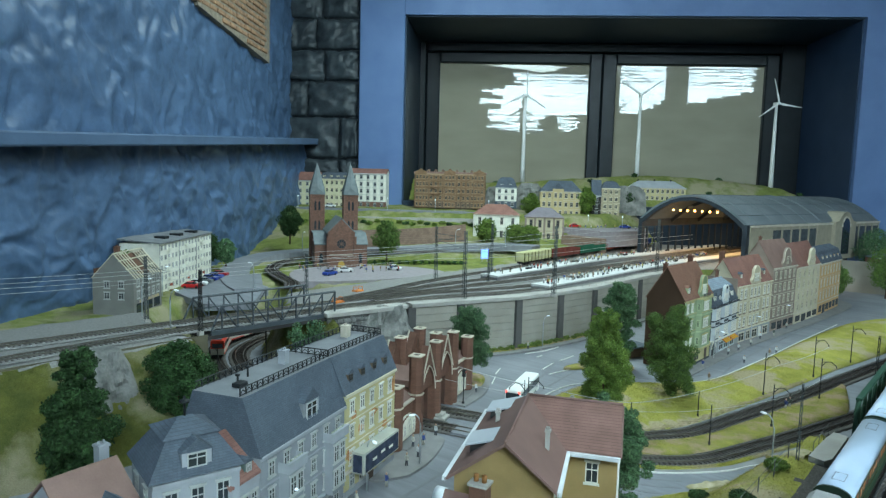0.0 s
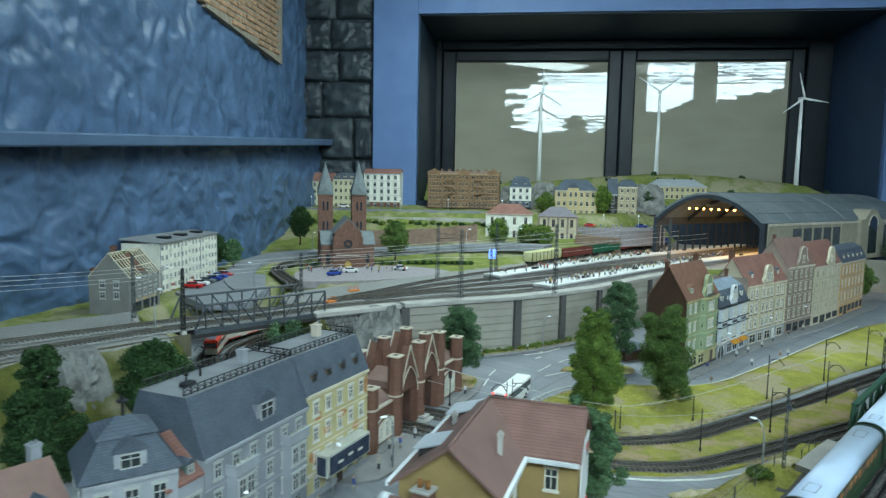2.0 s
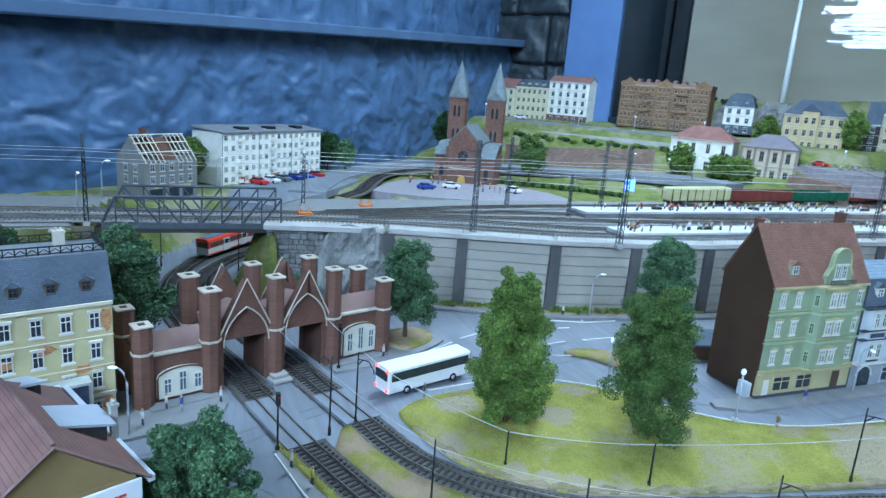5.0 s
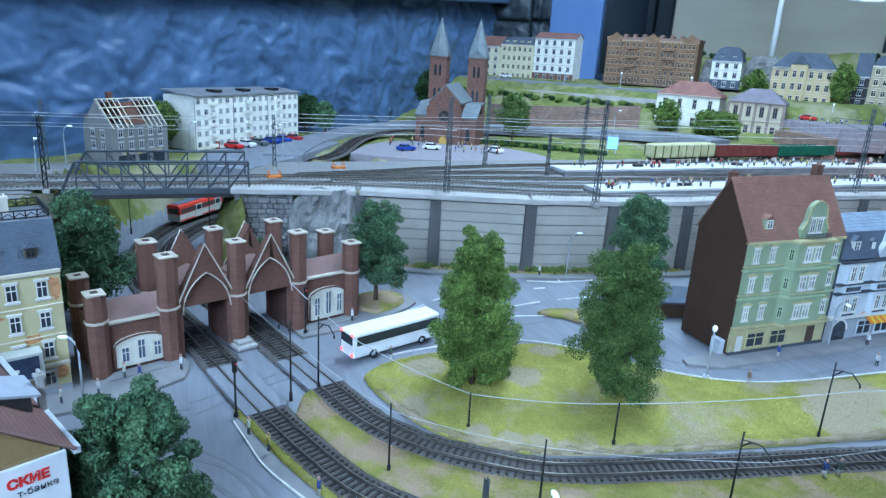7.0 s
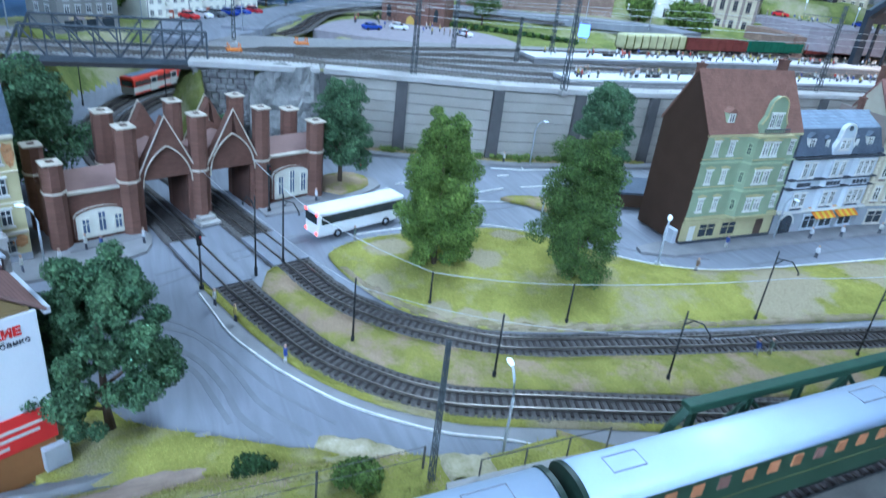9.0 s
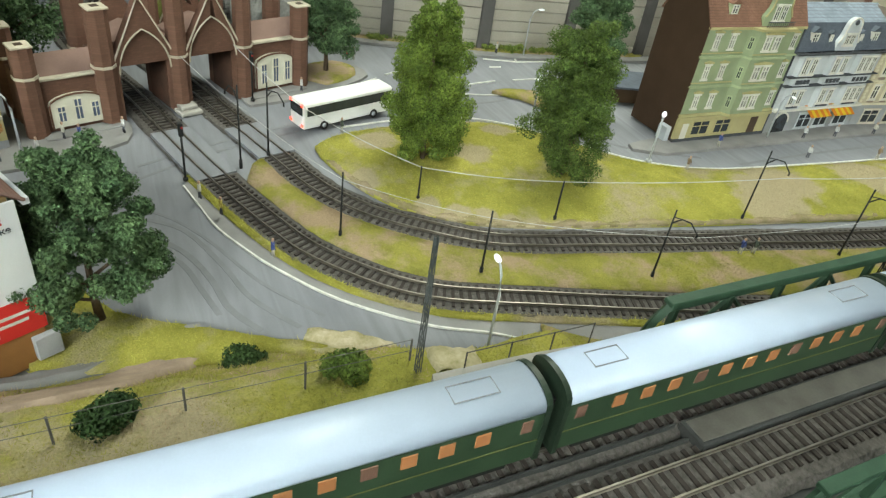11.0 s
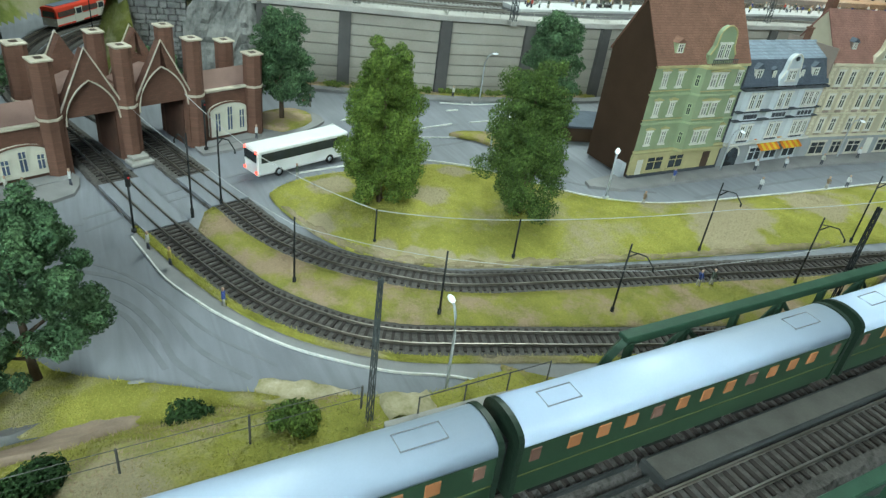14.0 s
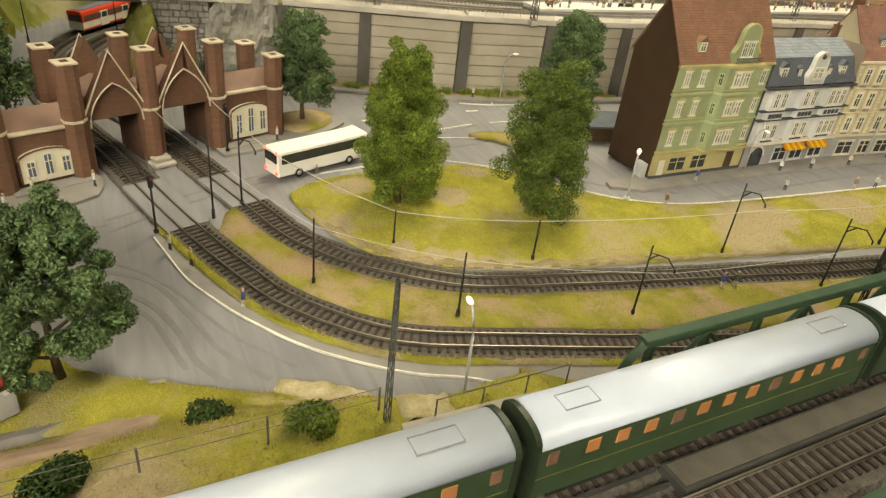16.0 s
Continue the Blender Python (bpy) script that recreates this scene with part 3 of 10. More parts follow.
while z < 1.24:
    d = 0.36 + 0.03 * (row % 2)
    while d < 1.04:
        w = rb_.uniform(0.055, 0.068)
        if 0.035 + 0.05 * abs(noise.noise(Vector((d * 6, z * 9, 4)))) < min(d - 0.32, 1.07 - d, 0.2) and z > 0.905 + 0.09 * (d - 0.36):
            bm = bmesh.new()
            k = rb_.uniform(0, 0.006)
            box(bm, -0.99, d + 0.003, z + 0.003, -0.957 + k, d + w - 0.003, z + 0.020, bevel=0.003)
            for v in bm.verts:
                v.co = ROOM @ v.co
            bmesh.ops.recalc_face_normals(bm, faces=bm.faces[:])
            part("brick", bm, BRICK_OLD, patch)
        d += w
    z += 0.024
    row += 1

# other walls, out of view, closing the room; the wall opposite has blinds in its windows
room_box("wall_behind_left", -1.7, -1.0, FLOOR_Z, -1.3, 5.6, CEIL_Z, BLUE_TRIM, label="blue wall", category="wall")
room_box("wall_end", 4.3, -1.0, FLOOR_Z, 4.5, 5.6, CEIL_Z, CEIL, label="plain wall", category="wall")
DW = 4.45
DAY = glow("daylight behind blinds", (0.86, 0.94, 1.0), 26.0)
for a, b in ((-1.7, -0.3), (1.42, 1.58), (2.16, 2.44), (3.3, 4.5)):
    room_box("wall_opposite", a, DW, 1.05, b, DW + 0.15, 2.05, DARK_TRIM, label="dark pier between the blinds", category="wall")
room_box("wall_opposite_low", -1.7, DW, FLOOR_Z, 4.5, DW + 0.15, 1.05, DARK_TRIM, label="dark wall under the windows", category="wall")
room_box("wall_opposite_top", -1.7, DW, 2.05, 4.5, DW + 0.15, CEIL_Z, DARK_TRIM, label="dark wall over the windows", category="wall")
rd = random.Random(12)


def daylit_rows(a, b):
    """Glowing strips added at one blind; their ragged ends shape the reflection in the panes."""
    z = 1.10
    while z < 2.03:
        tall = 0.036 if z < 1.66 else 0.026
        if a < 0:
            left = rd.uniform(0.18, 0.34) if z > 1.68 else rd.uniform(-0.24, 0.1)
            if z < 1.28:
                yield left + 0.1, rd.uniform(0.45, 0.68), z, tall * 0.8
                yield rd.uniform(0.78, 0.9), rd.uniform(0.95, 1.1), z, tall * 0.5
            elif z < 1.82:
                yield left, b, z, tall
        elif a < 2:
            low = 1.33 + rd.uniform(0, 0.03)
            if z > low:
                yield a, b - max(0.0, 1.5 - z) * 2.2, z, tall
        else:
            reach = a + (b - a) * min(1.0, max(0.0, (z - 1.46) / 0.18))
            if reach > a + 0.05:
                yield a, reach - rd.uniform(0, 0.08), z, tall
        z += 0.042


for a, b in ((-0.3, 1.42), (1.58, 2.16), (2.44, 3.3)):
    blind = thing("window_blind", Matrix(), "grey slatted blind in front of a daylit window", "blind", "blinds")
    bm = bmesh.new()
    for u0, u1, z, tall in daylit_rows(a, b):
        if u1 > u0:
            box(bm, u0, DW + 0.03, z, u1, DW + 0.04, z + tall)
    for v in bm.verts:
        v.co = ROOM @ v.co
    part("daylight", bm, DAY, blind)
    bm = bmesh.new()
    k = 1.07
    while k < 2.04:
        box(bm, a, DW + 0.05, k, b, DW + 0.06, k + 0.036)
        k += 0.04
    for v in bm.verts:
        v.co = ROOM @ v.co
    part("slats", bm, DARK_TRIM, blind)

# light panels hung over the landscape
for u, d, watts in ((0.02, 0.88, 15.5), (0.26, 1.62, 13.8), (1.3, 1.9, 2.5)):
    p = room(u, d)
    lamp_area("ceiling_lamp", (p.x, p.y, 1.45), (p.x, p.y, 0), 0.7, 0.35, watts, (0.93, 1.0, 0.97))

# ---- the layout's ground ----
WALL_LINE = [(-0.985, 0.80), (-0.962, 0.906), (-0.934, 1.055), (-0.902, 1.141), (-0.868, 1.228), (-0.832, 1.312), (-0.80, 1.445), (-0.778, 1.617), (-0.785, 2.0), (-0.75, 2.25), (-0.60, 2.42), (-0.57, 3.0), (-0.57, 3.5)]
RAILS_Z = 0.125


def wall_x(y):
    for (ax, ay), (bx, by) in zip(WALL_LINE, WALL_LINE[1:]):
        if y <= by:
            return ax + (bx - ax) * (y - ay) / (by - ay)
    return WALL_LINE[-1][0]


CUT = [(-0.60, 0.86), (-0.75, 0.80), (-0.927, 0.745), (-1.09, 0.745), (-1.22, 0.79), (-1.34, 0.875), (-1.40, 1.0), (-1.41, 1.12)]


def cut_distance(x, y):
    best = 9.0
    for (ax, ay), (bx, by) in zip(CUT, CUT[1:]):
        dx, dy = bx - ax, by - ay
        t = max(0, min(1, ((x - ax) * dx + (y - ay) * dy) / (dx * dx + dy * dy)))
        best = min(best, math.hypot(x - ax - t * dx, y - ay - t * dy))
    return best


def height(x, y):
    """The ground's height."""
    d = NX * x + NY * y + 3.27
    rise = ramp(d, (-0.56, 0.40), (-0.30, 0.425), (-0.06, 0.285), (0.12, 0.268), (0.26, 0.258), (0.36, 0.205), (0.47, 0.15), (0.80, 0.090), (3.0, 0.090))
    if d < -0.05:
        rise += 0.03 * math.sin(x * 4.1 + 1.0) * min(1, (-0.05 - d) / 0.2)
    back = ramp(x, (-1.36, 0.0), (-1.22, 1.0))
    z = rise + (RAILS_Z - rise) * back if d > -0.05 else rise
    w = wall_x(y)
    if y > 0.90:
        if x > w - 0.012:
            z = 0.0
    else:
        slope = ramp(x, (-1.0, 1.0), (-0.80, 0.0))
        z = z * slope
        z *= ramp(y, (0.895, 1.0), (0.90, 0.0)) if x > w else 1.0
    c = cut_distance(x, y)
    if x < -0.7 and y < 1.25:
        z *= ramp(c, (0.085, 0.0), (0.15, 1.0))
    if x > -0.3:
        foot = ramp(y, (0.70, -0.27), (0.78, -0.255), (0.90, -0.237), (0.93, -0.226), (0.955, -0.20), (0.972, -0.165), (0.985, -0.142))
        if y < 1.04:
            z = max(z, ramp(x, (foot, 0.0), (-0.137, 0.064)))
    return z


bm = bmesh.new()
X0, X1, Y0, Y1, CELL = -2.75, 0.04, -0.35, 3.75, 0.0095
nx, ny = int((X1 - X0) / CELL), int((Y1 - Y0) / CELL)
grid = {}
zone = {}
for i in range(nx + 1):
    for k in range(ny + 1):
        x, y = X0 + i * CELL, Y0 + k * CELL
        u, d = UX * x + UY * y, NX * x + NY * y + 3.27
        if u < -0.95 or d < -0.57 or (d < -0.01 and not N0 + 0.01 < u < N1 - 0.01):
            continue
        zz = height(x, y)
        bumpy = 0.0 if zz < 0.001 else 0.006 * noise.noise(Vector((x * 18, y * 18, 0))) + 0.002 * noise.noise(Vector((x * 60, y * 60, 5)))
        if RAILS_Z - 0.004 < zz < RAILS_Z + 0.004:
            bumpy = 0.0
        grid[i, k] = bm.verts.new((x, y, zz + bumpy - 0.001))
for i in range(nx):
    for k in range(ny):
        q = [(i, k), (i + 1, k), (i + 1, k + 1), (i, k + 1)]
        if all(c in grid for c in q):
            f = bm.faces.new([grid[c] for c in q])
            f.smooth = True
            x, y = X0 + (i + 0.5) * CELL, Y0 + (k + 0.5) * CELL
            zz = f.calc_center_median().z
            d = NX * x + NY * y + 3.27
            if zz < 0.004:
                f.material_index = 1
            elif abs(zz - RAILS_Z) < 0.006 and x > -1.3 and y > 0.3:
                f.material_index = 4
            elif x > -0.112 - 0.01 * noise.noise(Vector((x * 40, y * 40, 2))) and zz > 0.05:
                f.material_index = 2
            elif x > -0.3 and y < 1.05:
                f.material_index = 3
            else:
                # near left slope takes the dimmed turf, the rest the brighter one
                f.material_index = 0 if y < 0.9 and x > -1.25 else 5
ground = tagged(part("ground", bm, [GRASS_DEEP, ASPHALT, BALLAST, GRASS, STATION_STONE, GRASS_TOWN]), "model landscape ground with grass slopes, asphalt and gravel", "ground", kind="structure")
# edge board and frame that carry the landscape
bm = bmesh.new()
box(bm, X1, Y0, FLOOR_Z, X1 + 0.02, Y1 - 0.6, 0.06)
tagged(part("layout_fascia", bm, DARK_TRIM), "dark board along the edge of the model landscape", "fascia", kind="structure")
bm = bmesh.new()
box(bm, -0.9, Y0 - 0.02, FLOOR_Z, X1, Y0, 0.1)
tagged(part("layout_fascia", bm, DARK_TRIM), "dark end board of the model landscape", "fascia", kind="structure")

# ---- railway tracks ----
GAUGE = 0.0165
bm = bmesh.new()
box(bm, -0.0013, -0.0150, 0, 0.0013, 0.0150, 0.0022)
SLEEPER_ME = bpy.data.meshes.new("sleeper")
bm.to_mesh(SLEEPER_ME)
bm.free()
SLEEPER_ME.materials.append(SLEEPER)


def track(pts, z, label, ballast=True, sleepers="parts", step=0.0072, bed=0.021, group="tracks", rail=None, drop=0.006, stone=None):
    """A railway track along plan points: ballast bed, sleepers and two rails. z is the top of the rails, a number or heights at the points."""
    zs = z if isinstance(z, (list, tuple)) else [z] * len(pts)
    line = glide([Vector((x, y, zz)) for (x, y), zz in zip(pts, zs)], step)
    root = thing("railway_track", Matrix(), label, "track", group)
    if ballast:
        bm = bmesh.new()
        prof = [(-bed - drop, -0.0045 - drop), (-bed, -0.0040), (-0.0105, -0.0034), (0, -0.0033), (0.0105, -0.0034), (bed, -0.0040), (bed + drop, -0.0045 - drop)]
        rows = []
        for p, s, d in along(line):
            rows.append([bm.verts.new(p + s * (a + 0.0022 * noise.noise(Vector((p.x * 90, p.y * 90, a * 300))) * (abs(a) > 0.012)) + Vector((0, 0, h + 0.0007 * noise.noise(Vector((p.x * 300, p.y * 300, a * 400)))))) for a, h in prof])
        for r, q in zip(rows, rows[1:]):
            for k in range(len(prof) - 1):
                bm.faces.new((r[k], r[k + 1], q[k + 1], q[k]))
        bmesh.ops.recalc_face_normals(bm, faces=bm.faces[:])
        part("ballast", bm, stone or BALLAST, root)
    for side in (-1, 1):
        bm = bmesh.new()
        c = side * GAUGE / 2
        ribbon(bm, line, [(c - 0.0006, 0.0), (c - 0.0006, -0.0008), (c - 0.0002, -0.0009), (c - 0.0002, -0.0019), (c - 0.0010, -0.0021), (c - 0.0010, -0.0024), (c + 0.0010, -0.0024), (c + 0.0010, -0.0021), (c + 0.0002, -0.0019), (c + 0.0002, -0.0009), (c + 0.0006, -0.0008), (c + 0.0006, 0.0)])
        part("rail", bm, rail or RAIL, root)
    if sleepers == "parts":
        for p, s, d in along(line):
            o = new("sleeper", SLEEPER_ME)
            o.parent = root
            o.matrix_basis = pose(p.x, p.y, p.z - 0.0044, 0, 0, math.degrees(math.atan2(d.y, d.x)) + random.uniform(-1, 1))
    elif sleepers == "joined":
        bm = bmesh.new()
        for p, s, d in along(line):
            box(bm, -0.0013, -0.0150, 0, 0.0013, 0.0150, 0.0022, m=pose(p.x, p.y, p.z - 0.0044, 0, 0, math.degrees(math.atan2(d.y, d.x))))
        tagged(part("sleeper_rest", bm, PALE_SLEEPER if stone else SLEEPER, root), kind="stuff")
    return root


ZT = 0.006
TRAM_LOW = [(-0.62, 0.832), (-0.528, 0.858), (-0.464, 0.8785), (-0.393, 0.9045), (-0.342, 0.928), (-0.289, 0.9715), (-0.2605, 1.0095), (-0.2425, 1.052), (-0.2265, 1.0965), (-0.2015, 1.1665), (-0.170, 1.262), (-0.14, 1.36), (-0.11, 1.47)]
TRAM_UP = [(-0.66, 0.895), (-0.563, 0.9255), (-0.508, 0.9425), (-0.451, 0.9605), (-0.415, 0.981), (-0.384, 1.0055), (-0.3485, 1.048), (-0.322, 1.0875), (-0.307, 1.131), (-0.293, 1.19), (-0.2765, 1.257), (-0.2485, 1.386), (-0.2315, 1.46), (-0.205, 1.60), (-0.165, 1.80), (-0.11, 2.05)]
track(TRAM_LOW, ZT, "grassy tram track with dark sleepers curving from the gate", drop=0.002)
track(TRAM_UP, ZT, "tram track with dark sleepers curving round the meadow", drop=0.002)
# behind the gate, in the cutting
track([(-0.62, 0.832), (-0.70, 0.808), (-0.80, 0.775), (-0.927, 0.742), (-1.06, 0.735), (-1.18, 0.765), (-1.29, 0.83), (-1.36, 0.93), (-1.38, 1.05), (-1.38, 1.15)], ZT, "tram track in the cutting behind the gate", sleepers="joined", drop=0.002)
track([(-0.66, 0.895), (-0.76, 0.862), (-0.86, 0.82), (-0.95, 0.79), (-1.06, 0.782), (-1.16, 0.81), (-1.25, 0.865), (-1.31, 0.95), (-1.33, 1.05), (-1.33, 1.15)], ZT, "tram track in the cutting under the bridge", sleepers="joined", drop=0.002)
# main line by the aisle
MAIN_A, MAIN_B, MAIN_Z = -0.056, -0.009, 0.078
track([(MAIN_A, -0.3), (MAIN_A, 0.3), (MAIN_A, 0.9), (MAIN_A, 1.5), (MAIN_A, 2.1)], MAIN_Z, "main line track with dark sleepers on gravel", sleepers="joined", ballast=True, drop=0.004)
track([(MAIN_B, -0.3), (MAIN_B, 0.3), (MAIN_B, 0.9), (MAIN_B, 1.5), (MAIN_B, 2.1)], MAIN_Z, "main line track with worn rails in ballast", sleepers="parts", ballast=True, drop=0.004)
# station plateau: through tracks along the retaining wall and into the hall
SZ = RAILS_Z + 0.006
for pts, lab in (
    ([(-1.01, 0.30), (-1.02, 0.55), (-1.01, 0.75), (-1.0, 0.92), (-0.975, 1.06), (-0.94, 1.18), (-0.895, 1.30), (-0.86, 1.44), (-0.842, 1.60), (-0.845, 1.9), (-0.80, 2.35), (-0.78, 2.9), (-0.78, 3.3)], "station track along the retaining wall"),
    ([(-1.10, 0.30), (-1.085, 0.55), (-1.07, 0.75), (-1.06, 0.92), (-1.04, 1.08), (-1.02, 1.25), (-1.0, 1.40), (-0.975, 1.60), (-0.955, 1.9), (-0.92, 2.35), (-0.90, 3.3)], "station track between the platforms"),
    ([(-1.055, 0.98), (-1.06, 1.1), (-1.065, 1.25), (-1.06, 1.42), (-1.03, 1.6), (-0.995, 1.9), (-0.96, 2.35), (-0.94, 3.3)], "second station track between the platforms"),
    ([(-1.07, 1.0), (-1.09, 1.15), (-1.12, 1.3), (-1.14, 1.5), (-1.15, 1.75), (-1.185, 2.05), (-1.2, 2.4), (-1.215, 2.8), (-1.215, 3.0)], "siding with goods wagons"),
    ([(-1.02, 1.05), (-1.0, 1.2), (-0.945, 1.35), (-0.905, 1.5), (-0.89, 1.7), (-0.885, 1.9), (-0.85, 2.35), (-0.84, 3.3)], "station track beside the pale platform"),
):
    track(pts, SZ, lab, sleepers="joined", drop=0.001, stone=STATION_STONE)

# ---- buildings: materials ----
def plaster(name, col, rough=0.8):
    return surf(name, col, tuple(c * 0.78 for c in col), scale=45, rough=rough, bump=0.25, fine=1100)


WIN_WHITE = plaster("white window paint", (0.64, 0.62, 0.55), 0.5)
WIN_CREAM = plaster("cream window trim", (0.62, 0.56, 0.40), 0.6)
WIN_DARK = plaster("dark window frame", (0.05, 0.045, 0.04), 0.5)
GLASS = surf("dark window pane", (0.035, 0.042, 0.05), (0.02, 0.025, 0.03), scale=80, rough=0.08, bump=0.0, spec=0.7)
LACE = surf("curtained window pane", (0.45, 0.44, 0.40), (0.12, 0.12, 0.12), scale=120, rough=0.15, bump=0.0, spec=0.6)
SLATE = pattern("slate roof", (0.085, 0.10, 0.125), (0.055, 0.066, 0.083), 0.0036, 0.0020, vary=0.10, bump=0.4)
TILE_RED = pattern("red tile roof", (0.24, 0.125, 0.10), (0.17, 0.088, 0.07), 0.0032, 0.0028, vary=0.10)
TILE_BROWN = pattern("brown tile roof", (0.195, 0.102, 0.07), (0.125, 0.066, 0.047), 0.0032, 0.0028, vary=0.12)
BRICK = pattern("red brick", (0.135, 0.070, 0.048), (0.115, 0.062, 0.045), 0.0056, 0.0025, vary=0.10, bump=0.2)
BRICK_CHURCH = pattern("church brick", (0.16, 0.085, 0.06), (0.13, 0.085, 0.068), 0.0046, 0.0022, vary=0.25)
ZINC = surf("zinc roof sheet", (0.45, 0.47, 0.5), (0.36, 0.38, 0.41), scale=30, rough=0.45, bump=0.05, metal=0.2)
FELT = surf("grey roofing felt", (0.22, 0.225, 0.235), (0.155, 0.16, 0.17), scale=35, rough=0.9, bump=0.35, fine=700)
IRON = surf("black ironwork", (0.018, 0.02, 0.022), (0.01, 0.011, 0.012), scale=60, rough=0.5, bump=0.1)
ROOF_PLAIN = surf("brown roof sheet", (0.225, 0.145, 0.122), (0.17, 0.108, 0.09), scale=40, rough=0.85, bump=0.3, fine=600)
CREAM_TRIM = surf("pale stone trim", (0.55, 0.50, 0.40), (0.40, 0.36, 0.29), scale=60, rough=0.8, bump=0.2)
DOOR = surf("dark wooden door", (0.07, 0.045, 0.03), scale=60, rough=0.55)


def plan_pose(a, b, z):
    """A pose at a whose x runs to b; y then runs into the building."""
    return pose(a[0], a[1], z, 0, 0, math.degrees(math.atan2(b[1] - a[1], b[0] - a[0])))


WINDOW_SHAPES = {}


def window_shapes(w, h, frame, pane, style):
    key = (round(w, 5), round(h, 5), frame.name, pane.name, style)
    if key not in WINDOW_SHAPES:
        t = 0.0011
        y0, y1 = -0.0013, 0.0006
        xs = [-w / 2, -w / 2 + t, -t * 0.35, t * 0.35, w / 2 - t, w / 2]
        zs = [0, t, h * 0.62, h * 0.62 + t * 0.7, h - t, h]
        bm = bmesh.new()
        g = [[bm.verts.new((x, y0, z)) for z in zs] for x in xs]
        for i in range(5):
            for k in range(5):
                if not (i in (1, 3) and k in (1, 3)):
                    bm.faces.new((g[i][k], g[i + 1][k], g[i + 1][k + 1], g[i][k + 1]))
        e = bmesh.ops.extrude_face_region(bm, geom=bm.faces[:])
        for v in [q for q in e["geom"] if isinstance(q, bmesh.types.BMVert)]:
            v.co.y = y1
        bmesh.ops.recalc_face_normals(bm, faces=bm.faces[:])
        made = [("window", bm, frame)]
        bm = bmesh.new()
        box(bm, -w / 2 + t * 0.5, -0.0004, t * 0.5, w / 2 - t * 0.5, 0.0003, h - t * 0.5)
        made.append(("pane", bm, pane))
        if style == "trim":
            bm = bmesh.new()
            box(bm, -w / 2 - 0.0016, -0.0018, -0.0022, w / 2 + 0.0016, 0.0004, -0.0002)
            made.append(("sill", bm, frame))
            bm = bmesh.new()
            box(bm, -w / 2 - 0.0014, -0.0022, h + 0.0002, w / 2 + 0.0014, 0.0004, h + 0.0022)
            made.append(("lintel", bm, frame))
        out = []
        for name, bm, mat in made:
            me = bpy.data.meshes.new(name)
            bm.to_mesh(me)
            bm.free()
            me.materials.append(mat)
            out.append((name, me))
        WINDOW_SHAPES[key] = out
    return WINDOW_SHAPES[key]


def add_window(parent, m, w, h, frame=None, pane=None, style="trim"):
    shapes = window_shapes(w, h, frame or WIN_WHITE, pane or GLASS, style)
    o = new("window", shapes[0][1])
    o.parent = parent
    o.matrix_basis = m
    deep = parent.parent is not None
    for name, me in shapes[1:]:
        p = new(name, me)
        p.parent = parent if deep else o
        if deep:
            p.matrix_basis = m
    return o


def windows(parent, xs, zs, w, h, y=0.0, frame=None, pane=None, style="trim", turn=None):
    for z in zs:
        for x in xs:
            m = Matrix.Translation((x, y, z))
            add_window(parent, (turn or Matrix()) @ m, w, h, frame, pane, style)


def spread(lo, hi, n):
    return [lo + (hi - lo) * (i + 0.5) / n for i in range(n)]


def gable_roof(h, L, D, eave, ridge, mat, over=0.003, t=0.0025, x0=None, x1=None):
    x0, x1 = -over if x0 is None else x0, L + over if x1 is None else x1
    sl = (ridge - eave) / (D / 2)
    bm = bmesh.new()
    prism(bm, [(-over, eave - over * sl), (D / 2, ridge), (D + over, eave - over * sl), (D + over, eave - over * sl + t), (D / 2, ridge + t), (-over, eave - over * sl + t)], x0, x1, "x")
    return part("roof", bm, mat, h)


def body_gable(h, L, D, eave, ridge, mat, side=None):
    bm = bmesh.new()
    prism(bm, [(0, 0), (D, 0), (D, eave), (D / 2, ridge - 0.0005), (0, eave)], 0, L, "x")
    mats = [mat]
    if side:
        mats.append(side)
        for f in bm.faces:
            if abs(f.normal.x) > 0.9:
                f.material_index = 1
    bm.normal_update()
    if side:
        for f in bm.faces:
            f.material_index = 1 if abs(f.normal.x) > 0.9 else 0
    return part("wall", bm, mats, h)


def body_box(h, L, D, top, mat, side=None, z0=0.0):
    bm = bmesh.new()
    box(bm, 0, 0, z0, L, D, top)
    bm.normal_update()
    for f in bm.faces:
        f.material_index = 1 if side and (abs(f.normal.x) > 0.9 or f.normal.y > 0.9) else 0
    return part("wall", bm, [mat, side] if side else mat, h)


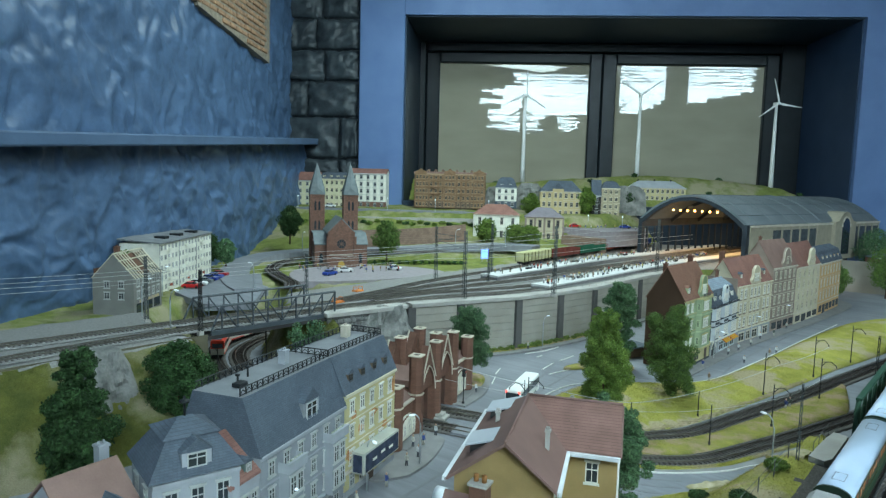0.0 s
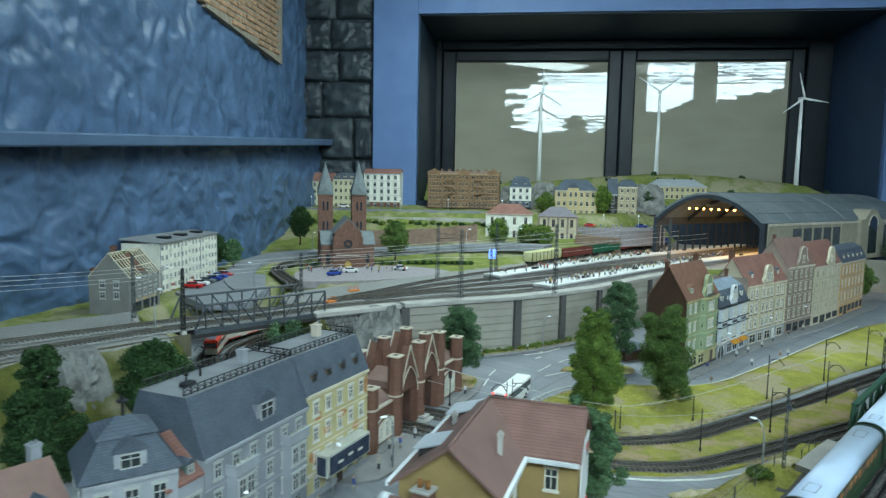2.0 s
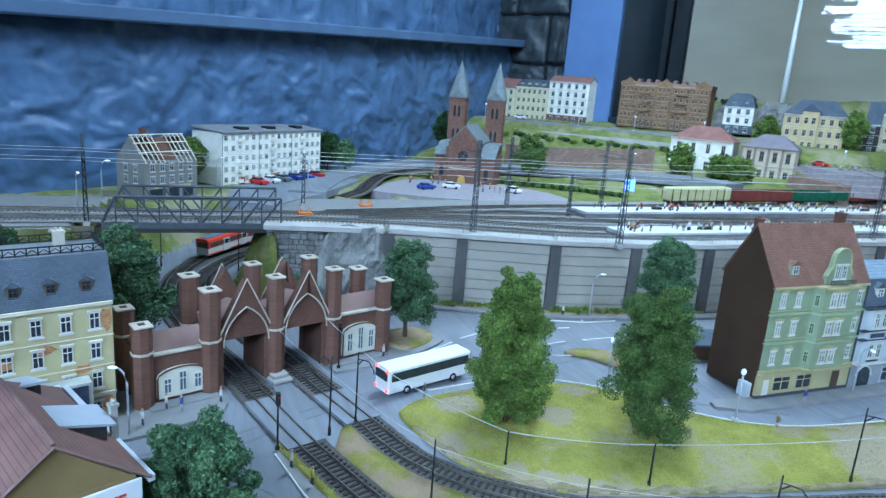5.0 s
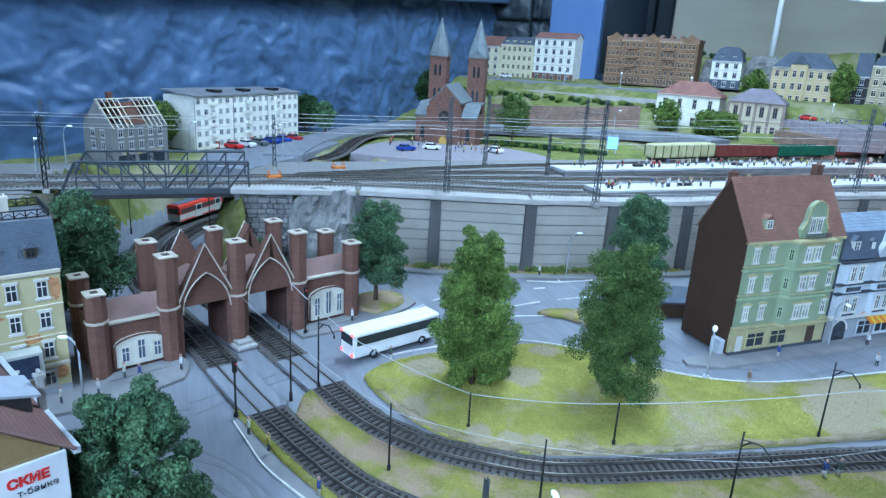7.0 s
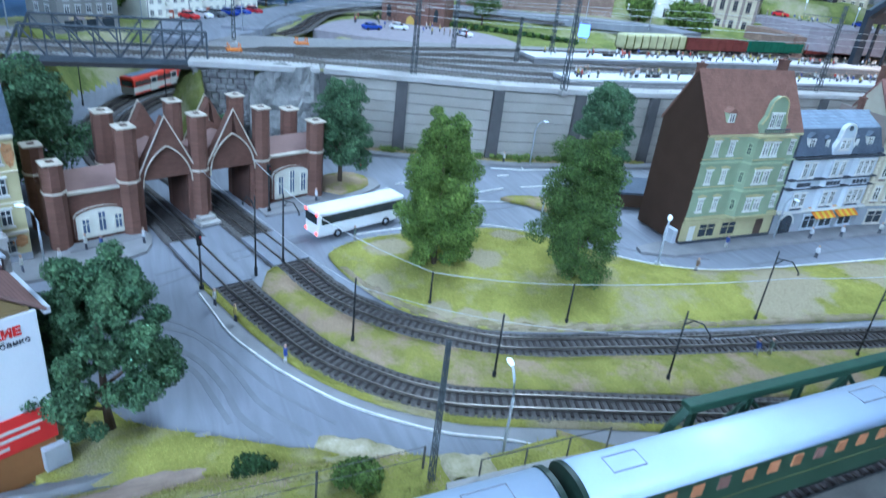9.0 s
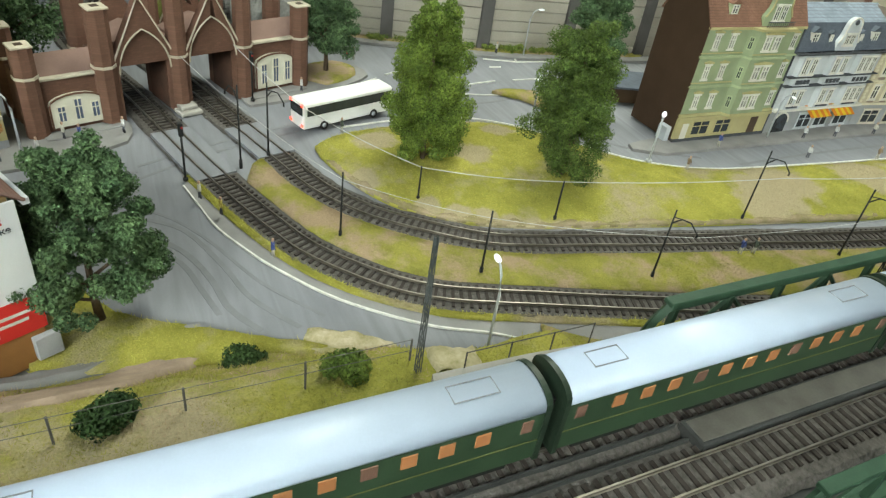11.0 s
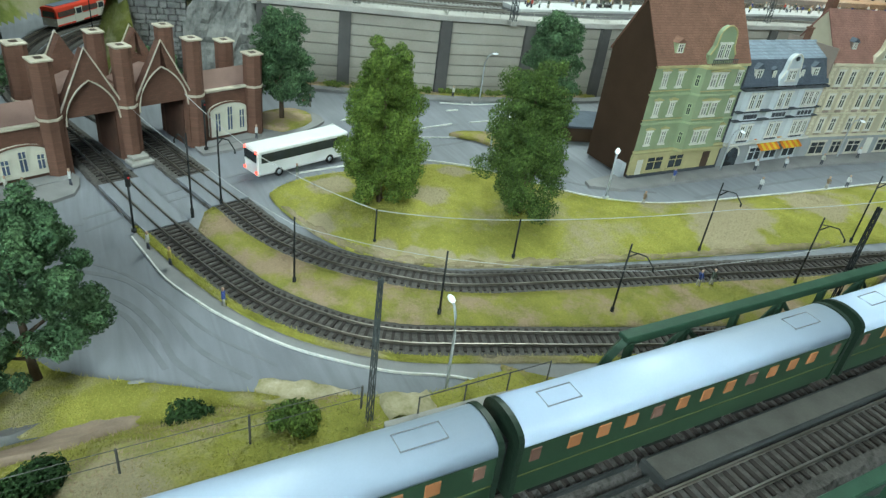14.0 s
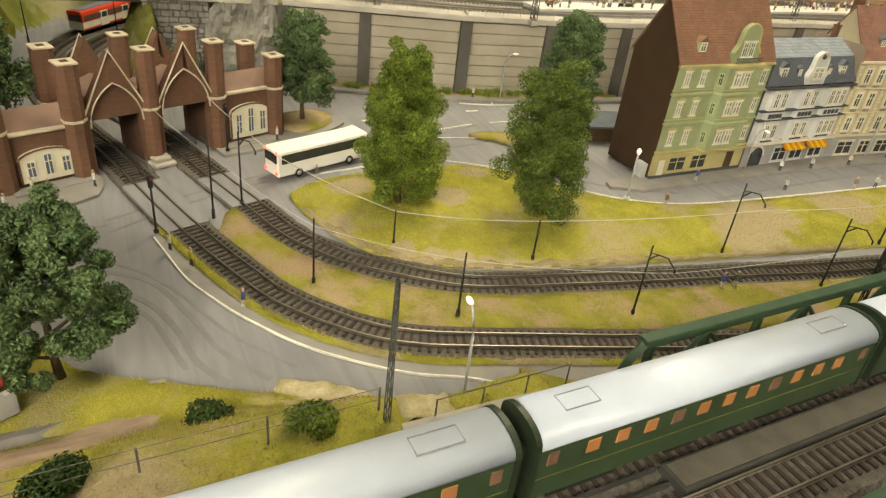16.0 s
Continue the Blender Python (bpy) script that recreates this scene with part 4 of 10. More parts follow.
def mansard_roof(h, L, D, eave, brk, top, mat, topmat, inset=0.012, over=0.003, ends=False):
    """Steep slate faces up to a break, then a low top."""
    e = inset if ends else -over
    bm = bmesh.new()
    lo = [bm.verts.new(p) for p in ((-over, -over, eave), (L + over, -over, eave), (L + over, D + over, eave), (-over, D + over, eave))]
    mid = [bm.verts.new(p) for p in ((e, inset, brk), (L - e, inset, brk), (L - e, D - inset, brk), (e, D - inset, brk))]
    fs = [bm.faces.new((lo[i], lo[(i + 1) % 4], mid[(i + 1) % 4], mid[i])) for i in range(4)] + [bm.faces.new(lo[::-1])]
    if top > brk + 0.001:
        ri = [bm.verts.new((e + (inset if ends else 0), D / 2, top)), bm.verts.new((L - e - (inset if ends else 0), D / 2, top))]
        fs += [bm.faces.new((mid[0], mid[1], ri[1], ri[0])), bm.faces.new((mid[2], mid[3], ri[0], ri[1])), bm.faces.new((mid[1], mid[2], ri[1])), bm.faces.new((mid[3], mid[0], ri[0]))]
    else:
        fs.append(bm.faces.new(mid))
    for f in fs[5:]:
        f.material_index = 1
    bmesh.ops.recalc_face_normals(bm, faces=fs)
    return part("roof", bm, [mat, topmat], h)


def hip_roof(h, L, D, eave, ridge, mat, over=0.004, inset=None, t=0.002):
    inset = D / 2 if inset is None else inset
    bm = bmesh.new()
    lo = [bm.verts.new(p) for p in ((-over, -over, eave), (L + over, -over, eave), (L + over, D + over, eave), (-over, D + over, eave))]
    lb = [bm.verts.new(v.co - Vector((0, 0, t))) for v in lo]
    r0, r1 = bm.verts.new((inset, D / 2, ridge)), bm.verts.new((L - inset, D / 2, ridge))
    fs = [bm.faces.new(q) for q in ((lo[0], lo[1], r1, r0), (lo[1], lo[2], r1), (lo[2], lo[3], r0, r1), (lo[3], lo[0], r0), tuple(lb[::-1]))]
    fs += [bm.faces.new((lo[i], lb[i], lb[(i + 1) % 4], lo[(i + 1) % 4])) for i in range(4)]
    bmesh.ops.recalc_face_normals(bm, faces=fs)
    return part("roof", bm, mat, h)


def chimney(h, x, y, z0, z1, w=0.007, mat=None):
    bm = bmesh.new()
    box(bm, x - w / 2, y - w / 2, z0, x + w / 2, y + w / 2, z1)
    box(bm, x - w / 2 - 0.0008, y - w / 2 - 0.0008, z1 - 0.002, x + w / 2 + 0.0008, y + w / 2 + 0.0008, z1 + 0.0003)
    for k in (-1, 1):
        tube(bm, [(x + k * w * 0.22, y, z1), (x + k * w * 0.22, y, z1 + 0.003)], 0.0012, 6)
    return part("chimney", bm, mat or BRICK, h)


def dormer(h, x, y, z, w, hh, d, wall, roof, frame=None, pane=None, flat=False):
    """A small roof window whose front stands at y and which runs d into the roof."""
    bm = bmesh.new()
    box(bm, x - w / 2, y, z, x + w / 2, y + d, z + hh)
    o = part("dormer", bm, wall, h)
    bm = bmesh.new()
    if flat:
        prism(bm, [(y - 0.002, z + hh), (y + d, z + hh + 0.001), (y + d, z + hh + 0.0025), (y - 0.002, z + hh + 0.0016)], x - w / 2 - 0.0015, x + w / 2 + 0.0015, "x")
    else:
        prism(bm, [(x - w / 2 - 0.0015, z + hh - 0.0005), (x, z + hh + w * 0.42), (x + w / 2 + 0.0015, z + hh - 0.0005)], y - 0.0015, y + d, "y")
    part("dormer_roof", bm, roof, o)
    add_window(o, Matrix.Translation((x, y, z + hh * 0.12)), w * 0.66, hh * 0.78, frame, pane, "plain")
    return o


def cornice(h, L, z, mat, t=0.0022, out=0.0022, D=None, name="cornice", x0=0.0, y=0.0):
    bm = bmesh.new()
    box(bm, x0 - 0.0004, y - out, z, x0 + L + 0.0004, y + 0.0006, z + t, bevel=0.0004)
    return part(name, bm, mat, h)


def arc(cx, cz, r, a0, a1, n, sx=1.0):
    return [(cx + sx * r * math.cos(math.radians(a0 + (a1 - a0) * i / n)), cz + r * math.sin(math.radians(a0 + (a1 - a0) * i / n))) for i in range(n + 1)]


def curved_gable(h, x, z, w, hh, y, mat, trim, t=0.006):
    """A baroque gable with shoulders and a round head."""
    pts = [(x - w / 2, z), (x + w / 2, z), (x + w / 2, z + hh * 0.22)] + [(x + w * 0.36, z + hh * 0.42)]
    pts += arc(x, z + hh * 0.62, w * 0.33, 0, 180, 10, 1.0) + [(x - w * 0.36, z + hh * 0.42), (x - w / 2, z + hh * 0.22)]
    bm = bmesh.new()
    prism(bm, pts, y, y + t, "y")
    g = part("gable", bm, mat, h)
    bm = bmesh.new()
    tube(bm, [(px, y - 0.0004, pz) for px, pz in pts[2:]], 0.0011, 5)
    part("gable_coping", bm, trim, g)
    return g


def shopfront(h, x0, x1, z0, z1, mat, pane=None, n=2, door_at=None):
    bm = bmesh.new()
    box(bm, x0, -0.0012, z0, x1, 0.0004, z1)
    o = part("shopfront", bm, mat, h)
    for i, x in enumerate(spread(x0, x1, n)):
        w = (x1 - x0) / n * 0.72
        bm = bmesh.new()
        top = z1 - (z1 - z0) * 0.2
        bot = z0 + (0.0005 if i == door_at else (z1 - z0) * 0.2)
        box(bm, x - w / 2, -0.0019, bot, x + w / 2, -0.001, top)
        part("shop_window", bm, GLASS, o)
    return o

# ---- row of town houses along the street ----
ROWX = -0.468
GREEN = plaster("green render", (0.265, 0.315, 0.19))
GREYTRIM_ROW = plaster("grey shop front", (0.30, 0.31, 0.32))
GREYBLUE = plaster("pale grey render", (0.50, 0.53, 0.55))
BEIGE = plaster("beige render", (0.46, 0.41, 0.30))
BROWN_R = plaster("grey brown render", (0.25, 0.20, 0.165))
CREAM = plaster("cream render", (0.52, 0.47, 0.34))
ORANGE = plaster("orange render", (0.50, 0.33, 0.16))
BARE = plaster("bare dark brown wall", (0.058, 0.033, 0.019))


def row_house(y0, y1, depth, eave, ridge, wall, roofmat, label, floors, cols, side=None, kind="gable", frame=None, gable=None, bay=None, base=None, dorm=0, x=ROWX, bend=ROWX, shop=True):
    h = thing("town_house", plan_pose((x, y0), (bend, y1), 0.002), label, "house", "row of town houses")
    L, D = math.hypot(bend - x, y1 - y0) - 0.002, depth
    if kind == "gable":
        body_gable(h, L, D, eave, ridge, wall, side)
        gable_roof(h, L, D, eave, ridge, roofmat, over=0.002)
    else:
        body_box(h, L, D, eave, wall, side)
        mansard_roof(h, L, D, eave, eave + (ridge - eave) * 0.75, ridge, roofmat, roofmat, inset=0.014)
    fh = eave / (floors + 0.15)
    wz = [fh * (i + 1) + fh * 0.26 for i in range(floors - 1)]
    ww, wh = min(0.0115, L / cols * 0.55), fh * 0.56
    keep = spread(0.004, L - 0.004, cols)
    if bay:
        bx0, bx1 = bay
        bm = bmesh.new()
        prism(bm, [(bx0, 0.001), (bx0 + 0.006, -0.009), (bx1 - 0.006, -0.009), (bx1, 0.001)], fh * 0.98, eave - 0.001, "z")
        part("bay", bm, wall, h)
        for z in wz:
            windows(h, spread(bx0 + 0.006, bx1 - 0.006, 2), [z], ww, wh, -0.009, frame)
            cornice(h, bx1 - bx0 - 0.012, z + wh + 0.005, frame or WIN_WHITE, 0.0016, 0.0012, x0=bx0 + 0.006, y=-0.009, name="band")
        keep = [k for k in keep if not bx0 - 0.004 < k < bx1 + 0.004]
    windows(h, keep, wz, ww, wh, 0.0, frame)
    for i in range(1, floors):
        cornice(h, L, fh * (i + 1) - 0.001, frame or CREAM_TRIM, 0.0014, 0.0012, name="band")
    cornice(h, L, eave - 0.003, frame or CREAM_TRIM, 0.004, 0.0035)
    cornice(h, L, fh * 0.97, frame or CREAM_TRIM, 0.002, 0.002, name="band")
    if shop:
        shopfront(h, 0.004, L - 0.004, 0.002, fh * 0.92, base or wall, n=max(2, cols - 1), door_at=1)
    if gable:
        curved_gable(h, gable[0], eave, gable[1], gable[2], -0.001, wall, frame or CREAM_TRIM, t=0.006)
        add_window(h, Matrix.Translation((gable[0], -0.001, eave + gable[2] * 0.2)), ww, wh * 0.9, frame)
    for xx in spread(0.01, L - 0.01, dorm) if dorm else []:
        if not gable or abs(xx - gable[0]) > gable[1] * 0.7:
            sl = (ridge - eave) / (D / 2 if kind == "gable" else 0.014)
            dormer(h, xx, 0.004, eave + 0.004 * sl * (0.9 if kind == "gable" else 0.6), 0.013, 0.014, 0.022, wall, roofmat, frame)
    return h


OCHRE_TRIM = plaster("ochre yellow trim", (0.43, 0.385, 0.19))
GREEN_TRIM = plaster("light green trim", (0.36, 0.42, 0.25))
SHOP_YELLOW = plaster("yellow shop front", (0.42, 0.37, 0.19))
PLINTH_DARK = plaster("dark plinth", (0.06, 0.065, 0.075))
SLATE_PALE = pattern("pale blue slate", (0.20, 0.235, 0.28), (0.13, 0.15, 0.18), 0.005, 0.003, vary=0.14)


def slab(name, parent, mat, x0, y0, z0, x1, y1, z1, bevel=0.0):
    bm = bmesh.new()
    box(bm, x0, y0, z0, x1, y1, z1, bevel=bevel)
    return part(name, bm, mat, parent)


def hood(parent, x, z, w, mat, y=0.0):
    """A small pediment over a window."""
    bm = bmesh.new()
    prism(bm, [(x - w / 2, z), (x + w / 2, z), (x + w / 2, z + 0.0016), (x, z + 0.0036), (x - w / 2, z + 0.0016)], y - 0.0024, y + 0.0004, "y")
    part("window_hood", bm, mat, parent)


# green corner house: yellow shop storey, three green storeys, bay under a curved gable
GH = thing("town_house", plan_pose((ROWX, 1.44), (ROWX, 1.605), 0.002), "green house with bare brown side wall and brown tiled roof", "house", "row of town houses")
L, D, EV, RG = 0.165, 0.085, 0.152, 0.221
body_gable(GH, L, D, EV, RG, GREEN, BARE)
gable_roof(GH, L, D, EV, RG, TILE_BROWN, over=0.002)
FZ = (0.036, 0.075, 0.113)
slab("shop_storey", GH, SHOP_YELLOW, -0.0004, -0.0016, 0.004, L + 0.0004, 0.002, 0.032)
slab("plinth", GH, PLINTH_DARK, -0.0006, -0.0026, 0, L + 0.0006, 0.002, 0.005)
slab("shop_fascia", GH, SHOP_YELLOW, -0.001, -0.0042, 0.0315, L + 0.001, 0.001, 0.0350, 0.0005)
for a, b in ((0.026, 0.056), (0.066, 0.094)):
    add_window(GH, Matrix.Translation(((a + b) / 2, -0.0018, 0.009)), b - a, 0.020, SHOP_YELLOW, GLASS)
slab("door", GH, WIN_WHITE, 0.010, -0.0022, 0.005, 0.020, 0.0, 0.026)
slab("shop_door", GH, DOOR, 0.132, -0.0020, 0.005, 0.146, 0.0, 0.028)
slab("corner_box", GH, GREYBLUE, -0.010, 0.004, 0.0, -0.002, 0.020, 0.020, 0.0005)
BX0, BX1 = 0.068, 0.140
bm = bmesh.new()
prism(bm, [(BX0, 0.001), (BX0 + 0.008, -0.010), (BX1 - 0.004, -0.010), (BX1, 0.001)], 0.035, EV - 0.001, "z")
bay = part("bay", bm, GREEN, GH)
for z in FZ:
    for x in (0.018, 0.044):
        add_window(GH, Matrix.Translation((x, 0, z + 0.011)), 0.0088, 0.0175, WIN_WHITE, LACE)
        hood(GH, x, z + 0.0312, 0.015, OCHRE_TRIM)
    for x in (0.094, 0.110, 0.126):
        if x < 0.12:
            add_window(bay, Matrix.Translation((x, -0.010, z + 0.011)), 0.0112, 0.0175, WIN_WHITE, LACE)
    hood(GH, 0.102, z + 0.0312, 0.034, OCHRE_TRIM, -0.010)
    add_window(GH, Matrix.Translation((0.153, 0, z + 0.010)), 0.0085, 0.017, WIN_WHITE)
    hood(GH, 0.153, z + 0.030, 0.012, OCHRE_TRIM)
    turn = Matrix.Translation((BX0 + 0.004, -0.0045, z + 0.011)) @ Matrix.Rotation(math.radians(-54), 4, "Z")
    add_window(GH, turn, 0.006, 0.016, GREEN_TRIM, GLASS, "plain")
for k, z in enumerate(FZ + (EV - 0.004,)):
    mat = OCHRE_TRIM if k in (0, 3) else GREEN_TRIM
    t = 0.0032 if k in (0, 3) else 0.0026
    slab("band", GH, mat, -0.001, -0.0028, z, BX0 + 0.001, 0.001, z + t)
    slab("band", GH, mat, BX1 - 0.001, -0.0028, z, L + 0.001, 0.001, z + t)
    bm = bmesh.new()
    prism(bm, [(BX0 - 0.001, 0.001), (BX0 + 0.0072, -0.0128), (BX1 - 0.003, -0.0128), (BX1 + 0.001, 0.001)], z, z + t, "z")
    part("band", bm, mat, GH)
    if 0 < k < 3:
        slab("band_low", GH, OCHRE_TRIM, -0.0006, -0.0016, z + 0.0055, BX0, 0.001, z + 0.0066)
        slab("band_low", GH, OCHRE_TRIM, BX0 + 0.008, -0.0114, z + 0.0055, BX1 - 0.004, -0.009, z + 0.0066)
curved_gable(GH, 0.106, EV, 0.046, 0.052, -0.002, GREEN, OCHRE_TRIM, t=0.006)
for x in (0.100, 0.112):
    add_window(GH, Matrix.Translation((x, -0.002, EV + 0.007)), 0.0085, 0.018, WIN_WHITE)
bm = bmesh.new()
for k in range(13):
    x = 0.084 + 0.044 * k / 12
    tube(bm, [(x, -0.0095, EV), (x, -0.0095, EV + 0.007)], 0.0004, 4)
tube(bm, [(0.083, -0.0095, EV + 0.007), (0.129, -0.0095, EV + 0.007)], 0.0006, 4)
part("balcony_railing", bm, PLINTH_DARK, GH)
dormer(GH, 0.036, 0.006, 0.163, 0.014, 0.014, 0.022, GREEN_TRIM, TILE_BROWN, WIN_WHITE)
chimney(GH, 0.008, 0.05, 0.20, 0.228, 0.008)
chimney(GH, 0.152, 0.05, 0.20, 0.236, 0.010)
slab("downpipe", GH, PLINTH_DARK, L - 0.001, -0.0024, 0.004, L + 0.0008, -0.0004, EV - 0.004)

# grey house: round arched entrance, awnings, two storeys with bays, bell gable
YH = thing("town_house", plan_pose((ROWX, 1.607), (ROWX, 1.79), 0.002), "pale grey house with bell gable, slate mansard and yellow awnings", "house", "row of town houses")
L, EV = 0.183, 0.118
body_box(YH, L, D, EV, GREYBLUE)
mansard_roof(YH, L, D, EV, EV + 0.034, EV + 0.052, SLATE, SLATE_PALE, inset=0.012)
slab("shop_storey", YH, GREYTRIM_ROW, -0.0004, -0.0016, 0, L + 0.0004, 0.002, 0.034)
bm = bmesh.new()
prism(bm, [(0.014, 0.001), (0.040, 0.001)] + [(0.027 + 0.013 * math.cos(a), 0.016 + 0.013 * math.sin(a)) for a in [math.pi * k / 12 for k in range(13)]], -0.0022, 0.0, "y")
part("arched_entrance", bm, GLASS, YH)
bm = bmesh.new()
tube(bm, [(0.027 + 0.0145 * math.cos(a), -0.002, 0.016 + 0.0145 * math.sin(a)) for a in [math.pi * k / 12 for k in range(13)]], 0.0014, 5)
part("entrance_arch", bm, WIN_WHITE, YH)
for a, b in ((0.062, 0.090), (0.098, 0.126), (0.140, 0.170)):
    add_window(YH, Matrix.Translation(((a + b) / 2, -0.0018, 0.005)), b - a, 0.021, GREYBLUE, GLASS)
for a, b in ((0.012, 0.050), (0.072, 0.112), (0.128, 0.172)):
    bm = bmesh.new()
    prism(bm, [(a, 0.001), (a + 0.003, -0.006), (b - 0.003, -0.006), (b, 0.001)], 0.037, EV - 0.001, "z")
    by = part("bay", bm, GREYBLUE, YH)
    n = 2 if a < 0.1 else 3
    for z, hh in ((0.044, 0.020), (0.088, 0.021)):
        for x in spread(a + 0.004, b - 0.004, n):
            add_window(by, Matrix.Translation((x, -0.006, z)), 0.0095, hh, WIN_WHITE)
    for x in spread(a + 0.005, b - 0.005, 4):
        slab("relief_panel", YH, PLINTH_DARK, x - 0.003, -0.0066, 0.0735, x + 0.003, -0.005, 0.0795)
    slab("relief_panel", YH, PLINTH_DARK, a + 0.008, -0.0066, 0.0385, b - 0.008, -0.005, 0.0415)
for z, mat, t in ((0.034, WIN_WHITE, 0.003), (0.070, PLINTH_DARK, 0.0012), (0.083, PLINTH_DARK, 0.0012), (EV - 0.004, PLINTH_DARK, 0.0030)):
    slab("band", YH, mat, -0.0005, -0.0078, z, L + 0.0005, 0.001, z + t)
curved_gable(YH, 0.092, EV, 0.040, 0.050, -0.003, GREYBLUE, WIN_WHITE, t=0.006)
for x in (0.087, 0.097):
    add_window(YH, Matrix.Translation((x, -0.003, EV + 0.008)), 0.0085, 0.014, WIN_WHITE)
bm = bmesh.new()
tube(bm, [(0.092, -0.0045, EV + 0.038), (0.092, -0.003, EV + 0.038)], 0.0035, 10)
part("gable_roundel", bm, PLINTH_DARK, YH)
for x in (0.030, 0.153):
    dormer(YH, x, 0.003, EV + 0.006, 0.016, 0.018, 0.02, WIN_WHITE, SLATE, WIN_WHITE)
for x in (0.062, 0.124):
    dormer(YH, x, 0.003, EV + 0.006, 0.009, 0.016, 0.02, PLINTH_DARK, SLATE, WIN_WHITE)
chimney(YH, 0.175, 0.05, 0.14, 0.186)
slab("party_wall", YH, BROWN_R, L - 0.002, 0.0, EV, L, D, EV + 0.050)

# beige house with quoins and a stepped gable
BH = thing("town_house", plan_pose((ROWX, 1.792), (-0.444, 2.008), 0.002), "beige stone house with pale quoins, curved gable and brown roof", "house", "row of town houses")
L, EV, RG = 0.218, 0.148, 0.213
body_gable(BH, L, D, EV, RG, BEIGE)
gable_roof(BH, L, D, EV, RG, TILE_RED, over=0.002)
slab("shop_storey", BH, GREYTRIM_ROW, -0.0004, -0.0016, 0, L + 0.0004, 0.002, 0.033)
for a, b in ((0.018, 0.050), (0.064, 0.086), (0.10, 0.13), (0.17, 0.20)):
    add_window(BH, Matrix.Translation(((a + b) / 2, -0.0018, 0.004)), b - a, 0.021, CREAM_TRIM, GLASS)
slab("door", BH, WIN_WHITE, 0.142, -0.0030, 0.0, 0.156, 0.0, 0.028)
for z in (0.042, 0.079, 0.115):
    for x in (0.022, 0.048, 0.085, 0.108, 0.131, 0.168, 0.194):
        add_window(BH, Matrix.Translation((x, -0.0005, z)), 0.0115, 0.021, WIN_WHITE)
        slab("window_surround", BH, WIN_CREAM, x - 0.0085, -0.0014, z - 0.003, x - 0.0062, 0.001, z + 0.024)
        slab("window_surround", BH, WIN_CREAM, x + 0.0062, -0.0014, z - 0.003, x + 0.0085, 0.001, z + 0.024)
        slab("window_apron", BH, BROWN_R, x - 0.006, -0.0010, z - 0.009, x + 0.006, 0.001, z - 0.004)
        hood(BH, x, z + 0.0238, 0.018, WIN_CREAM)
for z, t in ((0.033, 0.003), (0.070, 0.0016), (0.107, 0.0016), (EV - 0.004, 0.0035)):
    slab("band", BH, WIN_CREAM, -0.0005, -0.0036, z, L + 0.0005, 0.001, z + t)
for x in (0.001, 0.064, L - 0.006):
    z = 0.037
    k = 0
    while z < EV - 0.010:
        w = 0.006 if k % 2 else 0.004
        slab("quoin", BH, WIN_CREAM, x, -0.0014, z, x + w, 0.001, z + 0.0042)
        z += 0.0052
        k += 1
curved_gable(BH, 0.108, EV, 0.056, 0.046, -0.002, BEIGE, WIN_CREAM, t=0.006)
for x in (0.100, 0.116):
    add_window(BH, Matrix.Translation((x, -0.002, EV + 0.008)), 0.010, 0.017, WIN_WHITE)
dormer(BH, 0.040, 0.010, EV + 0.016, 0.012, 0.012, 0.02, BROWN_R, SLATE, WIN_WHITE)
dormer(BH, 0.185, 0.010, EV + 0.016, 0.012, 0.012, 0.02, BROWN_R, SLATE, WIN_WHITE)
chimney(BH, 0.01, 0.05, 0.18, 0.232, 0.011)
h = row_house(2.012, 2.18, 0.09, 0.178, 0.25, BROWN_R, ROOF_PLAIN, "grey brown gabled house with pale trim", 5, 5, frame=CREAM_TRIM, gable=(0.09, 0.06, 0.055), dorm=0, x=-0.443, bend=-0.422)
chimney(h, 0.02, 0.05, 0.22, 0.262)
h = row_house(2.182, 2.40, 0.085, 0.168, 0.235, CREAM, TILE_RED, "cream house with red roof and curved gable", 5, 5, frame=CREAM_TRIM, gable=(0.13, 0.06, 0.055), dorm=0, x=-0.422, bend=-0.405)
h = row_house(2.402, 2.66, 0.085, 0.165, 0.215, ORANGE, SLATE, "orange rendered corner house with slate mansard roof", 4, 7, kind="mansard", frame=CREAM_TRIM, dorm=5, x=-0.405, bend=-0.393)

# ---- row facing the other side of the street, beside the gate ----
YELLOW = plaster("pale yellow render", (0.50, 0.44, 0.23))
GREYWALL = plaster("slate grey render", (0.26, 0.27, 0.29))
GREYTRIM = plaster("grey house trim", (0.33, 0.34, 0.36))
fa, fb, fc = (-0.487, 0.405), (-0.545, 0.562), (-0.587, 0.690)


def block_house(a, b, depth, eave, brk, wall, label, floors, cols, frame):
    h = thing("town_house", plan_pose(a, b, 0.002), label, "house", "houses by the gate")
    L = math.hypot(b[0] - a[0], b[1] - a[1]) - 0.001
    body_box(h, L, depth, eave, wall)
    mansard_roof(h, L, depth, eave, brk, brk, SLATE, FELT, inset=0.02, over=0.002)
    fh = eave / (floors + 0.1)
    for i in range(1, floors):
        cornice(h, L, fh * (i + 1) - 0.001, frame, 0.0014, 0.0012, name="band")
    cornice(h, L, eave - 0.003, frame, 0.004, 0.003)
    return h, L, fh


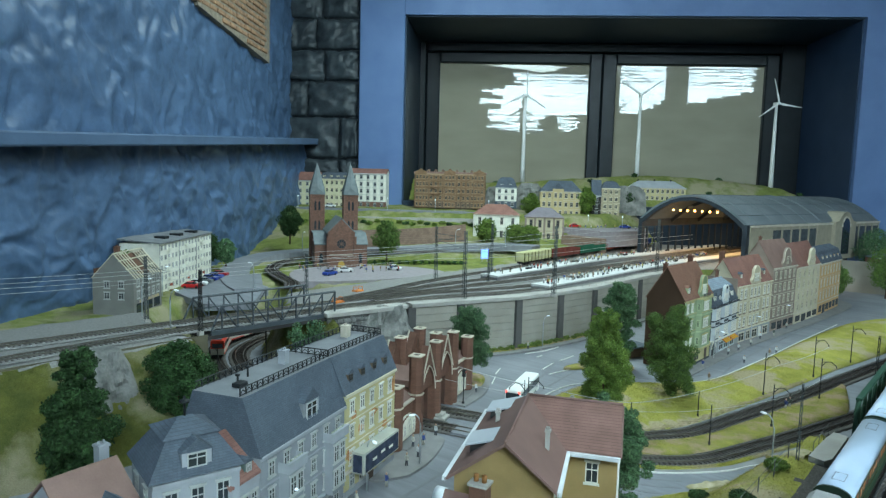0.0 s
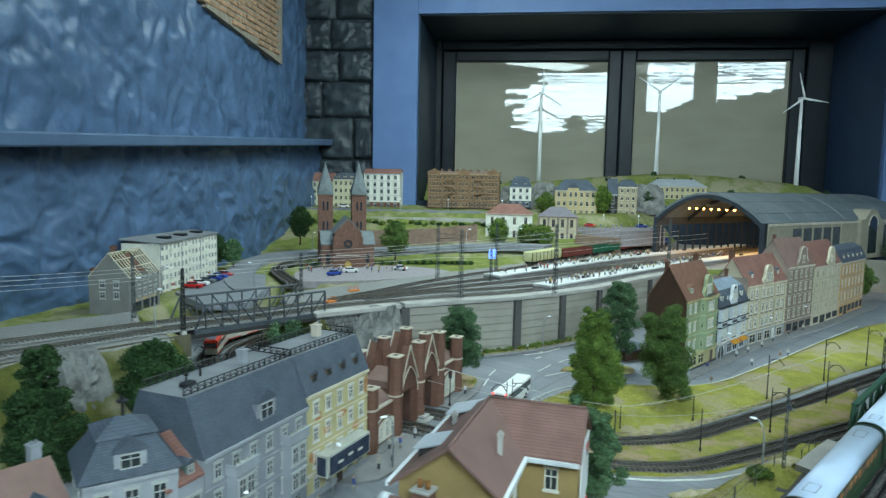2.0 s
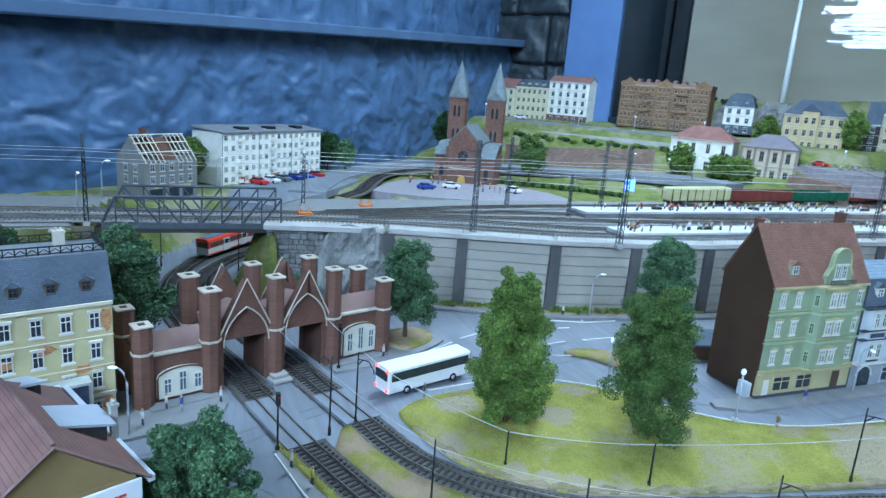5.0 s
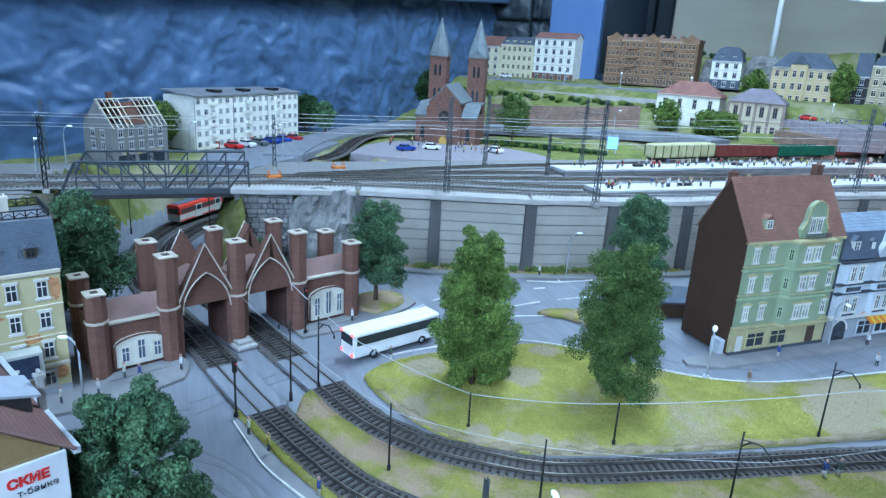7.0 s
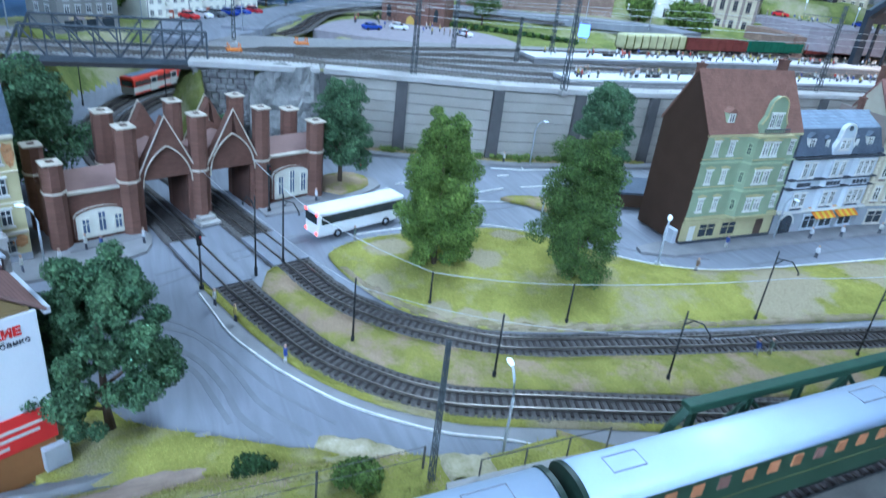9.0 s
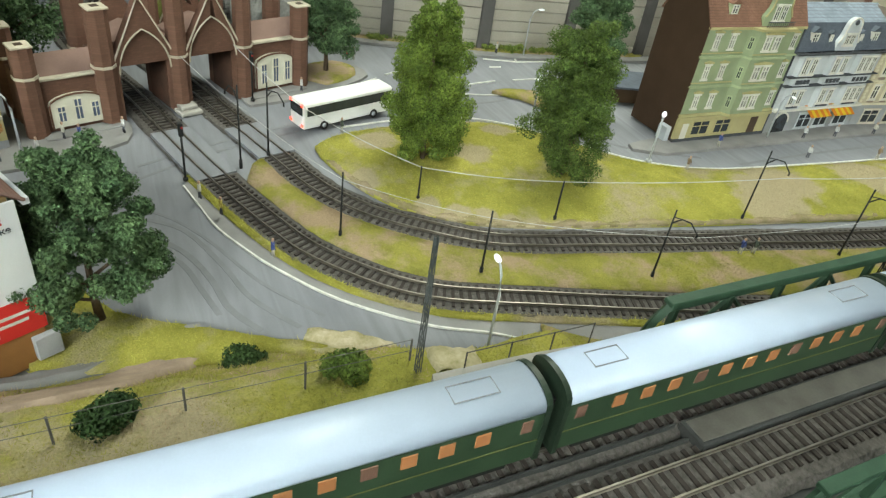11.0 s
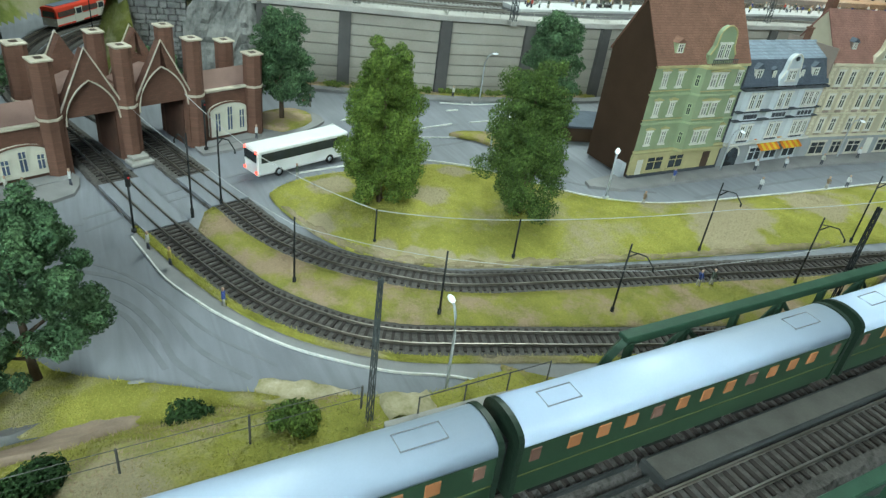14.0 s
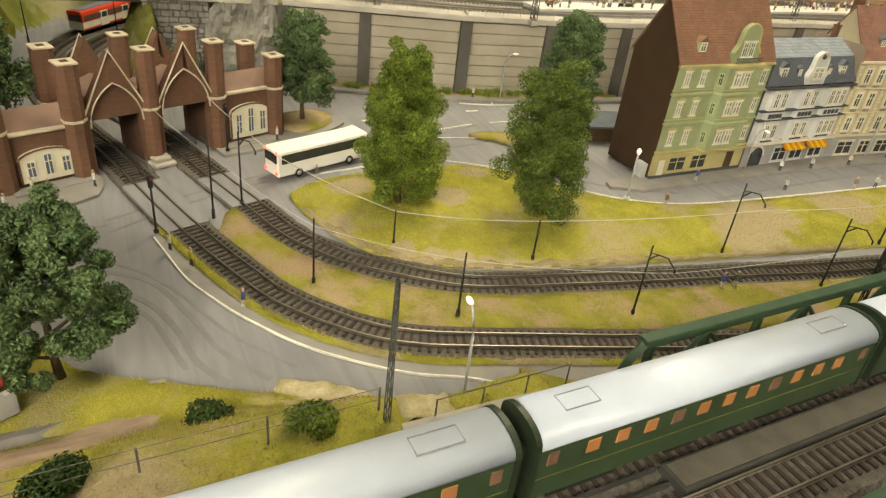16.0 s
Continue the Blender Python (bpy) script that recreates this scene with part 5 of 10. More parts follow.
FRAME_PALE = plaster("weathered pale window paint", (0.42, 0.42, 0.40), 0.6)
h_yel, L_yel, fh = block_house(fb, fc, 0.10, 0.13, 0.176, YELLOW, "yellow house with crumbling render and slate mansard", 4, 4, WIN_CREAM)
windows(h_yel, spread(0.004, L_yel - 0.004, 5), [fh * (i + 1) + fh * 0.25 for i in range(3)], 0.010, fh * 0.55, 0.0, WIN_WHITE)
PATCH = pattern("bare orange brick", (0.40, 0.19, 0.07), (0.42, 0.30, 0.16), 0.0046, 0.0018, vary=0.25)
rp = random.Random(5)
for px, pz, pw, ph in ((0.012, 0.052, 0.016, 0.014), (0.040, 0.078, 0.014, 0.010), (0.060, 0.050, 0.020, 0.010), (0.074, 0.088, 0.018, 0.009), (0.128, 0.112, 0.012, 0.022), (0.105, 0.062, 0.016, 0.009), (0.125, 0.022, 0.014, 0.012), (0.022, 0.100, 0.012, 0.010), (0.090, 0.030, 0.014, 0.010)):
    bm = bmesh.new()
    ring = [(px + pw * 0.5 * math.cos(a) * rp.uniform(0.75, 1.3), pz + ph * 0.5 * math.sin(a) * rp.uniform(0.7, 1.3)) for a in [k * math.pi / 6 for k in range(12)]]
    prism(bm, [(min(x, L_yel - 0.0005), z) for x, z in ring], -0.0005, 0.001, "y")
    part("bare_brick", bm, PATCH, h_yel, "orange bare brick patch")
for x in spread(0.006, L_yel - 0.006, 4):
    dormer(h_yel, x, 0.005, 0.140, 0.012, 0.013, 0.02, surf("weathered dormer wood", (0.13, 0.10, 0.07), scale=70), SLATE, WIN_DARK)
h_grey, L_grey, fh2 = block_house(fa, fb, 0.10, 0.118, 0.176, GREYWALL, "grey house with slate mansard, bays and roof railing", 4, 5, GREYTRIM)
windows(h_grey, spread(0.004, L_grey - 0.004, 6), [fh2 * (i + 1) + fh2 * 0.25 for i in range(3)], 0.010, fh2 * 0.55, 0.0, FRAME_PALE)

slab("cornice_low", h_yel, CREAM_TRIM, 0, -0.003, fh * 0.97, L_yel, 0.001, fh * 0.97 + 0.003)
slab("plinth", h_yel, GREYTRIM, -0.0004, -0.0012, 0, L_yel, 0.001, 0.008)
for k, x in enumerate(spread(0.006, L_yel - 0.006, 5)):
    if k == 2:
        slab("door", h_yel, DOOR, x - 0.006, -0.0014, 0, x + 0.006, 0.001, 0.022)
    else:
        add_window(h_yel, Matrix.Translation((x, 0, 0.010)), 0.011, 0.015, FRAME_PALE)
slab("cornice_low", h_grey, GREYTRIM, 0, -0.003, fh2 * 0.97, L_grey, 0.001, fh2 * 0.97 + 0.003)
for k, x in enumerate(spread(0.006, L_grey - 0.006, 6)):
    if k == 3:
        slab("door", h_grey, DOOR, x - 0.006, -0.0014, 0, x + 0.006, 0.001, 0.020)
    else:
        add_window(h_grey, Matrix.Translation((x, 0, 0.008)), 0.012, 0.014, FRAME_PALE)

# ---- the brick gate ----
GA, GB = (-0.604, 0.711), (-0.715, 1.022)
gate = thing("town_gate", plan_pose(GA, GB, 0.0), "red brick neo-gothic city gate with two pointed arches over the tracks", "gate")
GL = math.hypot(GB[0] - GA[0], GB[1] - GA[1])
GDEP = 0.07
GATE_PALE = surf("pale gate coping", (0.50, 0.445, 0.35), (0.38, 0.335, 0.26), scale=80, rough=0.8, bump=0.2)
GATE_WHITE = surf("white gate doors", (0.62, 0.60, 0.50), (0.52, 0.49, 0.40), scale=60, rough=0.7, bump=0.1)
ARCHES = ((0.092, 0.148, 0.054, 0.099, 0.120), (0.170, 0.228, 0.056, 0.104, 0.201))


def pointed(x0, x1, zs, za, n=7):
    """The upper outline of a pointed arch from the left springing to the right one."""
    c = (x0 + x1) / 2
    r = ((c - x0) ** 2 + (za - zs) ** 2) / (2 * (c - x0))
    top = math.atan2(za - zs, x0 + r - c)
    left = [(x0 + r - r * math.cos(top * i / n), zs + r * math.sin(top * i / n)) for i in range(n + 1)]
    return left + [(2 * c - x, z) for x, z in left[::-1][1:]]


# wings with roofs
for x0, x1, zt in ((0.0, 0.078, 0.060), (0.24, 0.33, 0.066)):
    bm = bmesh.new()
    box(bm, x0, 0.004, 0, x1, GDEP - 0.004, zt)
    part("wing_wall", bm, BRICK, gate)
    bm = bmesh.new()
    prism(bm, [(0.005, zt), (GDEP - 0.005, zt), (GDEP / 2, zt + 0.015)], x0 + 0.004, x1 - 0.002, "x")
    part("wing_roof", bm, ROOF_PLAIN, gate)
    for yy in (0.001, GDEP - 0.009):
        bm = bmesh.new()
        box(bm, x0 + 0.012, yy - 0.0005 if yy < 0.01 else yy, zt - 0.002, x1 - 0.008, yy + 0.006, zt + 0.0012, bevel=0.0006)
        part("parapet", bm, [GATE_PALE], gate)
# central block: two gabled passages, front and back faces as pierced slabs
for (x0, x1, zs, za, c) in ARCHES:
    w0, w1 = x0 - 0.006, x1 + 0.006
    for y0, y1 in ((0.0, 0.012), (GDEP - 0.012, GDEP)):
        top = [(w1, 0.066), (c + 0.001, 0.131), (c - 0.001, 0.131), (w0, 0.066)]
        head = pointed(x0, x1, zs, za)
        bm = bmesh.new()
        left = [(w0, 0.0), (x0, 0.0)] + [q for q in head if q[0] <= c + 1e-6] + [(c, 0.131), (w0, 0.066)]
        right = [(x1, 0.0), (w1, 0.0), (w1, 0.066), (c, 0.131)] + [q for q in head if q[0] >= c - 1e-6]
        prism(bm, left, y0, y1, "y")
        prism(bm, right, y0, y1, "y")
        part("arch_wall", bm, BRICK, gate)
        yy = y0 - 0.0012 if y0 == 0 else y1 + 0.0012
        bm = bmesh.new()
        tube(bm, [(x, yy, z) for x, z in head], 0.0010, 5)
        part("arch_moulding", bm, GATE_PALE, gate)
        bm = bmesh.new()
        tube(bm, [(w0 - 0.001, yy, 0.064), (c, yy, 0.133), (w1 + 0.001, yy, 0.064)], 0.0013, 5)
        part("gable_coping", bm, GATE_PALE, gate)
    # recessed brick field over the flat lintel, then the roof behind it
    head = [q for q in pointed(x0, x1, zs, za) if q[1] > 0.0605]
    for y0, y1 in ((0.004, 0.0119), (GDEP - 0.0119, GDEP - 0.004)):
        bm = bmesh.new()
        prism(bm, [(head[0][0] - 0.0005, 0.0602)] + head + [(head[-1][0] + 0.0005, 0.0602)], y0, y1, "y")
        part("tympanum", bm, BRICK, gate)
    # passage walls: brick darkened in its colour for the shade inside
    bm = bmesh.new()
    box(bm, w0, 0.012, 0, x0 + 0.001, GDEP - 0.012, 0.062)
    part("passage_wall", bm, surf("shaded passage brick", (0.10, 0.05, 0.035), (0.05, 0.03, 0.022), scale=50, rough=0.9), gate)
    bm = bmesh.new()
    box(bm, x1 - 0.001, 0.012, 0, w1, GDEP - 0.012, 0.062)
    part("passage_wall", bm, surf("shaded passage brick", (0.10, 0.05, 0.035)), gate)
    bm = bmesh.new()
    prism(bm, [(x0, 0.060), (x1, 0.060), (w1, 0.062), (w1 + 0.003, 0.081), (c, 0.094), (w0 - 0.003, 0.081), (w0, 0.062)], 0.012, GDEP - 0.012, "y")
    part("passage_roof", bm, ROOF_PLAIN, gate)
bm = bmesh.new()
box(bm, 0.1545, 0.002, 0, 0.1635, GDEP - 0.002, 0.0795)
part("middle_wall", bm, BRICK, gate)
bm = bmesh.new()
box(bm, 0.234, 0.002, 0, 0.241, GDEP - 0.002, 0.07)
part("passage_flank", bm, BRICK, gate)
bm = bmesh.new()
box(bm, 0.078, 0.002, 0, 0.086, GDEP - 0.002, 0.07)
part("passage_flank", bm, BRICK, gate)
# pillars, front and back
for x, zt, w in ((0.004, 0.098, 0.021), (0.078, 0.127, 0.022), (0.158, 0.132, 0.020), (0.239, 0.132, 0.020), (0.318, 0.107, 0.022)):
    for y in (0.003, GDEP - 0.003):
        bm = bmesh.new()
        n = 8
        prism(bm, [(x + w / 2 * 1.05 * math.cos(math.pi / 8 + k * math.pi / 4), y + w / 2 * 1.05 * math.sin(math.pi / 8 + k * math.pi / 4)) for k in range(n)], 0, zt - 0.003, "z")
        pil = part("pillar", bm, BRICK, gate)
        bm = bmesh.new()
        a = w / 2 - 0.0006
        box(bm, x - a, y - a, zt - 0.003, x + a, y + a, zt - 0.0008, bevel=0.0005)
        part("pillar_cap", bm, GATE_PALE, pil)
        bm = bmesh.new()
        box(bm, x - w * 0.17, y - w * 0.17, zt - 0.0007, x + w * 0.17, y + w * 0.17, zt - 0.0003)
        part("cap_slot", bm, DOOR, pil)
        bm = bmesh.new()
        prism(bm, [(x + (w / 2 * 1.05 + 0.001) * math.cos(math.pi / 8 + k * math.pi / 4), y + (w / 2 * 1.05 + 0.001) * math.sin(math.pi / 8 + k * math.pi / 4)) for k in range(n)], 0.0640, 0.0668, "z")
        part("pillar_band", bm, GATE_PALE, pil)
# white blind arches with narrow windows in the wings
for x0, x1, zt in ((0.018, 0.070, 0.042), (0.254, 0.306, 0.050)):
    c, r = (x0 + x1) / 2, (x1 - x0) / 2
    pts = [(x0, 0.008), (x1, 0.008)] + [(c + r * math.cos(a), zt - 0.010 + 0.010 * math.sin(a)) for a in [math.pi * i / 8 for i in range(9)]]
    bm = bmesh.new()
    prism(bm, pts, -0.0008, 0.0045, "y")
    panel = part("blind_arch", bm, GATE_WHITE, gate, "white plastered blind arch")
    bm = bmesh.new()
    tube(bm, [(p[0], -0.001, p[1]) for p in pts[1:]] + [(x0, -0.001, 0.008)], 0.0011, 5)
    part("blind_arch_moulding", bm, BRICK, panel)
    for k, dz in ((-0.3, 0.0), (0.02, 0.006), (0.34, 0.0)):
        add_window(panel, Matrix.Translation((c + k * (x1 - x0), -0.0008, 0.013)), 0.0088, zt - 0.024 + dz, GATE_WHITE, surf("blue grey pane", (0.10, 0.13, 0.2), rough=0.2), "plain")
    bm = bmesh.new()
    box(bm, x0 - 0.012, -0.016, 0.0, x1 + 0.012, 0.002, 0.004, bevel=0.0006)
    part("step", bm, PAVING, gate)
bm = bmesh.new()
box(bm, 0.149, -0.014, 0.0051, 0.169, 0.0, 0.010, bevel=0.001)
part("plinth_step", bm, CONCRETE, gate)
bm = bmesh.new()
box(bm, 0.146, -0.020, 0, 0.172, 0.0, 0.005, bevel=0.001)
part("plinth", bm, CONCRETE, gate)

# ---- upper town along the window wall ----
def back_house(u0, u1, d, z, eave, top, depth, wall, roofmat, label, floors, cols, roof="hip", frame=None, base=None, dorm=0, towers=(), shop=False, side=None, pane=None):
    a, b = room(u0, d), room(u1, d)
    h = thing("house", plan_pose((a.x, a.y), (b.x, b.y), z), label, "house", "upper town houses")
    L, e, r = u1 - u0, eave - z, top - z
    if roof == "gable":
        body_gable(h, L, depth, e, r, wall, side)
        gable_roof(h, L, depth, e, r, roofmat)
    else:
        body_box(h, L, depth, e, wall, side)
        if roof == "hip":
            hip_roof(h, L, depth, e, r, roofmat)
        elif roof == "mansard":
            mansard_roof(h, L, depth, e, e + (r - e) * 0.8, r, roofmat, roofmat, inset=0.014, ends=True)
        else:
            bm = bmesh.new()
            box(bm, -0.003, -0.003, e, L + 0.003, depth + 0.003, r, bevel=0.001)
            part("roof", bm, roofmat, h)
    if base:
        bm = bmesh.new()
        box(bm, -0.001, -0.0015, 0, L + 0.001, 0.001, e / floors)
        part("ground_floor", bm, base, h)
    fh = e / floors
    windows(h, spread(0.004, L - 0.004, cols), [fh * (i + 0.26) for i in range(floors)], min(0.013, L / cols * 0.5), fh * 0.52, -0.0016 if base else 0.0, frame or FRAME_PALE, pane)
    for i in range(1, floors):
        cornice(h, L, fh * i - 0.001, frame or CREAM_TRIM, 0.0016, 0.0016, name="band")
    cornice(h, L, e - 0.004, frame or CREAM_TRIM, 0.005, 0.004)
    for x in spread(0.008, L - 0.008, dorm) if dorm else []:
        dormer(h, x, 0.004, e + 0.004, 0.014, 0.014, 0.02, wall, roofmat, frame)
    return h, L, e


LIME = plaster("lime render", (0.58, 0.55, 0.36))
WHITE_R = plaster("white render", (0.74, 0.72, 0.62))
OCHRE = plaster("ochre sandstone", (0.48, 0.39, 0.21))
SANDST = plaster("weathered sandstone", (0.36, 0.31, 0.21))
REDST = pattern("red brown palace stone", (0.20, 0.122, 0.066), (0.13, 0.085, 0.055), 0.012, 0.006, vary=0.18)
PALACE_TRIM = plaster("brown stone trim", (0.36, 0.26, 0.155))
PALACE_BASE = plaster("sooty palace base", (0.12, 0.085, 0.06))
YELL_B = plaster("pale yellow render", (0.66, 0.56, 0.28))
DARKW = plaster("black weathered timber wall", (0.035, 0.032, 0.03))
back_house(-0.95, -0.805, 0.10, 0.252, 0.385, 0.425, 0.09, LIME, TILE_RED, "lime coloured house with red gabled roof", 4, 4, "gable", FRAME_PALE)
back_house(-0.803, -0.652, 0.10, 0.254, 0.395, 0.43, 0.09, LIME, SLATE, "ornate cream house with slate mansard roof", 4, 6, "mansard", WIN_CREAM, dorm=4)
h, L, e = back_house(-0.65, -0.475, 0.10, 0.258, 0.425, 0.448, 0.09, WHITE_R, TILE_RED, "plain white apartment house with a brick ground floor", 5, 5, "gable", FRAME_PALE, base=BRICK_CHURCH)
h, L, e = back_house(-0.335, 0.0, 0.13, 0.272, 0.432, 0.442, 0.08, REDST, ROOF_PLAIN, "long red brown palace with stepped gables and many windows", 5, 15, "flat", PALACE_TRIM, base=PALACE_BASE)
for x in (0.03, 0.168, 0.305):
    bm = bmesh.new()
    prism(bm, [(x - 0.03, e), (x + 0.03, e), (x + 0.024, e + 0.012), (x + 0.010, e + 0.016), (x, e + 0.026), (x - 0.010, e + 0.016), (x - 0.024, e + 0.012)], -0.004, 0.02, "y")
    part("stepped_gable", bm, REDST, h)
    bm = bmesh.new()
    box(bm, x - 0.026, -0.006, 0.0, x + 0.026, 0.0, e)
    part("projecting_bay", bm, REDST, h)
    windows(h, spread(x - 0.024, x + 0.024, 3), [e / 5 * (i + 0.26) for i in range(5)], 0.010, e / 5 * 0.52, -0.006, PALACE_TRIM)
for x in (0.065, 0.1, 0.134, 0.2, 0.236, 0.27):
    dormer(h, x, 0.004, e + 0.004, 0.013, 0.013, 0.03, REDST, ROOF_PLAIN, PALACE_TRIM)
for i in range(2, 5):
    for x in (0.1, 0.236):
        bm = bmesh.new()
        box(bm, x - 0.022, -0.009, e / 5 * i, x + 0.022, 0, e / 5 * i + 0.007)
        part("balcony", bm, REDST, h)
h, L, e = back_house(0.048, 0.148, 0.10, 0.28, 0.375, 0.425, 0.07, WHITE_R, SLATE, "small white and blue grey tower house with steep slate roof", 3, 3, "mansard", FRAME_PALE, base=SLATE, dorm=2)
h, L, e = back_house(0.255, 0.44, 0.17, 0.245, 0.365, 0.415, 0.08, OCHRE, SLATE, "ochre stone villa with slate hipped roof", 3, 7, "hip", CREAM_TRIM)
bm = bmesh.new()
box(bm, 0.055, -0.01, 0, 0.105, 0.02, e + 0.012)
part("middle_bay", bm, OCHRE, h)
windows(h, spread(0.058, 0.102, 2), [e / 3 * (i + 0.28) for i in range(3)], 0.012, e / 3 * 0.55, -0.01, CREAM_TRIM)
bm = bmesh.new()
prism(bm, [(0.05, e + 0.012), (0.11, e + 0.012), (0.08, e + 0.038)], -0.012, 0.03, "y")
part("bay_gable", bm, SLATE, h)
back_house(0.495, 0.535, 0.14, 0.25, 0.35, 0.42, 0.07, DARKW, SLATE, "narrow black timber gabled house", 3, 1, "gable", FRAME_PALE, side=DARKW)
back_house(0.537, 0.62, 0.14, 0.25, 0.385, 0.42, 0.07, SANDST, SLATE, "grey sandstone house with tall gable", 4, 3, "mansard", WIN_CREAM)
h, L, e = back_house(-0.04, 0.155, 0.43, 0.150, 0.262, 0.305, 0.11, WHITE_R, TILE_RED, "white two storey villa with red hipped roof", 2, 4, "hip", CREAM_TRIM)
h, L, e = back_house(0.182, 0.34, 0.43, 0.142, 0.257, 0.297, 0.10, plaster("pale pilaster render", (0.50, 0.44, 0.30)), surf("grey violet roof", (0.20, 0.18, 0.20), scale=50, rough=0.8), "two storey house with dark pilasters and grey roof", 2, 4, "hip", BROWN_R)
for x in [L * k / 4 for k in range(5)]:
    bm = bmesh.new()
    box(bm, x - 0.004, -0.003, 0, x + 0.004, 0.001, e - 0.004)
    part("pilaster", bm, BROWN_R, h)
h, L, e = back_house(0.715, 0.99, -0.14, 0.225, 0.392, 0.428, 0.10, YELL_B, ZINC, "large pale yellow building with pale metal roof", 5, 11, "hip", CREAM_TRIM, pane=GLASS)
for x in (0.05, 0.13, 0.21):
    chimney(h, x, 0.05, 0.18, 0.208, 0.006, DARKW)
back_house(1.557, 1.75, 0.534, 0.0, 0.140, 0.168, 0.09, BRICK_CHURCH, SLATE, "brown brick house with pale trim beyond the underpass", 4, 5, "hip", CREAM_TRIM)
bm = bmesh.new()
ribbon(bm, [Vector((-0.62, 3.10, 0)), Vector((-0.30, 3.14, 0)), Vector((0.03, 3.05, 0))], [(-0.012, -0.002), (0.012, -0.002), (0.012, 0.112), (0.016, 0.112), (0.016, 0.122), (-0.016, 0.122), (-0.016, 0.112), (-0.012, 0.112)])
tagged(part("wall_station_end", bm, CONCRETE_WALL), "weathered wall carrying the tracks beyond the station hall", "wall", kind="structure")
# terrace: road wall, brown retaining wall, station square
bm = bmesh.new()
a, b = room(-0.9, 0.30), room(0.05, 0.33)
line = [Vector((a.x, a.y, 0.215)), Vector((b.x, b.y, 0.225))]
ribbon(bm, line, [(-0.004, -0.05), (0.004, -0.05), (0.004, 0.012), (-0.004, 0.012)])
tagged(part("wall_terrace_edge", bm, CONCRETE), "grey parapet wall of the upper street", "wall", kind="structure")
bm = bmesh.new()
BROWN_WALL = pattern("brown terrace masonry", (0.22, 0.15, 0.11), (0.14, 0.10, 0.08), 0.016, 0.008, vary=0.15)
line = [Vector((*room(u, d).xy, z)) for u, d, z in ((-0.55, 0.63, 0.085), (-0.4, 0.60, 0.09), (-0.22, 0.545, 0.10), (-0.07, 0.49, 0.115))]
ribbon(bm, line, [(-0.006, -0.05), (0.006, -0.05), (0.006, 0.105), (-0.006, 0.105)])
tagged(part("wall_terrace", bm, BROWN_WALL), "brown masonry wall below the hedge terrace", "wall", kind="structure")
bm = bmesh.new()
rows = []
for u in (-0.95, -0.7, -0.4, -0.15, 0.05, 0.16):
    rows.append([bm.verts.new((*room(u, d).xy, 0.262)) for d in (0.085, 0.27)])
for r, q in zip(rows, rows[1:]):
    bm.faces.new((r[0], q[0], q[1], r[1]))
e = bmesh.ops.extrude_face_region(bm, geom=bm.faces[:])
for v in [q for q in e["geom"] if isinstance(q, bmesh.types.BMVert)]:
    v.co.z -= 0.03
bmesh.ops.recalc_face_normals(bm, faces=bm.faces[:])
tagged(part("road_upper", bm, ASPHALT), "grey upper street in front of the houses", "road", kind="structure")
bm = bmesh.new()
pts = [room(u, d) for u, d in ((0.16, 0.20), (0.72, 0.20), (0.70, 0.40), (0.50, 0.56), (0.36, 0.40), (0.16, 0.40))]
prism(bm, [(p.x, p.y) for p in pts], 0.15, 0.212, "z")
tagged(part("station_square", bm, PLAZA), "pale paved station square on a terrace", "square", kind="structure")
bm = bmesh.new()
pts = [room(u, d) for u, d in ((0.36, 0.405), (0.50, 0.565), (0.47, 0.60), (0.33, 0.47))]
prism(bm, [(p.x, p.y) for p in pts], 0.12, 0.185, "z")
tagged(part("wall_square", bm, BROWN_WALL), "brown masonry wall of the station square", "wall", kind="structure")

# rocks behind the villas
for u, w, hh, s in ((0.0, 0.07, 0.12, 1.0), (0.145, 0.13, 0.14, 5.0), (0.60, 0.16, 0.14, 8.0)):
    a, b = room(u, 0.06), room(u + w, 0.06)
    rock("rock_outcrop", plan_pose((a.x, a.y), (b.x, b.y), 0.26), w, 0.05, hh, s, "grey plaster rock outcrop behind the villas", group="rocks", n=24)

# ---- wind turbines on the hills ----
TURB = surf("white turbine paint", (0.78, 0.78, 0.76), (0.7, 0.7, 0.68), scale=20, rough=0.45, bump=0)
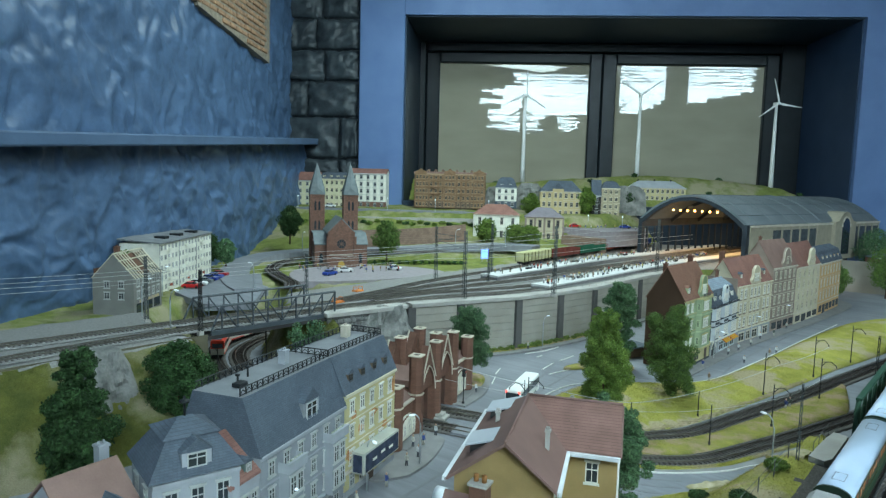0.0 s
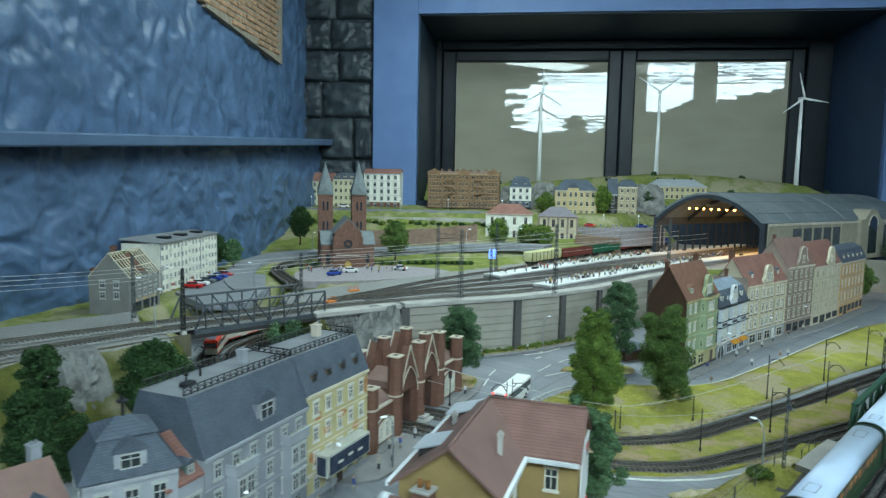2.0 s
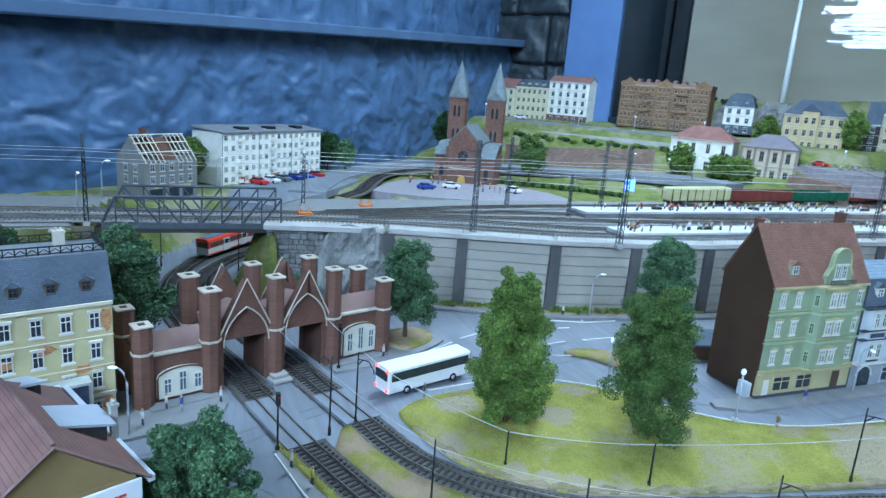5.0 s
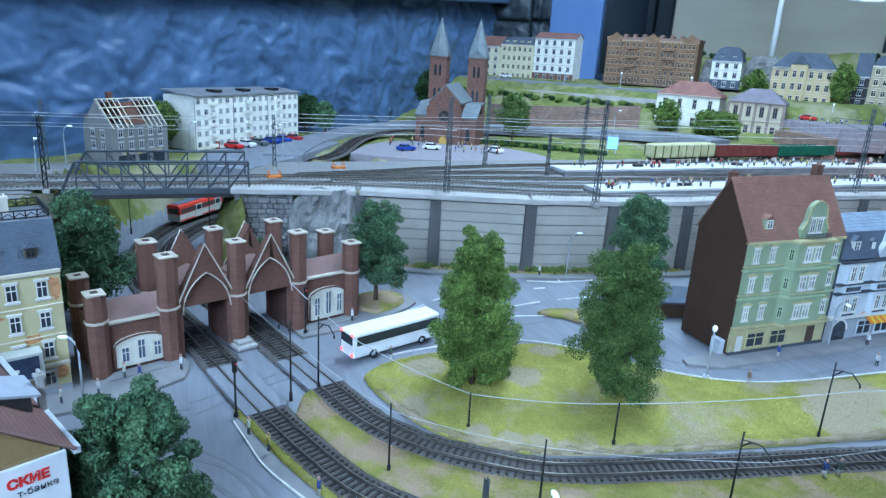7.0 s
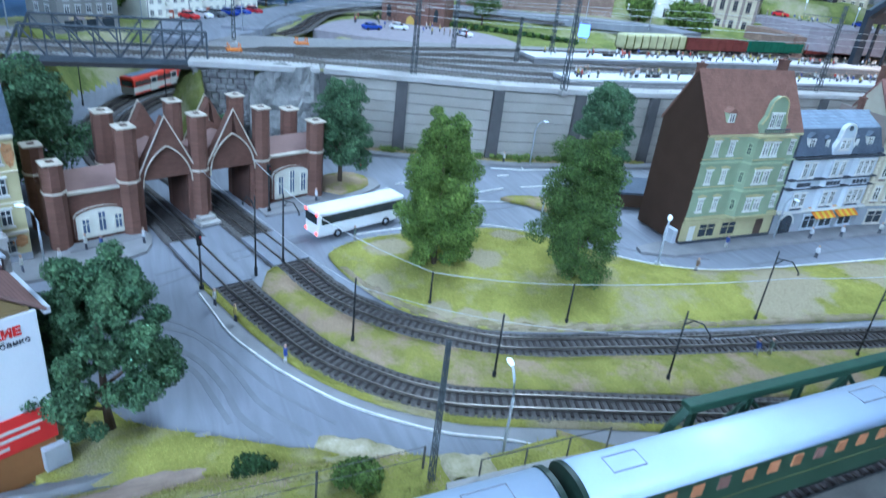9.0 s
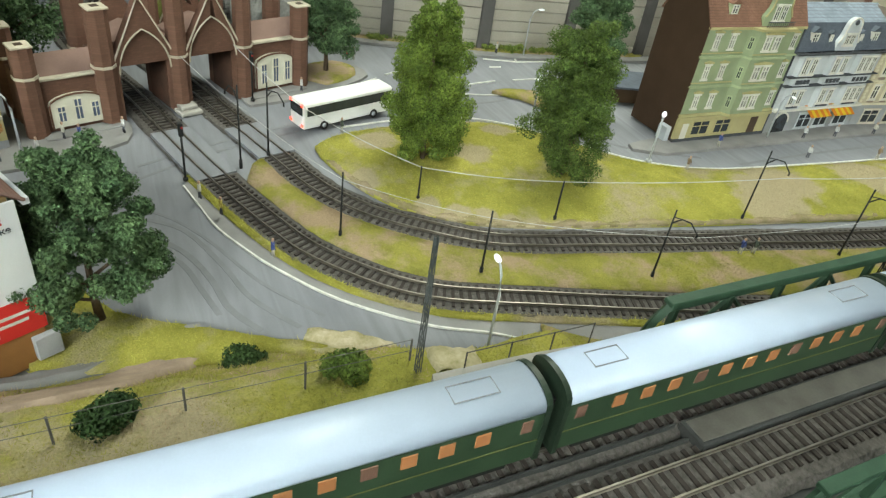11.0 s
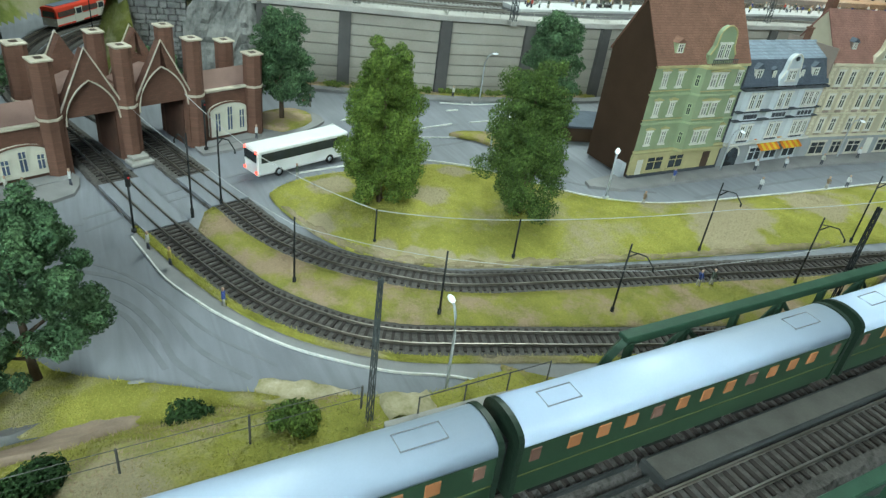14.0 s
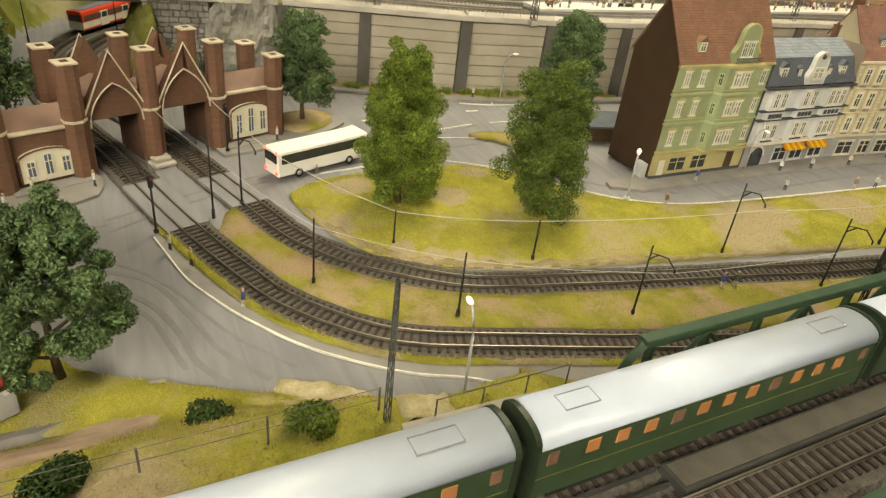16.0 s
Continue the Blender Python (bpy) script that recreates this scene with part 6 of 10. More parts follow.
for u, hub, turn, spokes, zf in ((0.185, 0.857, 20, (90, 205, 330), 0.40), (0.777, 0.866, -10, (35, 145, 270), 0.40), (1.455, 0.834, 10, (105, 352, 215), 0.39)):
    p = room(u, -0.3)
    t = thing("wind_turbine", pose(p.x, p.y, zf, 0, 0, math.degrees(math.atan2(UY, UX)) + turn), "white model wind turbine on a green hill", "wind turbine", "wind turbines")
    H = hub - zf
    bm = bmesh.new()
    tube(bm, [(0, 0, 0), (0, 0, H * 0.5), (0, 0, H - 0.006)], 0.0125, 12, 0.0065)
    part("tower", bm, TURB, t)
    bm = bmesh.new()
    box(bm, -0.008, -0.018, H - 0.007, 0.008, 0.022, H + 0.008, bevel=0.003)
    nac = part("nacelle", bm, TURB, t)
    bm = bmesh.new()
    ball(bm, (0, -0.022, H), 0.008)
    part("hub", bm, TURB, t)
    for a in spokes:
        bm = bmesh.new()
        r = math.radians(a)
        prism(bm, [(0.004, -0.004), (0.02, -0.007), (0.125, -0.0012), (0.125, 0.0012), (0.02, 0.004), (0.004, 0.003)], -0.0236, -0.0216, "y")
        for v in bm.verts:
            x, z = v.co.x, v.co.z
            v.co.x, v.co.z = x * math.cos(r) - z * math.sin(r), H + x * math.sin(r) + z * math.cos(r)
        bmesh.ops.recalc_face_normals(bm, faces=bm.faces[:])
        part("blade", bm, TURB, t)

# ---- church ----
CF, CD = Vector((-1.677, 1.496, 0)), Vector((0.56, 0.828, 0))
ca = CF - CD * 0.025
church = thing("church", plan_pose((ca.x, ca.y), ((CF + CD).x, (CF + CD).y), 0.082), "red brick twin towered church with green slate spires", "church")
SPIRE = surf("slate spire", (0.16, 0.18, 0.185), (0.10, 0.115, 0.12), scale=60, rough=0.7, bump=0.3)
bm = bmesh.new()
prism(bm, [(0, 0), (0.09, 0), (0.09, 0.133), (0.045, 0.178), (0, 0.133)], 0, 0.19, "y")
part("nave", bm, BRICK_CHURCH, church)
bm = bmesh.new()
prism(bm, [(-0.003, 0.129), (0.045, 0.178), (0.093, 0.129), (0.093, 0.133), (0.045, 0.183), (-0.003, 0.133)], 0.004, 0.19, "y")
part("nave_roof", bm, SPIRE, church)
for x0, x1 in ((-0.042, 0.0), (0.09, 0.135)):
    bm = bmesh.new()
    box(bm, x0, 0.018, 0, x1, 0.17, 0.095)
    part("aisle", bm, BRICK_CHURCH, church)
    bm = bmesh.new()
    prism(bm, [(0.014, 0.094), (0.075, 0.128), (0.172, 0.128), (0.172, 0.124), (0.077, 0.124), (0.014, 0.090)], x0 - (0.003 if x0 < 0 else -0.001), x1 + (0.003 if x0 > 0 else -0.001), "x")
    part("aisle_roof", bm, SPIRE, church)
    bm = bmesh.new()
    prism(bm, pointed((x0 + x1) / 2 - 0.006, (x0 + x1) / 2 + 0.006, 0.05, 0.062) + [((x0 + x1) / 2 + 0.006, 0.028), ((x0 + x1) / 2 - 0.006, 0.028)], 0.0165, 0.0185, "y")
    part("lancet", bm, GLASS, church)
bm = bmesh.new()
bmesh.ops.create_cone(bm, cap_ends=True, segments=18, radius1=0.015, radius2=0.015, depth=0.003, matrix=Matrix.Translation((0.045, -0.0005, 0.095)) @ Matrix.Rotation(math.pi / 2, 4, "X"))
rose = part("rose_window", bm, GLASS, church)
bm = bmesh.new()
tube(bm, [(0.045 + 0.0165 * math.cos(k * math.pi / 9), -0.002, 0.095 + 0.0165 * math.sin(k * math.pi / 9)) for k in range(19)], 0.0015, 5)
for k in range(4):
    c, s = math.cos(k * math.pi / 4) * 0.016, math.sin(k * math.pi / 4) * 0.016
    tube(bm, [(0.045 - c, -0.002, 0.095 - s), (0.045 + c, -0.002, 0.095 + s)], 0.0007, 4)
part("tracery", bm, BRICK_CHURCH, rose)
bm = bmesh.new()
prism(bm, pointed(0.034, 0.056, 0.024, 0.038) + [(0.056, 0.0), (0.034, 0.0)], -0.003, 0.001, "y")
part("portal", bm, surf("yellow church door", (0.5, 0.33, 0.07), scale=80), church)
for x in (0.0, 0.09):
    bm = bmesh.new()
    box(bm, x - 0.005, -0.006, 0, x + 0.005, 0.002, 0.12)
    part("buttress", bm, BRICK_CHURCH, church)
cornice(church, 0.09, 0.056, CREAM_TRIM, 0.0025, 0.002, name="band")
for x in (-0.022, 0.098):
    bm = bmesh.new()
    box(bm, x - 0.026, 0.18, 0, x + 0.026, 0.230, 0.258)
    tw = part("tower", bm, BRICK_CHURCH, church)
    bm = bmesh.new()
    c = (x, 0.205)
    v = [bm.verts.new((c[0] + sx * 0.0285, c[1] + sy * 0.0285, 0.256)) for sx, sy in ((-1, -1), (1, -1), (1, 1), (-1, 1))]
    g = [bm.verts.new((c[0] + sx * 0.028, c[1] + sy * 0.028, 0.280)) for sx, sy in ((0, -1), (1, 0), (0, 1), (-1, 0))]
    tip = bm.verts.new((c[0], c[1], 0.372))
    for i in range(4):
        bm.faces.new((v[i], v[(i + 1) % 4], g[i]))
        bm.faces.new((v[i], g[i], tip))
        bm.faces.new((g[i], v[(i + 1) % 4], tip))
    bm.faces.new(v[::-1])
    bmesh.ops.recalc_face_normals(bm, faces=bm.faces[:])
    part("spire", bm, SPIRE, tw)
    for zz in (0.13, 0.2):
        for dx in (-0.007, 0.007):
            bm = bmesh.new()
            prism(bm, pointed(x + dx - 0.0035, x + dx + 0.0035, zz + 0.025, zz + 0.033) + [(x + dx + 0.0035, zz), (x + dx - 0.0035, zz)], 0.1785, 0.181, "y")
            part("lancet", bm, GLASS, tw)
    for zz in (0.12, 0.19, 0.25):
        bm = bmesh.new()
        box(bm, x - 0.0275, 0.1785, zz, x + 0.0275, 0.2315, zz + 0.003)
        part("band", bm, BRICK_CHURCH, tw)
pl = [(-1.50, 1.20), (-1.42, 1.32), (-1.35, 1.50), (-1.33, 1.66), (-1.44, 1.72), (-1.60, 1.66), (-1.72, 1.44), (-1.66, 1.30)]
sheet("church_square", pl, 0.0985, PLAZA, thick=0.02, label="pale paved square in front of the church", category="square")

# ---- apartment block and unfinished house at the blue wall ----
blk = thing("apartment_block", plan_pose((-1.585, 0.843), (-1.835, 1.13), 0.09), "long white five storey apartment block with flat grey roof", "apartment block")
L = 0.381
body_box(blk, L, 0.10, 0.128, WHITE_R)
bm = bmesh.new()
prism(bm, [(-0.005, 0.128), (0.105, 0.136), (0.105, 0.140), (-0.005, 0.131)], -0.004, L + 0.004, "x")
part("roof", bm, FELT, blk)
for x in (0.1, 0.2, 0.31):
    bm = bmesh.new()
    box(bm, x - 0.013, 0.02, 0.131, x + 0.013, 0.05, 0.140, bevel=0.0008)
    part("roof_hatch", bm, IRON, blk)
fh = 0.128 / 5
for i in range(5):
    for k in range(16):
        x = 0.014 + k * (L - 0.028) / 15
        if k % 5 == 2:
            bm = bmesh.new()
            box(bm, x - 0.008, -0.006, fh * i + 0.004, x + 0.008, 0, fh * i + 0.012)
            part("balcony", bm, WHITE_R, blk)
        add_window(blk, Matrix.Translation((x, 0, fh * (i + 0.3))), 0.011, fh * 0.5, FRAME_PALE, LACE if (i * 7 + k * 3) % 4 else GLASS, "plain")
for x in (0.07, 0.19, 0.31):
    bm = bmesh.new()
    box(bm, x - 0.006, -0.003, 0, x + 0.006, 0.0005, 0.018)
    part("entrance", bm, surf("red brown door", (0.28, 0.08, 0.05)), blk)
for x in (0.002, 0.128, 0.254, L - 0.002):
    bm = bmesh.new()
    tube(bm, [(x, -0.001, 0), (x, -0.001, 0.128)], 0.0009, 5)
    part("downpipe", bm, FELT, blk)

rh = thing("unfinished_house", plan_pose((-1.371, 0.681), (-1.456, 0.784), 0.088), "grey rendered house with bare roof rafters", "house")
GREYH = plaster("raw grey render", (0.19, 0.185, 0.17))
L, D = 0.134, 0.089
bm = bmesh.new()
prism(bm, [(0, 0), (D, 0), (D, 0.082), (D / 2, 0.132), (0, 0.082)], 0, L * 0.04, "x")
part("gable_wall", bm, GREYH, rh)
bm = bmesh.new()
prism(bm, [(0, 0), (D, 0), (D, 0.082), (D / 2, 0.132), (0, 0.082)], L * 0.97, L, "x")
part("gable_wall", bm, GREYH, rh)
bm = bmesh.new()
box(bm, L * 0.04, 0, 0, L * 0.97, D, 0.084)
part("wall", bm, GREYH, rh)
bm = bmesh.new()
box(bm, L * 0.04, D - 0.004, 0.084, L * 0.97, D, 0.1)
part("loft_floor", bm, surf("brown loft boards", (0.12, 0.06, 0.035), scale=90), rh)
WOODPALE = surf("pale new timber", (0.62, 0.56, 0.42), (0.5, 0.45, 0.33), scale=90, rough=0.8)
for k in range(12):
    x = 0.004 + (L - 0.008) * k / 11
    if 5 <= k <= 6:
        continue
    for s in (0, 1):
        bm = bmesh.new()
        y0 = -0.004 if s == 0 else D + 0.004
        tube(bm, [(x, y0, 0.080), (x, D / 2, 0.134)], 0.0013, 4)
        part("rafter", bm, WOODPALE, rh)
bm = bmesh.new()
prism(bm, [(0.004, 0.086), (D / 2, 0.126), (D / 2, 0.1275), (0.004, 0.0875)], L * 0.28, L * 0.62, "x")
part("roof_boarding", bm, surf("brown loft boards", (0.12, 0.06, 0.035)), rh)
bm = bmesh.new()
prism(bm, [(D - 0.004, 0.086), (D / 2, 0.126), (D / 2, 0.1275), (D - 0.004, 0.0875)], 0.004, L - 0.004, "x")
part("roof_boarding", bm, surf("brown loft boards", (0.12, 0.06, 0.035)), rh)
for f in (0.35, 0.7, 1.0):
    bm = bmesh.new()
    tube(bm, [(0, D / 2 * f, 0.082 + 0.052 * f), (L, D / 2 * f, 0.082 + 0.052 * f)], 0.0014, 4)
    part("purlin", bm, WOODPALE, rh)
chimney(rh, L * 0.30, D * 0.62, 0.085, 0.146, 0.010, BRICK)
windows(rh, spread(0.008, L - 0.008, 5), [0.036, 0.062], 0.011, 0.015, 0.0, FRAME_PALE)
windows(rh, [D * 0.35, D * 0.7], [0.036, 0.06], 0.012, 0.014, 0.0, FRAME_PALE, turn=Matrix.Translation((0, D, 0)) @ Matrix.Rotation(-math.pi / 2, 4, "Z"))

for a, c in ((0.012, 0.05), (0.06, 0.085), (0.095, 0.122)):
    bm = bmesh.new()
    box(bm, a, -0.0012, 0.004, c, 0.002, 0.024)
    part("shop_window", bm, GLASS, rh)
bm = bmesh.new()
box(bm, 0.02, -0.002, 0.025, 0.115, 0.001, 0.031)
part("shop_sign", bm, surf("yellow shop sign", (0.5, 0.4, 0.1), (0.12, 0.12, 0.3), scale=50), rh)
# ---- upper roads ----
bm = bmesh.new()
ribbon(bm, glide([Vector(p) for p in ((-1.46, 1.03, 0.098), (-1.55, 1.06, 0.096), (-1.72, 1.14, 0.096), (-1.88, 1.25, 0.096), (-2.0, 1.37, 0.1), (-2.05, 1.5, 0.108), (-2.02, 1.64, 0.115), (-1.93, 1.76, 0.12), (-1.80, 1.93, 0.128), (-1.66, 2.08, 0.14), (-1.50, 2.2, 0.15), (-1.36, 2.24, 0.152))], 0.02), [(-0.045, -0.02), (0.045, -0.02), (0.045, 0.004), (-0.045, 0.004)])
tagged(part("road_church", bm, ASPHALT), "grey road winding past the apartment block and church", "road", kind="structure")
bm = bmesh.new()
prism(bm, [(-1.36, 0.84), (-1.56, 0.87), (-1.80, 1.15), (-1.70, 1.22), (-1.45, 1.06), (-1.30, 0.93)], 0.08, 0.0965, "z")
tagged(part("road_forecourt", bm, ASPHALT), "asphalt forecourt of the apartment block", "road", kind="structure")
track([(-1.39, 1.10), (-1.46, 1.16), (-1.60, 1.22), (-1.76, 1.30), (-1.86, 1.42), (-1.88, 1.56), (-1.83, 1.70), (-1.70, 1.83), (-1.55, 1.93)], [0.105, 0.108, 0.106, 0.106, 0.11, 0.118, 0.125, 0.13, 0.14], "narrow tram loop behind the church", sleepers="joined", drop=0.002)

# ---- station: hall, platforms ----
HALL_STONE = plaster("hall sandstone", (0.31, 0.28, 0.21))
HALL_ROOF = surf("grey hall roof sheeting", (0.15, 0.165, 0.175), (0.10, 0.115, 0.125), scale=14, rough=0.6, bump=0.2, fine=200)
HALL_STEEL = surf("dark hall steel", (0.03, 0.036, 0.045), (0.018, 0.022, 0.028), scale=40, rough=0.5)
hall = thing("station_hall", plan_pose((-1.055, 2.51), (-0.645, 2.43), RAILS_Z), "long train hall with grey arched roof and sandstone walls", "station hall")
HL, HD = 0.418, 1.15


def hall_arch(e, r, x0=0.0, x1=None, n=16):
    x1 = HL if x1 is None else x1
    c, w = (x0 + x1) / 2, (x1 - x0) / 2
    return [(c - w * math.cos(math.pi * i / n), e + (r - e) * (1 - math.cos(math.pi * i / n) ** 2)) for i in range(n + 1)]


out, inn = hall_arch(0.150, 0.247, -0.006, HL + 0.006), hall_arch(0.145, 0.240)
bm = bmesh.new()
prism(bm, out + inn[::-1], -0.004, HD, "y")
part("roof", bm, HALL_ROOF, hall)
low = hall_arch(0.132, 0.226, 0.007, HL - 0.007)
bm = bmesh.new()
prism(bm, [(0, 0.145)] + hall_arch(0.145, 0.238)[1:-1] + [(HL, 0.145), (HL - 0.007, 0.132)] + low[::-1][1:-1] + [(0.007, 0.132)], -0.006, 0.012, "y")
part("front_arch", bm, HALL_STEEL, hall)
for y in (0.2, 0.4, 0.6, 0.8):
    o2, i2 = hall_arch(0.142, 0.237), hall_arch(0.13, 0.226, 0.006, HL - 0.006)
    bm = bmesh.new()
    prism(bm, o2 + i2[::-1], y - 0.003, y + 0.003, "y")
    part("roof_rib", bm, HALL_STEEL, hall)
for x in (0.0, HL):
    bm = bmesh.new()
    box(bm, x - 0.008, -0.008, 0, x + 0.008, 0.014, 0.15, bevel=0.001)
    part("front_post", bm, HALL_STEEL, hall)
for x in spread(0.02, HL - 0.02, 13):
    bm = bmesh.new()
    zt = 0.10 + 0.10 * math.sin(math.pi * (x / HL)) ** 0.9
    box(bm, x - 0.0012, HD - 0.03, 0.02, x + 0.0012, HD - 0.027, zt)
    part("glazing_bar", bm, HALL_STEEL, hall)
bm = bmesh.new()
box(bm, HL - 0.002, 0.012, 0, HL + 0.012, HD, 0.146)
part("side_wall", bm, HALL_STONE, hall)
bm = bmesh.new()
box(bm, -0.010, 0.012, 0.118, 0.002, HD, 0.146)
part("side_beam", bm, HALL_STEEL, hall)
for y in spread(0.02, HD - 0.02, 22):
    bm = bmesh.new()
    box(bm, -0.007, y - 0.003, 0, -0.001, y + 0.003, 0.118)
    part("column", bm, HALL_STEEL, hall)
bm = bmesh.new()
box(bm, 0, HD - 0.01, 0, HL, HD, 0.14)
part("end_wall", bm, surf("pale end glazing", (0.34, 0.33, 0.29), (0.2, 0.195, 0.17), scale=60, rough=0.5, bump=0.1), hall)
side = Matrix.Translation((HL + 0.012, 0, 0)) @ Matrix.Rotation(math.pi / 2, 4, "Z")
for y in [0.20 + 0.072 * k for k in range(5)] + [0.89 + 0.072 * k for k in range(4)]:
    bm = bmesh.new()
    box(bm, y - 0.029, -0.001, 0.03, y + 0.029, 0.001, 0.128)
    part("side_window", bm, surf("dark hall glazing", (0.09, 0.10, 0.105), (0.05, 0.055, 0.06), scale=60, rough=0.25), hall).matrix_basis = side
    bm = bmesh.new()
    box(bm, y + 0.030, -0.004, 0.0, y + 0.038, 0.0, 0.142)
    part("pilaster", bm, HALL_STONE, hall).matrix_basis = side
bm = bmesh.new()
box(bm, 0.01, -0.005, 0.140, HD, 0.0, 0.148, bevel=0.001)
part("side_cornice", bm, CREAM_TRIM, hall).matrix_basis = side
# side portal with arched window
bm = bmesh.new()
y0, y1 = 0.66, 0.86
pts = [(y0, 0), (y1, 0), (y1, 0.150), (y1 - 0.03, 0.154), ((y0 + y1) / 2 + 0.03, 0.186), ((y0 + y1) / 2, 0.192), ((y0 + y1) / 2 - 0.03, 0.186), (y0 + 0.03, 0.154), (y0, 0.150)]
prism(bm, pts, -0.014, 0.06, "y")
portal = part("side_portal", bm, HALL_STONE, hall)
portal.matrix_basis = side
c = (y0 + y1) / 2
bm = bmesh.new()
prism(bm, [(c - 0.035, 0.02), (c + 0.035, 0.02)] + arc(c, 0.13, 0.035, 0, 180, 10)[1:-1] + [(c - 0.035, 0.13)], -0.0165, -0.0135, "y")
part("portal_window", bm, GLASS, portal)
bm = bmesh.new()
tube(bm, [(px, -0.0155, pz) for px, pz in arc(c, 0.13, 0.04, 0, 180, 12)], 0.003, 5)
part("portal_arch", bm, CREAM_TRIM, portal)
for k in (3, 5, 8, 11, 13):
    q = out[k]
    bm = bmesh.new()
    tube(bm, [(q[0], 0.0, q[1]), (q[0], HD, q[1])], 0.0012, 4)
    part("roof_seam", bm, HALL_STEEL, hall)
for y in spread(0.0, HD, 9):
    bm = bmesh.new()
    tube(bm, [(a, y, b + 0.0005) for a, b in out], 0.0013 if abs(y - HD * 0.5) > 0.01 else 0.003, 4)
    part("roof_seam", bm, HALL_ROOF, hall)
# lamps under the roof
for k, x in enumerate(spread(0.09, HL - 0.09, 8)):
    bm = bmesh.new()
    ball(bm, (x, 0.05, 0.186 + 0.0 * k), 0.0042, seg=8)
    part("lamp", bm, glow("hall lamp", (1.0, 0.42, 0.10), 9.0), hall, "warm glowing lamp")

m = hall.matrix_basis
for y in (0.14, 0.5):
    lamp_area("hall_lamp", m @ Vector((HL * 0.5, y, 0.20)), m @ Vector((HL * 0.5, y, 0.0)), 0.26, 0.22, 1.0, (1.0, 0.55, 0.22))
# platforms
def platform(pts, w, label):
    bm = bmesh.new()
    line = glide([Vector((x, y, RAILS_Z)) for x, y in pts], 0.04)
    ribbon(bm, line, [(-w / 2, 0.008), (w / 2, 0.008), (w / 2, 0.0115), (w / 2 + 0.0015, 0.0115), (w / 2 + 0.0015, 0.015), (-w / 2 - 0.0015, 0.015), (-w / 2 - 0.0015, 0.0115), (-w / 2, 0.0115)])
    slab_ = part("platform", bm, PLATFORM)
    bm = bmesh.new()
    ribbon(bm, line, [(-w / 2 - 0.0012, 0.0), (w / 2 + 0.0012, 0.0), (w / 2 + 0.0012, 0.0105), (-w / 2 - 0.0012, 0.0105)])
    part("platform_side", bm, surf("grey platform side", (0.21, 0.205, 0.20), (0.14, 0.137, 0.133), scale=40, rough=0.9), slab_)
    for f in (0.12, 0.3, 0.5, 0.7):
        p = line[int(f * (len(line) - 1))]
        bm = bmesh.new()
        box(bm, p.x - 0.004, p.y - 0.012, RAILS_Z + 0.015, p.x + 0.004, p.y + 0.012, RAILS_Z + 0.020, bevel=0.0006)
        part("bench", bm, DARKW, slab_)
    return tagged(slab_, label, "platform", "station platforms")


platform([(-0.852, 1.475), (-0.85, 1.8), (-0.845, 2.2), (-0.80, 2.6), (-0.75, 3.2)], 0.052, "long pale station platform with waiting figures")
platform([(-1.048, 1.52), (-1.05, 1.8), (-1.055, 2.2), (-1.02, 2.6), (-0.97, 3.2)], 0.056, "second pale station platform with waiting figures")

# ---- railway bridge over the cutting ----
GREY_STEEL = surf("grey bridge steel", (0.075, 0.085, 0.095), (0.045, 0.052, 0.06), scale=60, rough=0.55, bump=0.2)
rb = thing("truss_bridge", plan_pose((-0.985, 0.640), (-0.975, 0.915), RAILS_Z - 0.003), "grey steel truss railway bridge over the tram cutting", "bridge")
RL = 0.266
for y in (0.0, 0.105):
    bm = bmesh.new()
    box(bm, 0, y - 0.0022, -0.004, RL, y + 0.0022, 0.004)
    part("bottom_chord", bm, GREY_STEEL, rb)
    bm = bmesh.new()
    tube(bm, [(0.02, y, 0.046), (RL * 0.5, y, 0.046), (RL, y, 0.046)], 0.0022, 4)
    tube(bm, [(0.02, y, 0.024), (RL, y, 0.024)], 0.0011, 4)
    part("top_chord", bm, GREY_STEEL, rb)
    for k in range(9):
        x = 0.02 + (RL - 0.02) * k / 8
        bm = bmesh.new()
        tube(bm, [(x, y, 0.002), (x, y, 0.046)], 0.0015, 4)
        part("post", bm, GREY_STEEL, rb)
        if k < 8:
            bm = bmesh.new()
            x2 = x + (RL - 0.02) / 8
            tube(bm, [(x, y, 0.044), (x2, y, 0.003)] if k < 4 else [(x, y, 0.003), (x2, y, 0.044)], 0.0014, 4)
            part("diagonal", bm, GREY_STEEL, rb)
    for x0, x1 in ((0, 0.02), (RL, RL)):
        bm = bmesh.new()
        tube(bm, [(x0, y, 0.003), (x1, y, 0.046)], 0.002, 4)
        part("end_post", bm, GREY_STEEL, rb)
bm = bmesh.new()
box(bm, -0.01, -0.004, -0.010, RL + 0.01, 0.112, -0.0035)
part("deck", bm, DARKW, rb)
# concrete edge where the track reaches the bridge
bm = bmesh.new()
line = [Vector((x, y, RAILS_Z)) for x, y in ((-0.985, 0.30), (-0.985, 0.63))]
ribbon(bm, line, [(-0.008, -0.04), (0.012, -0.04), (0.004, -0.004), (-0.006, -0.002)])
tagged(part("wall_track_edge", bm, surf("stained edge earth", (0.13, 0.115, 0.075), (0.07, 0.066, 0.045), scale=40, rough=0.95, bump=0.8)), "earthy edge beam beside the railway", "edge beam", kind="structure")

